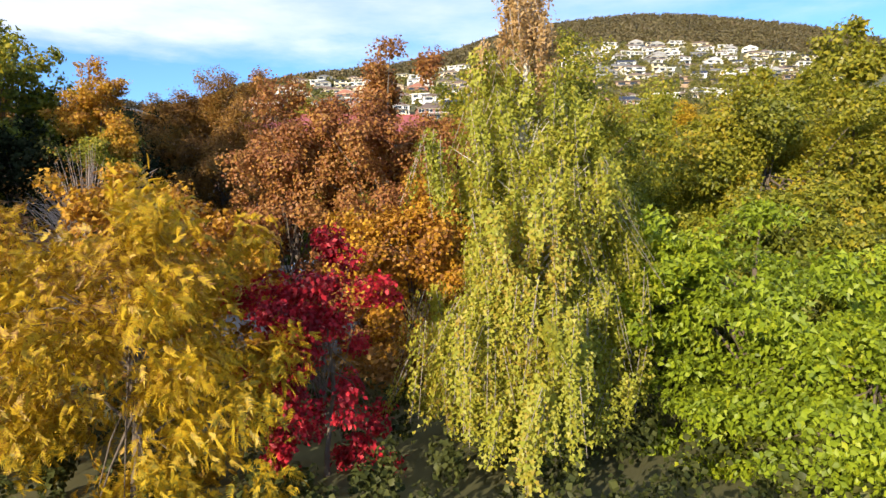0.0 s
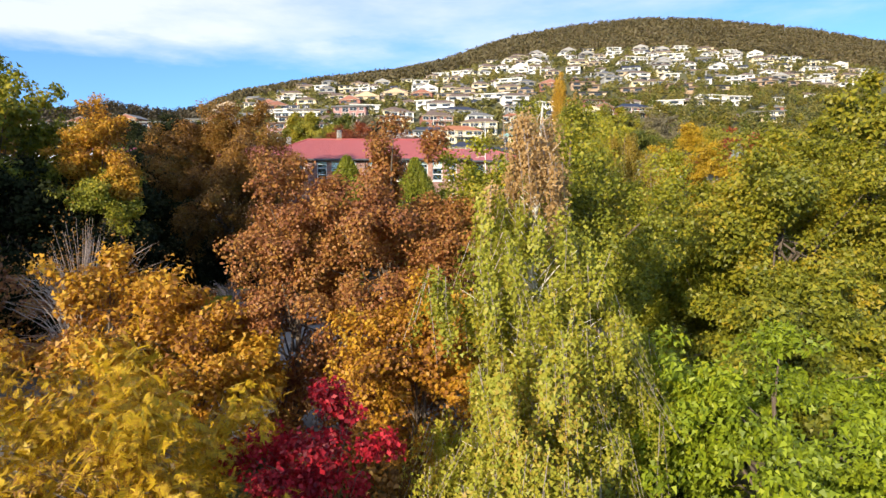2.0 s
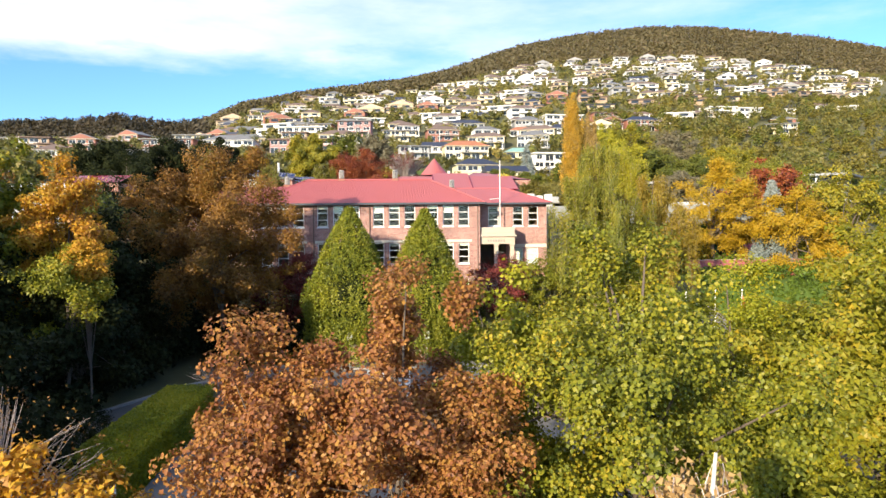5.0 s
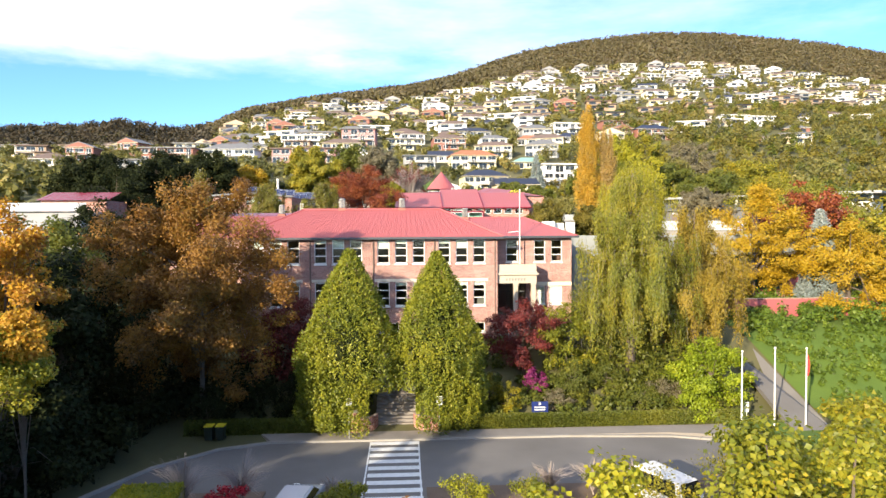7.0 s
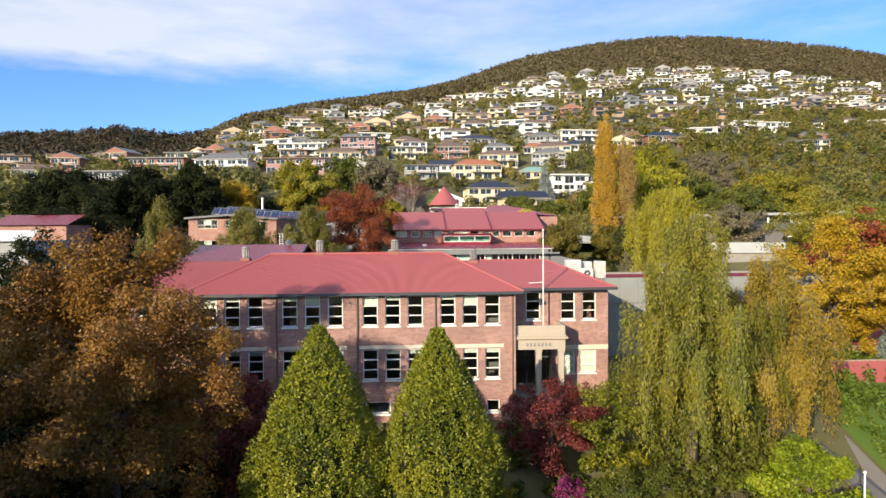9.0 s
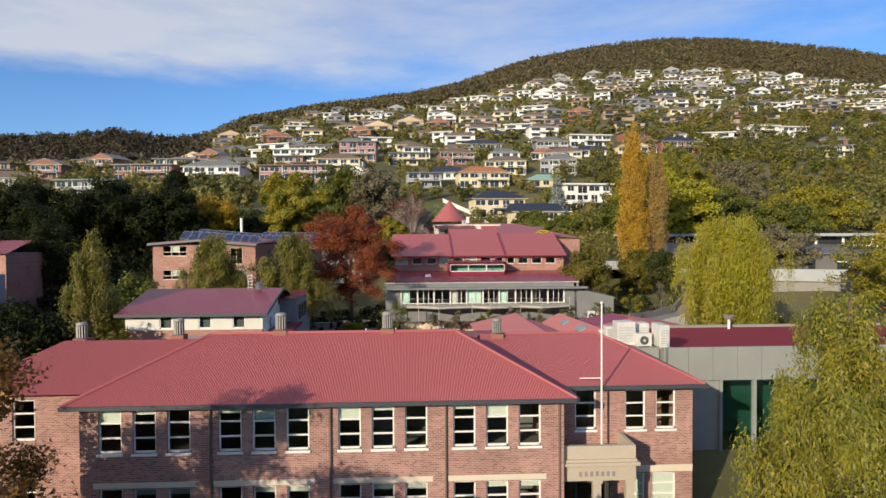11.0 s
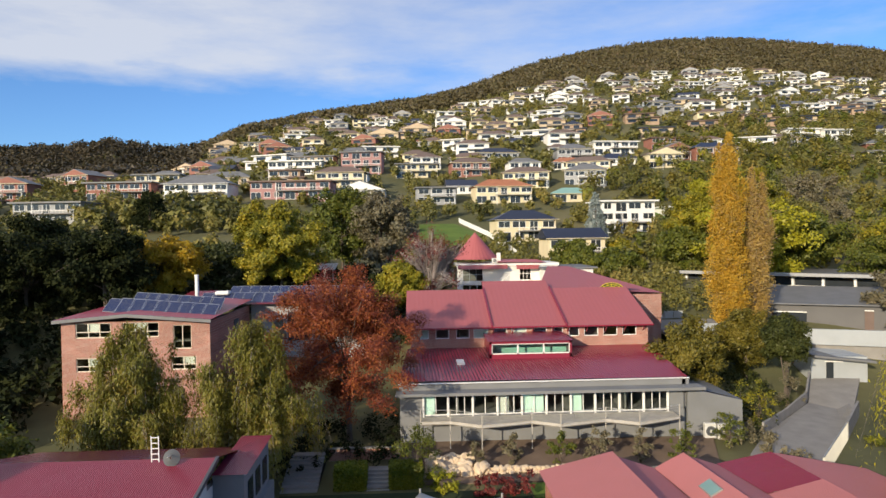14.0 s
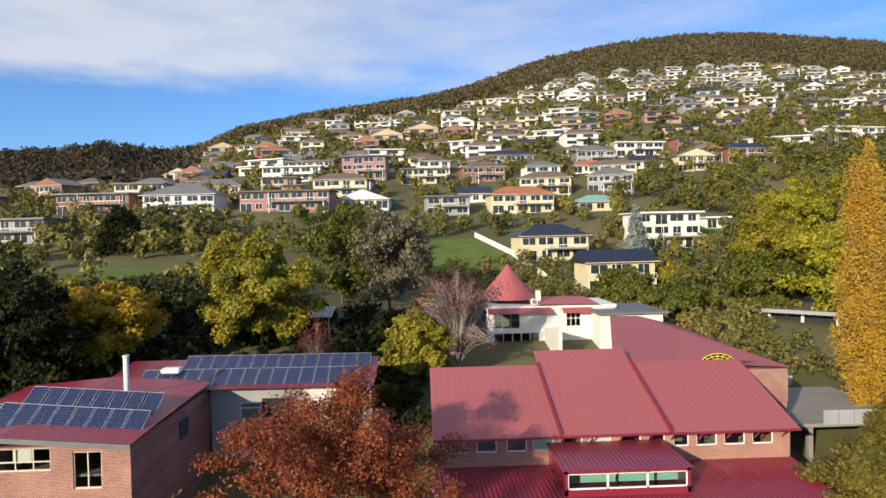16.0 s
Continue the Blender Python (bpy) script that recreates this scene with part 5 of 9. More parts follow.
for a, b in zip(zig[:-1], zig[1:]):
    v, f = tubes([[((*a, 12.1), 0.11), ((*b, 12.1), 0.11)]], 4)
    raw("edge_board", v, f, M["timber"], deck)
    v, f = tubes([[((*a, 13.2), 0.022), ((*b, 13.2), 0.022)]], 6)
    raw("handrail", v, f, M["steel"], deck)
    for zz in (12.5, 12.75, 13.0):
        v, f = tubes([[((*a, zz), 0.005), ((*b, zz), 0.005)]], 3)
        raw("wire", v, f, M["steel"], deck)
for a in zig:
    part("post", boxes((a[0] - 0.035, a[0] + 0.035, a[1] - 0.035, a[1] + 0.035, float(ground(*a)) - 0.3, 13.28)), M["timber"], deck)
for k, x in enumerate((20.6, 21.7)):
    plant_unit(x, 123.5, float(ground(x, 123.5)), 0.95, 0.45, 1.3, "white outdoor condenser beside the deck", True)

# ---- solar-roofed brick block, left ----
sol_b = thing("solar_block", (0, 0, 0), "orange brick block with rows of solar panels on a red roof", "school building")
sh = [(-35.4, -32.2, 18.35, 19.75), (-31.1, -27.8, 18.35, 19.75), (-26.5, -24.8, 17.2, 19.45), (-26.7, -24.4, 15.25, 16.5), (-35.4, -32.2, 15.2, 16.5), (-31.0, -28.4, 15.2, 16.5)]
part("front_wall", wall_faces(bmesh.new(), -36.7, -23.1, 10.5, 19.85, 131.6, 0.3, sh), M["brick2"], sol_b)
for k, a in enumerate(sh):
    sash(sol_b, *a, 131.68, M["cream"], bars=(0.4,) if k != 2 else (), posts=(0.36, 0.68) if k < 2 or k > 3 else (0.5,))
    if k in (0, 1, 3, 4):
        part("blind", boxes((a[0] + 1.0, a[0] + 2.1, 131.8, 131.82, a[2] + 0.5, a[3])), M["blind"], sol_b)
rooms(sol_b, -36.4, -23.4, 131.91, 137, (11, 14.6, 18.0, 19.8))
part("side_wall", boxes((-23.4, -23.1, 131.9, 146, 10.5, 19.75)), M["brick2_side"], sol_b)
part("side_wall", boxes((-36.7, -36.4, 131.9, 146, 10.5, 20.1)), M["brick2_side"], sol_b)
corrugated("roof", [(-37.2, 131.0, 20.1), (-30.5, 131.0, 20.6), (-30.5, 146, 21.0), (-37.2, 146, 20.5)], 0.3, 0.03, M["roof_dark"], sol_b)
corrugated("roof", [(-30.5, 131.0, 20.6), (-22.8, 131.0, 19.95), (-22.8, 146, 20.4), (-30.5, 146, 21.0)], 0.3, 0.03, M["roof_dark"], sol_b)
bm = bmesh.new()
slab(bm, [(-37.2, 130.9, 20.12), (-30.5, 130.9, 20.62), (-30.5, 131.02, 20.62), (-37.2, 131.02, 20.12)], 0.3)
slab(bm, [(-30.5, 130.9, 20.62), (-22.8, 130.9, 19.97), (-22.8, 131.02, 19.97), (-30.5, 131.02, 20.62)], 0.3)
part("fascia", bm, M["tile_gr"], sol_b)
corrugated("rear_roof", [(-32, 145, 20.0), (-9.5, 145, 19.7), (-9.5, 153, 20.85), (-32, 153, 20.85)], 0.3, 0.03, M["roof_dark"], sol_b)
part("link_wall", boxes((-15.2, -9.8, 146.0, 146.3, 18.4, 19.85)), M["offwhite"], sol_b)
part("link_lower_wall", boxes((-22.9, -9.8, 146.1, 146.35, 10.5, 19.8)), M["wall_grey"], sol_b)
sash(sol_b, -20.5, -18.8, 15.6, 18.6, 145.95, M["white"], bars=(0.85,), name="glazed_door")
part("dark_glazing", boxes((-18.7, -16.2, 145.9, 145.98, 15.6, 18.9)), M["houseglass"], sol_b)
part("side_window", boxes((-23.08, -23.02, 139.5, 141.2, 17.6, 18.9)), M["houseglass"], sol_b)


def panel(m, group):
    p = thing("photovoltaic_module", (0, 0, 0), "dark blue solar panel with an aluminium rim on the roof", "solar panel", group)
    bm = boxes((-0.5, 0.5, -0.83, 0.83, -0.02, 0.015))
    part("cell_sheet", bm, M["pv"], p)
    bm = boxes((-0.52, 0.52, -0.86, -0.83, -0.02, 0.03), (-0.52, 0.52, 0.83, 0.86, -0.02, 0.03), (-0.52, -0.5, -0.83, 0.83, -0.02, 0.03), (0.5, 0.52, -0.83, 0.83, -0.02, 0.03))
    part("rim", bm, M["alu"], p)
    bm = bmesh.new()
    for k in range(1, 6):
        box(bm, -0.5 + k / 6 - 0.003, -0.5 + k / 6 + 0.003, -0.83, 0.83, 0.015, 0.018)
    for k in range(1, 10):
        box(bm, -0.5, 0.5, -0.83 + k * 0.166 - 0.003, -0.83 + k * 0.166 + 0.003, 0.015, 0.018)
    tagged(part("cell_grid", bm, M["tile_gr"], p), kind="stuff")
    v, f = tubes([[((-0.4, 0.7, 0), 0.02), ((-0.4, 0.7, -0.75), 0.02)], [((0.4, 0.7, 0), 0.02), ((0.4, 0.7, -0.75), 0.02)]], 4)
    raw("leg", v, f, M["alu"], p)
    p.matrix_world = m
    return p


pan0 = None
rowsP = [(-33.1, 134.1, 20.95, -23.9, 134.0, 20.15, 9), (-31.9, 137.4, 21.15, -24.3, 137.4, 20.5, 8), (-28.2, 146.9, 20.35, -11.6, 146.9, 20.2, 15), (-25.8, 150.4, 20.85, -10.8, 150.4, 20.7, 14)]
for xa, ya, za, xb, yb, zb, cnt in rowsP:
    tilt = math.degrees(math.atan2(za - zb, xb - xa))
    for k in range(cnt):
        q = k / (cnt - 1)
        m = pose(xa + (xb - xa) * q, ya + (yb - ya) * q, za + (zb - za) * q, 0, tilt, 0) @ pose(0, 0, 0.22, 33 if ya < 140 else 27, 0, 0) @ Matrix.Diagonal((1.12, 1.16, 1, 1))
        if pan0 is None:
            pan0 = panel(m, "roof solar panels")
        else:
            copy_thing(pan0, m)
flue = thing("flue", (-27.2, 140.6, 20.6), "tall white flue pipe on the red roof", "flue")
v, f = tubes([[((0, 0, -0.3), 0.2), ((0, 0, 2.9), 0.2)], [((0, 0, 2.9), 0.24), ((0, 0, 3.05), 0.24)]], 12)
raw("pipe", v, f, M["white"], flue)
part("flashing", boxes((-0.6, 0.6, -0.4, 0.4, -0.2, 0.12), bevel=0.03), M["white"], flue)
vent = thing("roof_ventilator", (-26.5, 147.5, 20.9), "low white roof ventilator", "roof vent")
part("hood", boxes((-0.8, 0.8, -0.5, 0.5, 0, 0.45), bevel=0.12), M["white"], vent)

# ---- round white house with a cone roof ----
cone = thing("cone_roofed_house", (0, 0, 0), "white rendered house with a red ribbed cone roof", "house")
CX, CY, CZ = 5.85, 177.5, 23.6
verts, faces, nC = [], [], 64
for k in range(nC):
    a = 2 * math.pi * k / nC
    r = 3.75 + (0.05 if k % 2 else 0.0)
    verts += [(CX + r * math.cos(a), CY + r * math.sin(a), CZ), (CX + 0.06 * math.cos(a), CY + 0.06 * math.sin(a), 28.0)]
faces = [(2 * k, 2 * ((k + 1) % nC), 2 * ((k + 1) % nC) + 1, 2 * k + 1) for k in range(nC)]
raw("cone_roof", verts, faces, M["roof"], cone)
part("house_wall", wall_faces(bmesh.new(), 2.5, 18.5, 14, 22.6, 172.6, 0.3, [(3.4, 6.6, 20.2, 22.2), (3.4, 9.0, 17.0, 19.7), (12.4, 14.2, 20.3, 22.2)]), M["wall_white"], cone)
for a, posts in (((3.4, 6.6, 20.2, 22.2), (0.33, 0.66)), ((3.4, 9.0, 17.0, 19.7), (0.2, 0.4, 0.6, 0.8)), ((12.4, 14.2, 20.3, 22.2), (0.33, 0.66))):
    sash(cone, *a, 172.66, M["white"], bars=(0.55,), posts=posts)
rooms(cone, 2.6, 18.3, 172.95, 178, (16.9, 19.8, 22.6))
corrugated("awning", [(2.6, 171.2, 22.2), (10.4, 171.2, 22.2), (10.4, 172.7, 23.0), (2.6, 172.7, 23.0)], 0.3, 0.03, M["roof"], cone)
corrugated("awning", [(11.8, 171.4, 22.1), (15.4, 171.4, 22.1), (15.4, 172.6, 22.9), (11.8, 172.6, 22.9)], 0.3, 0.03, M["roof"], cone)
corrugated("flat_roof", [(8.8, 171.9, 23.2), (16.5, 171.9, 23.0), (16.5, 180, 23.3), (8.8, 180, 23.4)], 0.3, 0.03, M["roof"], cone)
part("wall_upstand", boxes((2.4, 18.6, 172.3, 181, 22.6, 23.0)), M["wall_white"], cone)
part("white_wing", boxes((15.5, 23.0, 168.5, 178, 14, 22.2)), M["wall_white"], cone)
part("wing_roof", boxes((15.2, 23.6, 168.0, 178.5, 22.2, 22.42)), M["tile_gr"], cone)
bm = bmesh.new()
slab(bm, [(9.6, 164.0, 21.6), (10.0, 164.0, 21.6), (10.0, 172.5, 20.2), (9.6, 172.5, 20.2)], 5)
part("stair_wall", bm, M["wall_white"], cone)
part("chimney", boxes((9.2, 9.8, 175.6, 176.2, 23.2, 24.6), bevel=0.02), M["wall_white"], cone)
plant_unit(8.6, 173.6, 23.0, 0.9, 0.5, 0.8, "small white rooftop unit by the cone roof", True)

# ---- grey modern block, right ----
gm = thing("grey_modern_block", (0, 0, 0), "long grey modern block with flat roofs and ribbon windows", "school building")


def slanted(name, poly, z0, z1, mat_name, label=""):
    bm = bmesh.new()
    prism(bm, poly, z0, z1)
    bmesh.ops.recalc_face_normals(bm, faces=bm.faces[:])
    return part(name, bm, M[mat_name], gm, label)


A, B = Vector((43.0, 182.0)), Vector((88.0, 137.0))     # front line of the upper storey
run = (B - A).normalized()
back = Vector((-run.y, run.x))


def along(p, q, out, deep):
    """A strip of plan from p to q metres along the front line, from out before it to deep behind it."""
    return [tuple(A + run * p - back * out), tuple(A + run * q - back * out), tuple(A + run * q + back * deep), tuple(A + run * p + back * deep)]


slanted("upper_wall", along(0, 63, 0, 14), 10, 18.9, "offwhite")
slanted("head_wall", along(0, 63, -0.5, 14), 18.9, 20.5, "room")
slanted("roof_slab", along(-2.2, 65, 1.8, 15), 20.5, 20.85, "tile_gr")
slanted("roof_edge", along(-2.3, 65, 1.95, -1.78), 20.42, 20.92, "wall_grey")
for k in range(16):
    slanted("mullion", along(k * 4.2, k * 4.2 + 0.35, 0.05, -0.45), 18.9, 20.5, "white")
    if k < 15:
        slanted("ribbon_pane", along(k * 4.2 + 0.35, k * 4.2 + 4.2, -0.2, 0.25), 18.95, 20.45, "houseglass")
LOWP = [(40.8, 159.0), (78, 141.0), (82, 149.0), (45.5, 166.5)]
slanted("lower_wall", LOWP, 8, 17.5, "greydark", "dark grey rendered lower storey")
slanted("lower_roof", [(40.0, 158.6), (78, 140.2), (83, 150), (46, 168.0)], 17.5, lambda x, y: 17.75 + 0.13 * (y - 159 + (x - 41) * 0.48), "tile_gr")
for q0, q1, z0, z1, m_ in ((0.02, 0.055, 13.6, 16.6, "houseglass"), (0.10, 0.20, 14.6, 16.4, "houseglass"), (0.36, 0.385, 14.0, 16.8, "tile_br"), (0.54, 0.565, 14.0, 16.8, "houseglass"), (0.62, 0.645, 14.0, 16.8, "houseglass"), (0.72, 0.80, 14.2, 16.2, "houseglass")):
    p0, p1 = Vector(LOWP[0]).lerp(Vector(LOWP[1]), q0), Vector(LOWP[0]).lerp(Vector(LOWP[1]), q1)
    n_ = (p1 - p0).normalized()
    n_ = Vector((n_.y, -n_.x)) * 0.08
    slanted("window", [tuple(p0 + n_), tuple(p1 + n_), tuple(p1 - n_), tuple(p0 - n_)], z0, z1, m_)
    slanted("window_head", [tuple(p0 + n_ * 1.8), tuple(p1 + n_ * 1.8), tuple(p1 - n_), tuple(p0 - n_)], z1, z1 + 0.14, "white")
slanted("terrace_parapet", [(40.6, 149.6), (66, 139.5), (66.2, 139.9), (40.8, 150.0)], 13.4, 15.3, "pale", "pale blue-white terrace parapet")
slanted("terrace", [(40.8, 150.0), (66.2, 139.9), (78, 141.0), (40.8, 158.8)], 8, 14.2, "concrete")
slanted("canopy", [(40.4, 141.0), (47.0, 140.2), (47.4, 146), (40.6, 149.5)], lambda x, y: 13.2 - 0.1 * (x - 40), lambda x, y: 13.45 - 0.1 * (x - 40), "tile_gr")
slanted("entry_block", [(40.6, 142.0), (46.6, 141.2), (47.0, 146), (40.8, 149.4)], 8, 13.1, "pale")
for x0, x1 in ((42.2, 42.95), (43.05, 43.8)):
    slanted("entry_door", [(x0, 141.68), (x1, 141.58), (x1, 141.64), (x0, 141.74)], 10.4, 12.5, "houseglass")
slanted("door_frame", [(42.05, 141.72), (44.0, 141.46), (44.0, 141.52), (42.05, 141.78)], 12.5, 12.62, "white")
for k in range(22):
    part("screen_slat", boxes((43.2 + k * 0.62, 43.5 + k * 0.62, 172.0 - k * 0.6, 172.12 - k * 0.6, 14, 16.9)), M["offwhite"], gm)


def drive_wall(line, h, material, label):
    for a, b in zip(line[:-1], line[1:]):
        d = (Vector(b) - Vector(a)).normalized()
        n2 = Vector((-d.y, d.x)) * 0.1
        bm = bmesh.new()
        prism(bm, [(a[0] - n2.x, a[1] - n2.y), (b[0] - n2.x, b[1] - n2.y), (b[0] + n2.x, b[1] + n2.y), (a[0] + n2.x, a[1] + n2.y)][::-1], lambda x, y: float(ground(x, y)) - 0.3, lambda x, y: float(ground(x, y)) + h)
        bmesh.ops.recalc_face_normals(bm, faces=bm.faces[:])
        tagged(part("drive_wall", bm, M[material]), label, "wall", kind="structure")


drive_wall([(26, 125.1), (31, 130.4), (36.3, 135.8), (39.8, 141.0)], 1.45, "concrete", "grey rendered wall beside the drive")
drive_wall([(33.4, 125.0), (39.6, 132.6)], 1.5, "concrete", "grey rendered wall on the outer side of the drive")
dr = thing("drive_railing", (0, 0, 0), "white upright slats beside the concrete drive", "railing")
for k in range(20):
    p = Vector((25.6, 115.9)).lerp(Vector((33.0, 124.5)), k / 19)
    zg = float(ground(*p))
    part("slat", boxes((p.x - 0.1, p.x + 0.1, p.y - 0.03, p.y + 0.03, zg - 1.2, zg + 1.5)), M["offwhite"], dr)
v, f = tubes([[((25.6, 115.9, float(ground(25.6, 115.9)) + 1.55), 0.05), ((33.0, 124.5, float(ground(33.0, 124.5)) + 1.55), 0.05)]], 6)
raw("rail", v, f, M["steel"], dr)
fb = thing("footbridge", (0, 0, 0), "concrete walkway with pale panelled balustrades", "walkway")
part("slab", boxes((25.4, 36.0, 145.0, 158.0, 15.3, 15.6)), M["concrete"], fb)
for k in range(5):
    part("balustrade_panel", boxes((27.6 + k * 1.3, 28.84 + k * 1.3, 144.94, 145.0, 15.5, 16.7)), M["pale"], fb)
    part("balustrade_panel", boxes((26.0 + k * 1.3, 27.24 + k * 1.3, 157.94, 158.0, 15.5, 16.7)), M["pale"], fb)
for x, y in ((27, 146), (35, 146), (27, 157), (35, 157)):
    part("pier", boxes((x - 0.2, x + 0.2, y - 0.2, y + 0.2, float(ground(x, y)) - 0.4, 15.3)), M["concrete"], fb)

# low red wall at the head of the bank
garden_wall = thing("garden_wall", (37.0, 78.0, 4.5), "low red-painted garden wall with a coping", "garden wall")
part("wall", boxes((-8.0, 8.0, -0.12, 0.12, -1.5, 2.4)), M["roof"], garden_wall)
part("coping", boxes((-8.05, 8.05, -0.18, 0.18, 2.4, 2.5), bevel=0.02), M["brick2"], garden_wall)

# dark brick retaining wall and timber steps under the rust-red tree
ret = thing("retaining_wall", (-8.4, 121.3, 10.0), "low dark brick retaining wall below the tree", "retaining wall")
part("wall", boxes((-2.4, 3.2, -0.15, 0.15, -0.6, 0.7)), M["brick2"], ret)
part("coping", boxes((-2.45, 3.25, -0.2, 0.2, 0.7, 0.8), bevel=0.02), M["concrete"], ret)


# ---- hillside houses ----
def house(x, y, w, d, storeys, wall, roof, style="hip", rz=0.0, label="", dormers=0, z=None, far=False, wing=0, group="hillside houses"):
    """A house on the slope: walls, eaves, roof, windows on the side that looks down the hill, a balcony, and a lower wing on one side (wing -1 or 1)."""
    z0 = float(ground(x, y)) if z is None else z
    h = thing("house", (x, y, z0), label or "plain rendered hillside house", "house", group, rz)
    H = storeys * 2.8
    part("wall", boxes((-w / 2, w / 2, 0, d, -4.0, H)), M[wall], h)

    k_white = style == "flat" and storeys > 1 and wall == "wall_white"

    def cover(x0, x1, y0, y1, top, kind):
        o = 0.75
        a, b, c, e = x0 - o, x1 + o, y0 - o, y1 + o
        if kind == "flat":
            part("roof", boxes((a, b, c - 0.3, e, top, top + 0.28)), M[roof], h)
            part("fascia", boxes((a - 0.03, b + 0.03, c - 0.36, c - 0.3, top - 0.1, top + 0.34)), M["wall_white" if roof == "wall_white" or k_white else roof], h)
            return
        rise = (e - c) * 0.24
        bm = bmesh.new()
        if kind == "gable":
            pts = [(a, c, top), (b, c, top), (b, e, top), (a, e, top), (a + 0.3, 0.5 * (c + e), top + rise), (b - 0.3, 0.5 * (c + e), top + rise)]
            fs = ((0, 1, 5, 4), (2, 3, 4, 5), (1, 2, 5), (3, 0, 4), (3, 2, 1, 0))
        elif kind == "front":
            rise = (b - a) * 0.19
            pts = [(a, c, top), (b, c, top), (b, e, top), (a, e, top), ((a + b) / 2, c, top + rise), ((a + b) / 2, e, top + rise)]
            fs = ((0, 4, 5, 3), (1, 2, 5, 4), (0, 1, 4), (2, 3, 5), (3, 2, 1, 0))
        else:
            k = min((e - c) / 2, (b - a) / 2 * 0.9)
            pts = [(a, c, top), (b, c, top), (b, e, top), (a, e, top), (a + k, 0.5 * (c + e), top + rise), (b - k, 0.5 * (c + e), top + rise)]
            fs = ((0, 1, 5, 4), (2, 3, 4, 5), (1, 2, 5), (3, 0, 4), (3, 2, 1, 0))
        vs = [bm.verts.new(p) for p in pts]
        for q in fs:
            bm.faces.new([vs[i] for i in q])
        part("roof", bm, M[roof], h)
        part("gutter", boxes((a, b, c - 0.08, c, top - 0.1, top + 0.03)), M["wall_cream" if wall != "wall_white" else "wall_white"], h)
        if kind == "front":
            bm = bmesh.new()
            prof = ((x0 - 0.2, top + 0.1), (x1 + 0.2, top + 0.1), ((x0 + x1) / 2, top + rise * 0.9))
            vs = [bm.verts.new((px_, c - 0.03, pz_)) for px_, pz_ in prof]
            vt = [bm.verts.new((px_, c + 0.1, pz_)) for px_, pz_ in prof]
            bm.faces.new(vs)
            bm.faces.new(vt[::-1])
            part("gable", bm, M[wall], h)

    cover(-w / 2, w / 2, 0, d, H, style)
    if wing:
        wx = wing * w * 0.42
        part("wing_wall", boxes((wx - w * 0.24, wx + w * 0.24, -2.6, -0.02, -4.0, H - 2.8 if storeys > 1 else H - 0.5)), M[wall], h)
        cover(wx - w * 0.24, wx + w * 0.24, -2.6, 1.0, H - 2.75 if storeys > 1 else H - 0.45, "flat")
        part("wing_window", boxes((wx - w * 0.17, wx + w * 0.17, -2.66, -2.58, 0.7, 2.0)), M["houseglass"], h)
    n = max(2, int(w / 3.4))
    for s in range(storeys):
        if far:
            part("window_band", boxes((-w * 0.41, -w * 0.13, -0.06, 0.02, s * 2.8 + 0.9, s * 2.8 + 2.3)), M["houseglass"], h)
            part("window_band", boxes((w * 0.06, w * 0.35, -0.06, 0.02, s * 2.8 + (0.4 if s == 0 else 1.0), s * 2.8 + 2.3)), M["houseglass"], h)
            continue
        for k in range(n):
            cx = -w / 2 + (k + 0.5) * w / n
            ww = w / n * (0.86, 0.5, 0.74)[(k + 2 * s) % 3]
            zz = s * 2.8 + (0.15 if (k + s) % 3 == 0 else 0.85)
            win = part("window", boxes((cx - ww / 2, cx + ww / 2, -0.05, 0.02, zz, s * 2.8 + 2.35)), M["houseglass"], h)
            part("window_frame", boxes((cx - ww / 2 - 0.09, cx + ww / 2 + 0.09, -0.045, 0.0, zz - 0.12, zz), (cx - ww / 2 - 0.09, cx + ww / 2 + 0.09, -0.045, 0.0, s * 2.8 + 2.35, s * 2.8 + 2.45), (cx - 0.05, cx + 0.05, -0.07, -0.05, zz, s * 2.8 + 2.35), (cx - ww / 2 - 0.08, cx - ww / 2, -0.06, 0.0, zz, s * 2.8 + 2.35), (cx + ww / 2, cx + ww / 2 + 0.08, -0.06, 0.0, zz, s * 2.8 + 2.35)), M["wall_white"], win)
    if storeys > 1:
        b0, b1 = (-w * 0.46, w * 0.16) if wing > 0 else (-w * 0.16, w * 0.46)
        part("balcony", boxes((b0, b1, -2.0, -0.05, 2.58, 2.78)), M["concrete"], h)
        if far:
            part("balustrade", boxes((b0, b1, -2.0, -1.94, 3.1, 3.55)), M["wall_white" if wall in ("wall_white", "wall_cream") else "darkgrey"], h)
        else:
            part("balustrade", boxes((b0, b1, -2.0, -1.95, 3.52, 3.64), *[(b0 + i * (b1 - b0) / 12 - 0.035, b0 + i * (b1 - b0) / 12 + 0.035, -2.0, -1.95, 2.78, 3.6) for i in range(13)]), M["wall_white"], h)
            for px_ in (b0 + 0.1, b1 - 0.3):
                part("post", boxes((px_, px_ + 0.2, -1.9, -1.7, -2.5, 2.58)), M["wall_white"], h)
            part("verandah_post", boxes((b0 + 0.1, b0 + 0.24, -1.98, -1.84, 2.78, 5.5)), M["wall_white"], h)
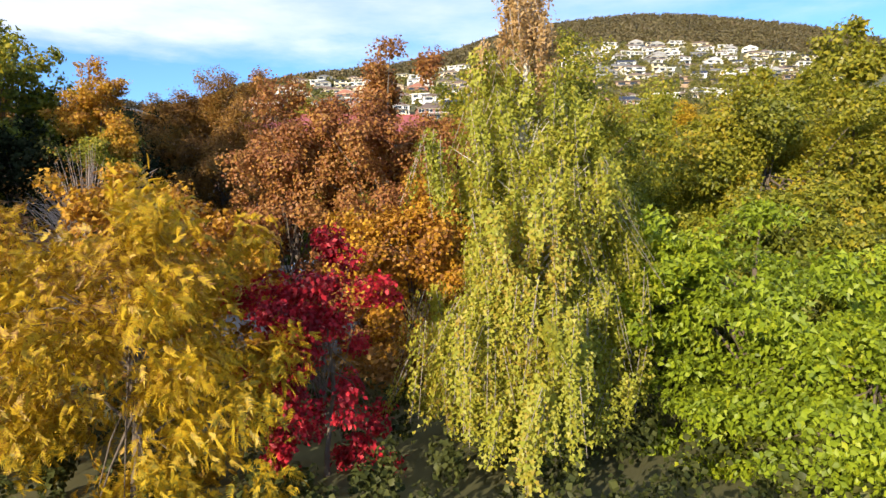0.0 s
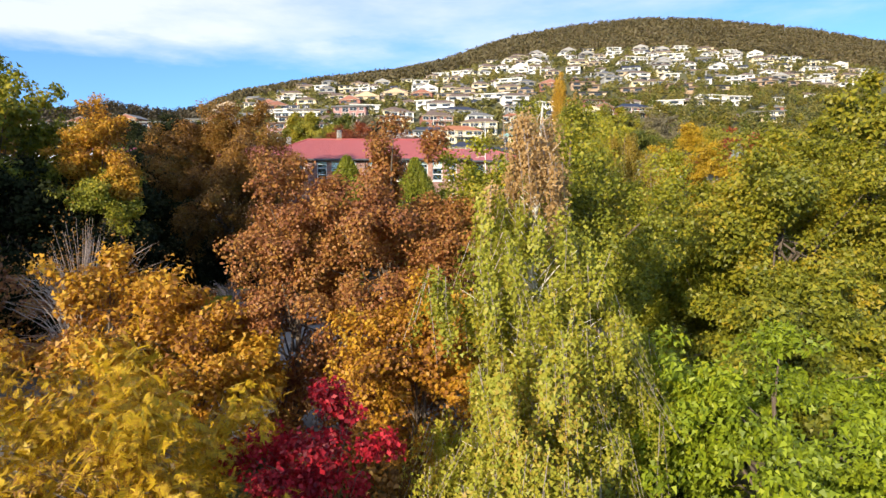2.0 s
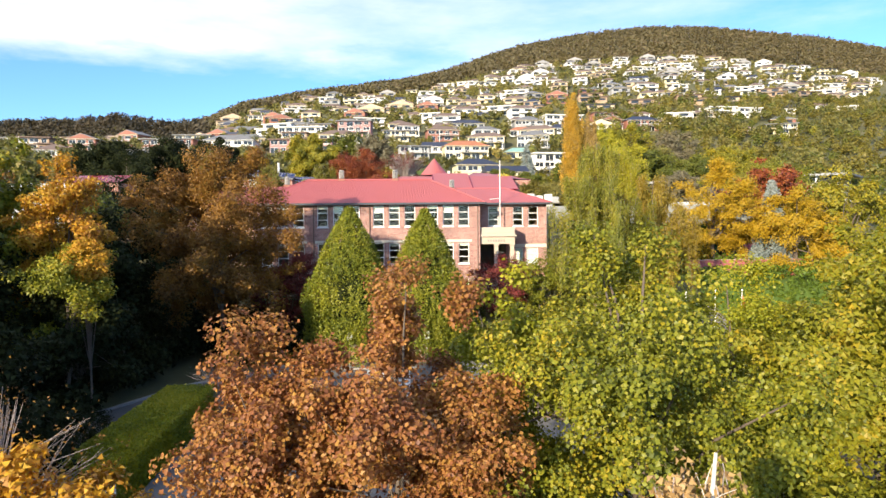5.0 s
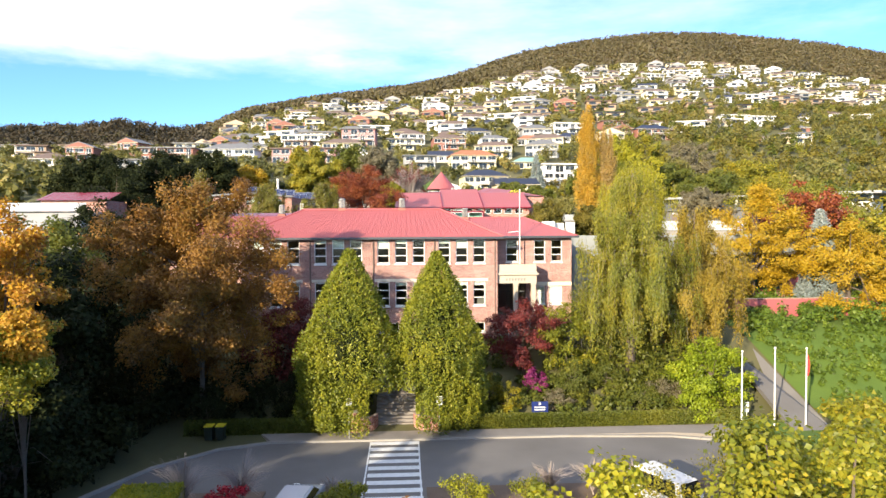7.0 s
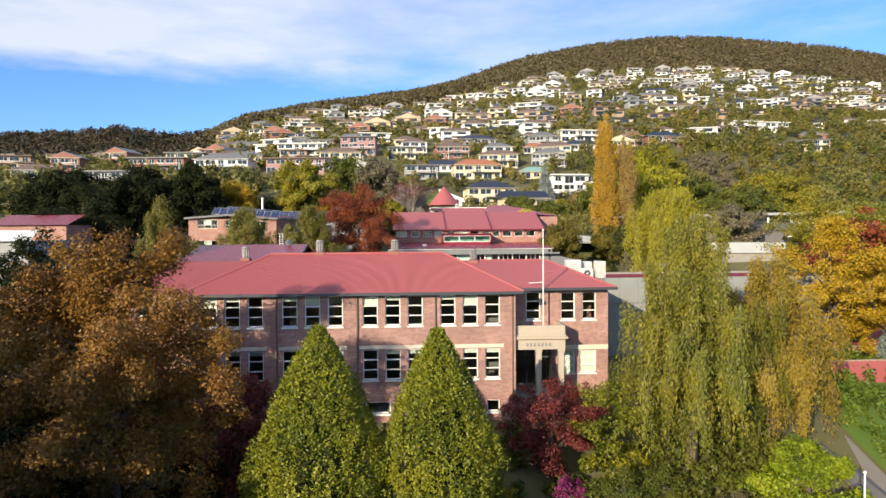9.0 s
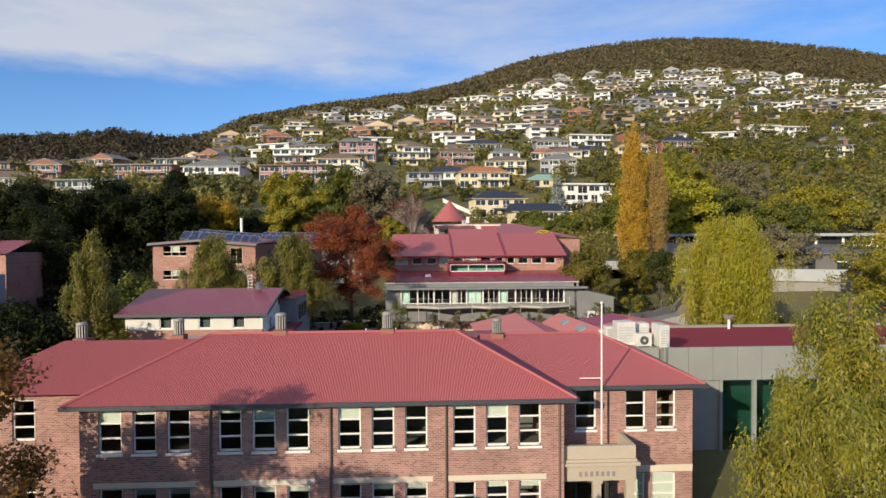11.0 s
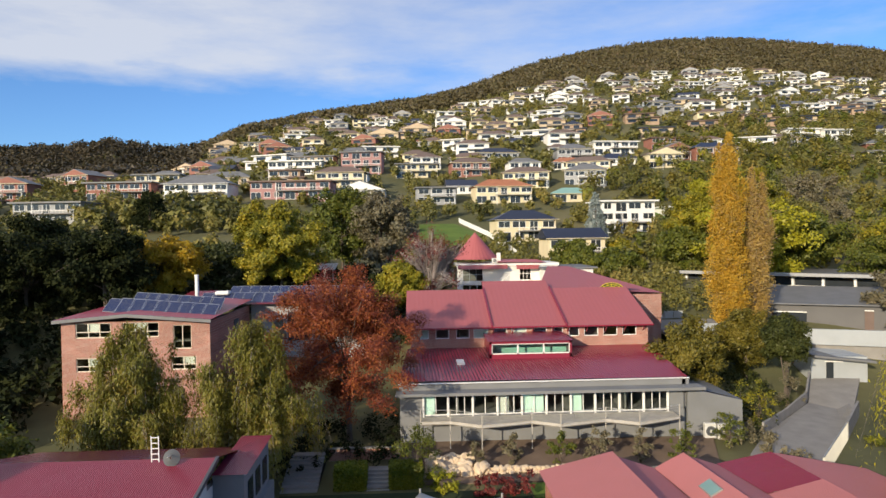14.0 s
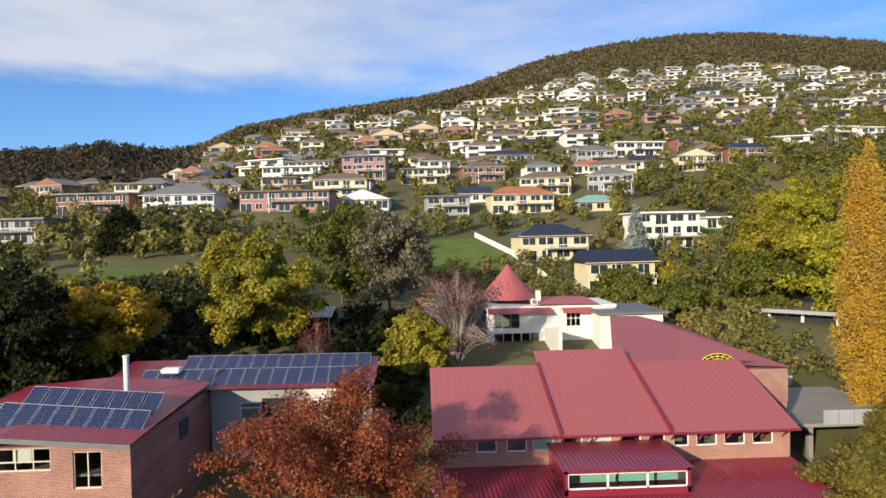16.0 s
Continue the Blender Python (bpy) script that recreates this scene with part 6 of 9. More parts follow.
    for k in range(dormers):
        cx = (k - (dormers - 1) / 2) * w / (dormers + 0.4)
        dm = part("dormer", boxes((cx - 0.8, cx + 0.8, -0.1, 2.4, H + 0.1, H + 1.3)), M["wall_white"], h)
        part("dormer_window", boxes((cx - 0.45, cx + 0.45, -0.14, -0.1, H + 0.3, H + 1.1)), M["houseglass"], dm)
        bm = bmesh.new()
        vs = [bm.verts.new(p) for p in ((cx - 1.0, -0.3, H + 1.25), (cx + 1.0, -0.3, H + 1.25), (cx, -0.3, H + 2.1), (cx - 1.0, 3, H + 1.25), (cx + 1.0, 3, H + 1.25), (cx, 3, H + 2.1))]
        for q in ((0, 1, 2), (0, 2, 5, 3), (1, 4, 5, 2), (3, 5, 4), (0, 3, 4, 1)):
            bm.faces.new([vs[i] for i in q])
        part("dormer_roof", bm, M[roof], dm)
    return h


HERO_SPOTS = []

def hero(x, y, *rest, **more):
    HERO_SPOTS.append((x, y))
    return house(x, y, *rest, **more)


hero(24.3, 236.8, 15.5, 9.3, 2, "wall_cream", "navyroof", "hip", 5, "cream two-storey house with a dark navy hipped roof")
hero(29.9, 206.6, 12.3, 7.5, 2, "wall_cream", "navyroof", "gable", 5, "cream house with a navy skillion roof and balcony")
hero(53.4, 245.4, 15.3, 9.2, 3, "wall_white", "wall_white", "flat", 5, "large white three-storey modern house with a flat roof")
hero(73.1, 263.3, 5.7, 7.5, 1, "wall_white", "wall_white", "flat", 5, "white flat-roofed house wing")
hero(25.3, 286.4, 18.9, 10.0, 2, "wall_cream", "tile_or", "hip", 5, "cream rendered house with terracotta tiles")
hero(48.6, 286.9, 13.3, 8.0, 1, "wall_cream", "teal", "hip", 5, "cream house with a pale green hipped roof")
hero(2.9, 285.1, 12.7, 7.6, 2, "wall_grey", "tile_gr", "flat", 5, "grey house with a flat roof")
hero(39.1, 326.9, 12.7, 7.6, 2, "wall_white", "tile_gr", "hip", 5, "white two-storey house with big windows")
hero(18.3, 332.4, 15.8, 9.5, 2, "wall_brick", "tile_br", "hip", 5, "red brick two-storey house with a brown roof")
hero(-3.4, 334.5, 16.7, 10.0, 2, "wall_cream", "tile_gr", "flat", 5, "cream two-storey flat-roofed house")
hero(-26.2, 340.5, 16.5, 9.9, 3, "wall_pink", "tile_gr", "flat", -4, "maroon and grey three-storey flats")
hero(-28.1, 318.2, 11.8, 7.5, 1, "wall_white", "tile_gr", "flat", -4, "low white house with a ribbon window")
hero(-51.7, 332.2, 21.3, 10.0, 2, "wall_white", "wall_white", "flat", -4, "large white two-storey glazed house")
hero(-43.2, 277.0, 25.2, 10.0, 2, "wall_pink", "tile_br", "flat", -4, "dusty pink two-storey flats with balconies")
hero(-22.4, 288.0, 15.5, 9.3, 1, "wall_white", "tile_gr", "front", -4, "white gabled house with a verandah")
hero(-61.9, 410.3, 16.4, 9.8, 1, "wall_grey", "navyroof", "gable", -4, "dark house with three white dormers", dormers=3)
hero(-280.6, 613.5, 29.7, 10.0, 1, "wall_white", "navyroof", "gable", -4, "white house with a dark roof and two dormers", dormers=2)
hero(-96.5, 278.3, 20.7, 10.0, 2, "wall_brick", "tile_gr", "flat", -4, "red brick flat-roofed house")
hero(-71.8, 275.2, 19.9, 10.0, 2, "wall_white", "tile_gr", "hip", -4, "white stepped house with grey roofs")
hero(-73.7, 312.2, 18.3, 10.0, 1, "wall_buff", "tile_gr", "hip", -4, "buff house with a grey roof")
hero(-101.6, 247.6, 18.3, 10.0, 2, "wall_grey", "tile_gr", "flat", -4, "grey boarded house with a low roof")
hero(85.5, 359.6, 20.1, 10.0, 2, "wall_white", "wall_white", "flat", 5, "white two-storey flat-roofed house")
hero(59.2, 335.9, 14.5, 8.7, 1, "wall_white", "tile_or", "hip", 5, "white house with an orange tiled roof")
hero(81.2, 339.0, 17.6, 10.0, 1, "wall_white", "navyroof", "hip", 5, "white house with a navy roof")
hero(97.7, 333.3, 14.3, 8.6, 2, "wall_cream", "tile_br", "front", 5, "cream gabled two-storey house")
hero(123.8, 343.4, 19.1, 10.0, 2, "wall_brick", "navyroof", "hip", 5, "brown brick house with a navy roof")
hero(110.6, 365.4, 14.5, 8.7, 2, "wall_brick", "tile_br", "flat", 5, "orange brick flats with balconies")
hero(165.5, 365.1, 13.0, 7.8, 2, "wall_buff", "tile_br", "hip", 5, "buff brick two-storey house")
hero(203.9, 386.4, 14.0, 8.4, 2, "wall_white", "wall_white", "flat", 5, "white modern flat-roofed house")
hero(175.6, 341.1, 12.8, 7.7, 1, "wall_brick", "tile_br", "hip", 5, "brick house with a tiled roof")
hero(33.5, 367.3, 19.6, 10.0, 1, "wall_grey", "navyroof", "hip", 5, "grey house with a dark hipped roof")
hero(205.2, 560.7, 20.0, 10.0, 2, "wall_white", "wall_white", "flat", 5, "white modern hilltop house")
hero(-102.9, 471.0, 10.5, 7.5, 2, "wall_cream", "tile_gr", "flat", -4, "cream two-storey flat-roofed house")
hero(-219.7, 449.6, 17.0, 10.0, 1, "wall_white", "tile_br", "hip", -4, "white house with a brown roof")
hero(-194.9, 610.2, 24.6, 10.0, 1, "wall_white", "tile_gr", "flat", -4, "white house with a flat roof")
hero(-183.9, 474.5, 24.2, 10.0, 1, "wall_buff", "tile_br", "hip", -4, "buff house with a brown roof")
hero(-110.2, 429.1, 18.7, 10.0, 1, "wall_white", "tile_br", "hip", -4, "white house with a brown roof")
WNAME = dict(wall_white="white rendered", wall_cream="cream rendered", wall_buff="buff brick", wall_brick="red brick", wall_grey="grey boarded", wall_pink="pink rendered", wall_tan="tan brick")
RNAME = dict(tile_br="brown tiled roof", tile_gr="grey sheet roof", tile_or="terracotta tiled roof", navyroof="dark navy roof", teal="pale green roof", roof="red roof", wall_white="white roof")
rh = random.Random(7)
LOW_WALLS = ("wall_buff", "wall_cream", "wall_tan", "wall_white", "wall_buff", "wall_brick", "wall_white", "wall_tan", "wall_grey", "wall_white")
HIGH_WALLS = ("wall_white", "wall_white", "wall_cream", "wall_white", "wall_buff", "wall_white", "wall_grey", "wall_white")
ROOFS = ("tile_br", "tile_gr", "tile_br", "navyroof", "tile_br", "tile_gr", "tile_br")
STYLES = ("hip", "flat", "hip", "gable", "hip", "front", "hip", "flat", "hip")


def plan_of(k, walls):
    return (10 + rh.random() * 8, 8 + rh.random() * 3, 1 + (k % 3 > 0), walls[k % len(walls)], ROOFS[k % len(ROOFS)], STYLES[k % len(STYLES)], (0, 0, 1, 0, -1)[k % 5])


near_plans = [plan_of(k, LOW_WALLS) for k in range(14)]
mid_plans = [plan_of(k + 3, LOW_WALLS) for k in range(18)]
high_plans = [plan_of(k + 1, HIGH_WALLS) for k in range(14)]
made, taken = {}, [(hx, hy) for hx, hy in HERO_SPOTS]
d_ = 214.0
while d_ < 640:
    x_ = -2 - (0.38 if d_ > 345 else 0.64) * d_
    while x_ < -2 + 0.8 * d_:
        u_ = x_ / d_
        xx, yy = x_ + rh.uniform(-4, 4), 50 + d_ + rh.uniform(-6, 6)
        top = np.interp(u_, (-0.64, -0.36, -0.30, -0.2, 0.0, 0.1, 0.7), (345, 350, 470, 540, 560, 610, 615))
        low = np.interp(u_, (-0.64, -0.4, -0.34, 0.25, 0.30, 0.45, 0.7), (212, 222, 246, 250, 270, 300, 290))
        chance = 0.86 if u_ < 0.24 or d_ > 400 else 0.42
        clear = all(abs(xx - hx) > 12 or abs(yy - hy) > 12 for hx, hy in taken)
        if low < d_ < top and clear and rh.random() < chance:
            plans, key = (near_plans, "near") if d_ < 300 else (mid_plans, "mid") if d_ < 430 or u_ < -0.1 else (high_plans, "high")
            k = rh.randrange(len(plans))
            m = pose(xx, yy, float(ground(xx, yy)), 0, 0, rh.uniform(-16, 16) - 6)
            if (key, k) in made:
                copy_thing(made[key, k], m)
            else:
                w, dd, st, wl_, rf_, sty, wg = plans[k]
                made[key, k] = house(xx, yy, w, dd, st, wl_, rf_, sty, 0, f"{'two-storey' if st > 1 else 'low'} {WNAME[wl_]} hillside house with a {RNAME[rf_]}", far=key != "near", wing=wg)
                made[key, k].matrix_world = m
        x_ += (19.5 if d_ < 430 else 22.0) + 5 * rh.random()
    d_ += 20.5


# ---- trees ----
def blob_points(rng, n, radii, hollow=0.45, rough=0.35, low=-1.0, lobes=9):
    """Places for clumps along boughs that fan out from the middle of the crown, so that its outline is uneven and has gaps."""
    boughs = lobes * 3
    tip = rng.normal(size=(boughs, 3))
    tip /= np.linalg.norm(tip, axis=1, keepdims=True)
    tip[:, 2] = np.abs(tip[:, 2]) * np.where(rng.random(boughs) < 0.62, 1, -1)
    tip *= rng.uniform(0.68, 1.12, (boughs, 1))
    tip = tip[tip[:, 2] > low]
    tip[0] = (0.05, 0.05, 1.05)
    k = rng.integers(0, len(tip), n)
    t = 1 - rng.uniform(0, 0.78, n) ** 1.35
    start = np.stack([tip[:, 0] * 0.08, tip[:, 1] * 0.08, tip[:, 2] * 0.5 - 0.25], 1)
    p = start[k] + (tip - start)[k] * t[:, None] + rng.normal(size=(n, 3)) * 0.085 * (1.4 - t[:, None])
    p[:, 2] += 0.10 * np.sin(t * math.pi)
    for axis in range(3):
        top = np.percentile(np.abs(p[:, axis]) if axis < 2 else p[:, 2], 98 if axis < 2 else 99.7)
        p[:, axis] /= max(top, 0.3)
    out = p / np.maximum(np.linalg.norm(p, axis=1, keepdims=True), 1e-6)
    return np.clip(p, -1.1, 1.0) * np.asarray(radii), out


def limbs_to(rng, foot, top, targets, r0):
    """A trunk from foot to top, and limbs that leave it for the targets."""
    foot, top = Vector(foot), Vector(top)
    lean = Vector((rng.uniform(-0.2, 0.2), rng.uniform(-0.2, 0.2), 0))
    paths = [[(foot - Vector((0, 0, 0.3)), r0 * 1.25), (foot.lerp(top, 0.08) , r0), (foot.lerp(top, 0.5) + lean, r0 * 0.75), (top, r0 * 0.28)]]
    for t in targets:
        t = Vector(t)
        s = rng.uniform(0.25, 0.85)
        a = foot.lerp(top, s)
        mid = a.lerp(t, 0.5) + Vector((0, 0, rng.uniform(0.05, 0.25) * (t - a).length))
        paths.append([(a, r0 * (0.5 - 0.3 * s)), (mid, r0 * 0.2), (t, r0 * 0.06)])
    return paths




def tree(x, y, top, radius, mat, label, bark="bark", seed=1, leaves=9000, leaf=0.16, clumps=260, spread=0.42, base=None, trunk=0.2, low=-0.75, depth=None, droop=0.0, broad=0.45, name="tree", category="tree", group="", lobes=16, compound=0, flat=0.72, ruffle=0.55):
    """A broadleaf tree: trunk and limbs, and a crown of clumps of single leaves."""
    rng = np.random.default_rng(seed)
    z0 = float(ground(x, y)) if base is None else base
    H = top - z0
    cr = depth or min(H * 0.46, radius * 1.35)
    cz = H - cr
    centres, outs = blob_points(rng, clumps, (radius, radius, cr), 0.5, low=low, lobes=lobes)
    centres[:, 2] += cz
    each = max(1, leaves // len(centres))
    k = np.repeat(np.arange(len(centres)), each)
    # leaves lie thickest on the outside of each clump and turn their upper sides outwards
    puff = rng.normal(size=(len(k), 3))
    puff /= np.linalg.norm(puff, axis=1, keepdims=True)
    size_k = rng.uniform(0.7, 1.35, len(centres))[k][:, None]
    at = centres[k] + puff * np.array((1, 1, flat)) * spread * 1.55 * size_k * rng.uniform(0.25, 1.0, (len(k), 1)) ** 0.5
    at += rng.normal(size=at.shape) * spread * 0.22
    face = puff * 0.75 + outs[k] * 0.45 + rng.normal(size=(len(k), 3)) * ruffle + np.array((0, 0, 0.3))
    axis = outs[k] * 0.5 + rng.normal(size=(len(k), 3)) * 0.8 + np.array((0, 0, -0.25 - droop))
    if compound:
        # each leaf is a rib with paired leaflets
        axis /= np.linalg.norm(axis, axis=1, keepdims=True)
        sd = np.cross(axis, rng.normal(size=axis.shape))
        sd /= np.linalg.norm(sd, axis=1, keepdims=True)
        sdn = np.array([0.0] + [(-1.0) ** j for j in range(compound - 1)])
        alg = np.array([1.0] + [0.25 + 0.75 * (j // 2) / max(1, (compound - 1) // 2) for j in range(compound - 1)])
        at = (at[:, None] + axis[:, None] * alg[None, :, None] * leaf * 2.9 + np.array((0, 0, -1.0)) * (alg ** 2)[None, :, None] * leaf * 0.6).reshape(-1, 3)
        axis = (axis[:, None] * 0.5 + sd[:, None] * sdn[None, :, None] + np.array((0, 0, -0.25))).reshape(-1, 3)
        k = np.repeat(k, compound)
        face = np.repeat(face, compound, 0) + np.repeat(rng.normal(size=face.shape) * 0.5, compound, 0)
    t = thing(name, (x, y, z0), label, category, group)
    me = leaf_mesh("crown", at, axis, leaf * rng.uniform(0.65, 1.25, len(k)), M[mat], broad, 0.3, rng, face)
    new("crown", me).parent = t
    tg = centres[rng.choice(len(centres), min(26, len(centres)), replace=False)]
    v, f = tubes(limbs_to(rng, (0, 0, 0), (0, 0, H * 0.72), tg, trunk), 6)
    raw("trunk", v, f, M[bark], t)
    return t


def weeping(x, y, top, radius, mat, label, bark="birchbark", seed=1, strands=700, per=26, length=2.2, leaf=0.07, trunk=0.13, top_mat=None, base=None, category="tree", crown_low=0.3, broad=0.42):
    """A weeping tree: rising limbs from which leafy strands hang."""
    rng = np.random.default_rng(seed)
    z0 = float(ground(x, y)) if base is None else base
    H = top - z0
    t = thing("tree", (x, y, z0), label, category)
    boughs = max(22, strands // 30)
    paths = [[((0, 0, -0.3), trunk * 1.3), ((0.1, 0, H * 0.3), trunk), ((-0.1, 0.1, H * 0.65), trunk * 0.6), ((0.1, 0, H * 0.97), trunk * 0.15)]]
    ends = []
    for k in range(boughs):
        s = crown_low + (0.95 - crown_low) * ((k + rng.random()) / boughs) ** (1.8 if top_mat else 1.15)
        a = k * 2.4 + rng.uniform(-0.5, 0.5)
        reach = radius * (1.0 - 0.86 * max(0.0, (s - 0.4) / 0.55)) * rng.uniform(0.4, 1.0)
        p0, p2 = Vector((0, 0, H * s)), Vector((reach * math.cos(a), reach * math.sin(a), min(H * 0.99, H * s + reach * rng.uniform(0.35, 0.9) * (1 + 1.6 * max(0.0, s - 0.5)))))
        p1 = p0.lerp(p2, 0.55) + Vector((0, 0, reach * 0.12))
        thin = max(0.25, 1 - max(0.0, s - 0.45) * 1.6)
        paths.append([(p0, trunk * 0.22 * thin), (p0.lerp(p1, 0.7), trunk * 0.12 * thin), (p1.lerp(p2, 0.4), trunk * 0.03)])
        ends.append((p0, p1, p2))
    v, f = tubes(paths, 6)
    raw("trunk", v, f, M[bark], t)
    at, ax, hi, fc = [], [], [], []
    twigs = []
    bunch = 9
    share = np.array([(e[2] - e[0]).length for e in ends]) + radius * 0.1
    share /= share.sum()
    for k in range(strands // bunch):
        # a tassel of strands that hang from one twig
        p0, p1, p2 = ends[rng.choice(boughs, p=share)]
        s = 1 - rng.uniform(0, 0.72) ** 1.2
        p = p0.lerp(p1, s * 2) if s < 0.5 else p1.lerp(p2, s * 2 - 1)
        p = np.array(p) + rng.normal(size=3) * np.array((0.15, 0.15, 0.05)) * radius * (1.12 - p[2] / H)
        p[2] = min(p[2], H)
        if p[2] > 0.7 * H and top_mat and rng.random() < 0.3:
            continue
        Lb = length * rng.uniform(0.35, 1.25) * (1.0 if p[2] < 0.8 * H else 0.75)
        swb = rng.normal(size=2) * (0.2 if broad > 0.45 else 0.09) + p[:2] / max(radius, 1) * 0.08
        for j in range(bunch):
            o = p + rng.normal(size=3) * np.array((0.034, 0.034, 0.05)) * radius
            L = min(Lb * rng.uniform(0.55, 1.1), max(0.4, o[2] - 0.4))
            sw = swb + rng.normal(size=2) * 0.05
            q = np.linspace(0, 1, per)[:, None]
            line = o + np.concatenate([sw[0] * q * L, sw[1] * q * L, -L * q ** 1.1], 1) + rng.normal(size=(per, 3)) * leaf * 0.8
            ok = rng.random(per) < 0.5 + 0.5 * np.sin(np.linspace(0.5, 2.9, per))
            line = line[ok]
            at.append(line)
            fc.append(np.concatenate([o[:2] / max(radius, 1) * 0.8 + swb * 2, (0.25,)])[None] + rng.normal(size=(len(line), 3)) * 0.55)
            ax.append(np.tile((0, 0, -0.8), (len(line), 1)) + rng.normal(size=(len(line), 3)) * (0.6 if broad > 0.3 else 0.28))
            hi.append(np.full(len(line), o[2] / H))
            if j % 4 == 0:
                twigs.append([(o, 0.008), (o + np.array((sw[0] * L, sw[1] * L, -L)), 0.004)])
    at, ax, hi, fc = np.concatenate(at), np.concatenate(ax), np.concatenate(hi), np.concatenate(fc)
    sel = (hi > 0.80) if top_mat else np.zeros(len(at), bool)
    new("crown", leaf_mesh("crown", at[~sel], ax[~sel], leaf * rng.uniform(0.7, 1.3, (~sel).sum()), M[mat], broad, 0.25, rng, fc[~sel])).parent = t
    if top_mat and sel.any():
        new("crown_top", leaf_mesh("crown_top", at[sel], ax[sel], leaf * rng.uniform(0.7, 1.3, sel.sum()), M[top_mat], 0.42, 0.25, rng, fc[sel])).parent = t
    v, f = tubes(twigs, 3)
    tagged(raw("fine_branching", v, f, M["twig"], t), kind="stuff")
    return t


def conical(x, y, top, radius, mat, label, seed=1, leaves=9000, leaf=0.22, base=None, power=0.8, name="tree", category="tree", bulge=0.0, col=False, cut=None, cut_core=False):
    """A dense cone or column of sprays that point up and out."""
    rng = np.random.default_rng(seed)
    z0 = float(ground(x, y)) if base is None else base
    H = top - z0
    q = rng.uniform(0, 1, leaves) ** (1.0 if col else 0.75)
    q = 1 - q if not col else q
    a = rng.uniform(0, 2 * math.pi, leaves)
    prof = np.minimum(1.0, np.clip(1 - q, 0, 1) / (bulge or 1.0)) ** power if not col else np.clip(np.sin(np.pi * np.clip(q * 0.9 + 0.08, 0, 1)) ** 0.7, 0.05, 1) * np.where(q > 0.6, 1.25 - 0.42 * q, 1.0)
    wob = 1 + 0.13 * np.sin(a * 5 + q * 23 + seed) + 0.10 * np.sin(a * 9 - q * 41)
    r = radius * prof * wob * rng.uniform(0.72, 1.04, leaves)
    nP = 78 if col else max(120, leaves // 48)
    pa, pr = rng.uniform(0, 2 * math.pi, nP), rng.uniform(0.2, 0.95, nP)
    kk = rng.integers(0, nP, leaves)
    if col:
        # many upright plumes that start along the stem, each leaning a little outwards, with gaps between them
        pq = rng.uniform(0.01, 0.78, nP)
        plen = rng.uniform(0.10, 0.30, nP)
        rise = rng.uniform(0, 1, leaves)
        q = np.clip(pq[kk] + rise * plen[kk], 0, 1)
        env = np.minimum(1.0, 0.5 + q * 1.6) * np.minimum(1.0, np.clip(1.03 - q, 0.01, 1) / 0.45) ** 0.6
        a = pa[kk] + rng.normal(size=leaves) * 0.07
        fat = (0.30 + 0.10 * radius) * rng.uniform(0.55, 1.15, nP)[kk] * np.sin(np.pi * np.clip(rise * 0.92 + 0.06, 0, 1)) ** 0.8
        r = radius * env * np.clip(pr[kk] * (0.6 + 0.4 * rise), 0, 1.2)
    else:
        # flame-like sprays over a dark core
        pq = 1 - rng.uniform(0, 1, nP) ** 0.7
        rise = rng.uniform(0, 1, leaves)
        core = rng.random(leaves) < 0.3
        qq = np.clip(pq[kk] + rise * (1.1 / H), 0, 1)
        pf = np.minimum(1.0, np.clip(1 - qq, 0.004, 1) / (bulge or 1.0)) ** power
        rr = radius * pf * (0.76 + 0.26 * pr[kk]) * (1 + 0.05 * np.sin(pa[kk] * 4 + pq[kk] * 19)) + 0.16 * np.sin(rise * 2.4)
        q = np.where(core, q, qq)
        r = np.where(core, r * 0.86, rr)
        a = np.where(core, a, pa[kk] + rng.normal(size=leaves) * (0.16 * (1.15 - rise)) / np.maximum(rr, 0.3))
    at = np.stack([r * np.cos(a), r * np.sin(a), q * H], 1) + rng.normal(size=(leaves, 3)) * (leaf * 0.5 if not col else np.stack([fat, fat, fat], 1) * 0.75)
    at[:, 2] = np.maximum(at[:, 2], 0.05)
    ax = np.stack([np.cos(a), np.sin(a), np.full(leaves, 0.9)], 1) + rng.normal(size=(leaves, 3)) * 0.6
    if cut:
        ok = ~((at[:, 0] + x > cut[0]) & (at[:, 0] + x < cut[1]) & (at[:, 2] + z0 < cut[2]))
        at, ax, a, leaves = at[ok], ax[ok], a[ok], int(ok.sum())
    t = thing(name, (x, y, z0), label, category)
    fc = np.stack([np.cos(a), np.sin(a), np.full(len(a), 0.3)], 1) * (0.55 if not col else 0.6) + rng.normal(size=(len(a), 3)) * 0.6
    new("crown", leaf_mesh("crown", at, ax, leaf * rng.uniform(0.6, 1.2, leaves), M[mat], 0.4, 0.2, rng, fc)).parent = t
    # dark filler tube stands in for the shaded gaps between sprays
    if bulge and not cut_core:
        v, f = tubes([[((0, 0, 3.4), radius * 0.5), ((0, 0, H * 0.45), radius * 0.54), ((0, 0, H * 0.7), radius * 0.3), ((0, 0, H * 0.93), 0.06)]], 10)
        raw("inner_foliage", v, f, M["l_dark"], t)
    v, f = tubes([[((0, 0, -0.3), radius * 0.1), ((0, 0, H * 0.5), radius * 0.07), ((0, 0, H * 0.95), 0.03)]], 6)
    raw("trunk", v, f, M["bark"], t)
    return t


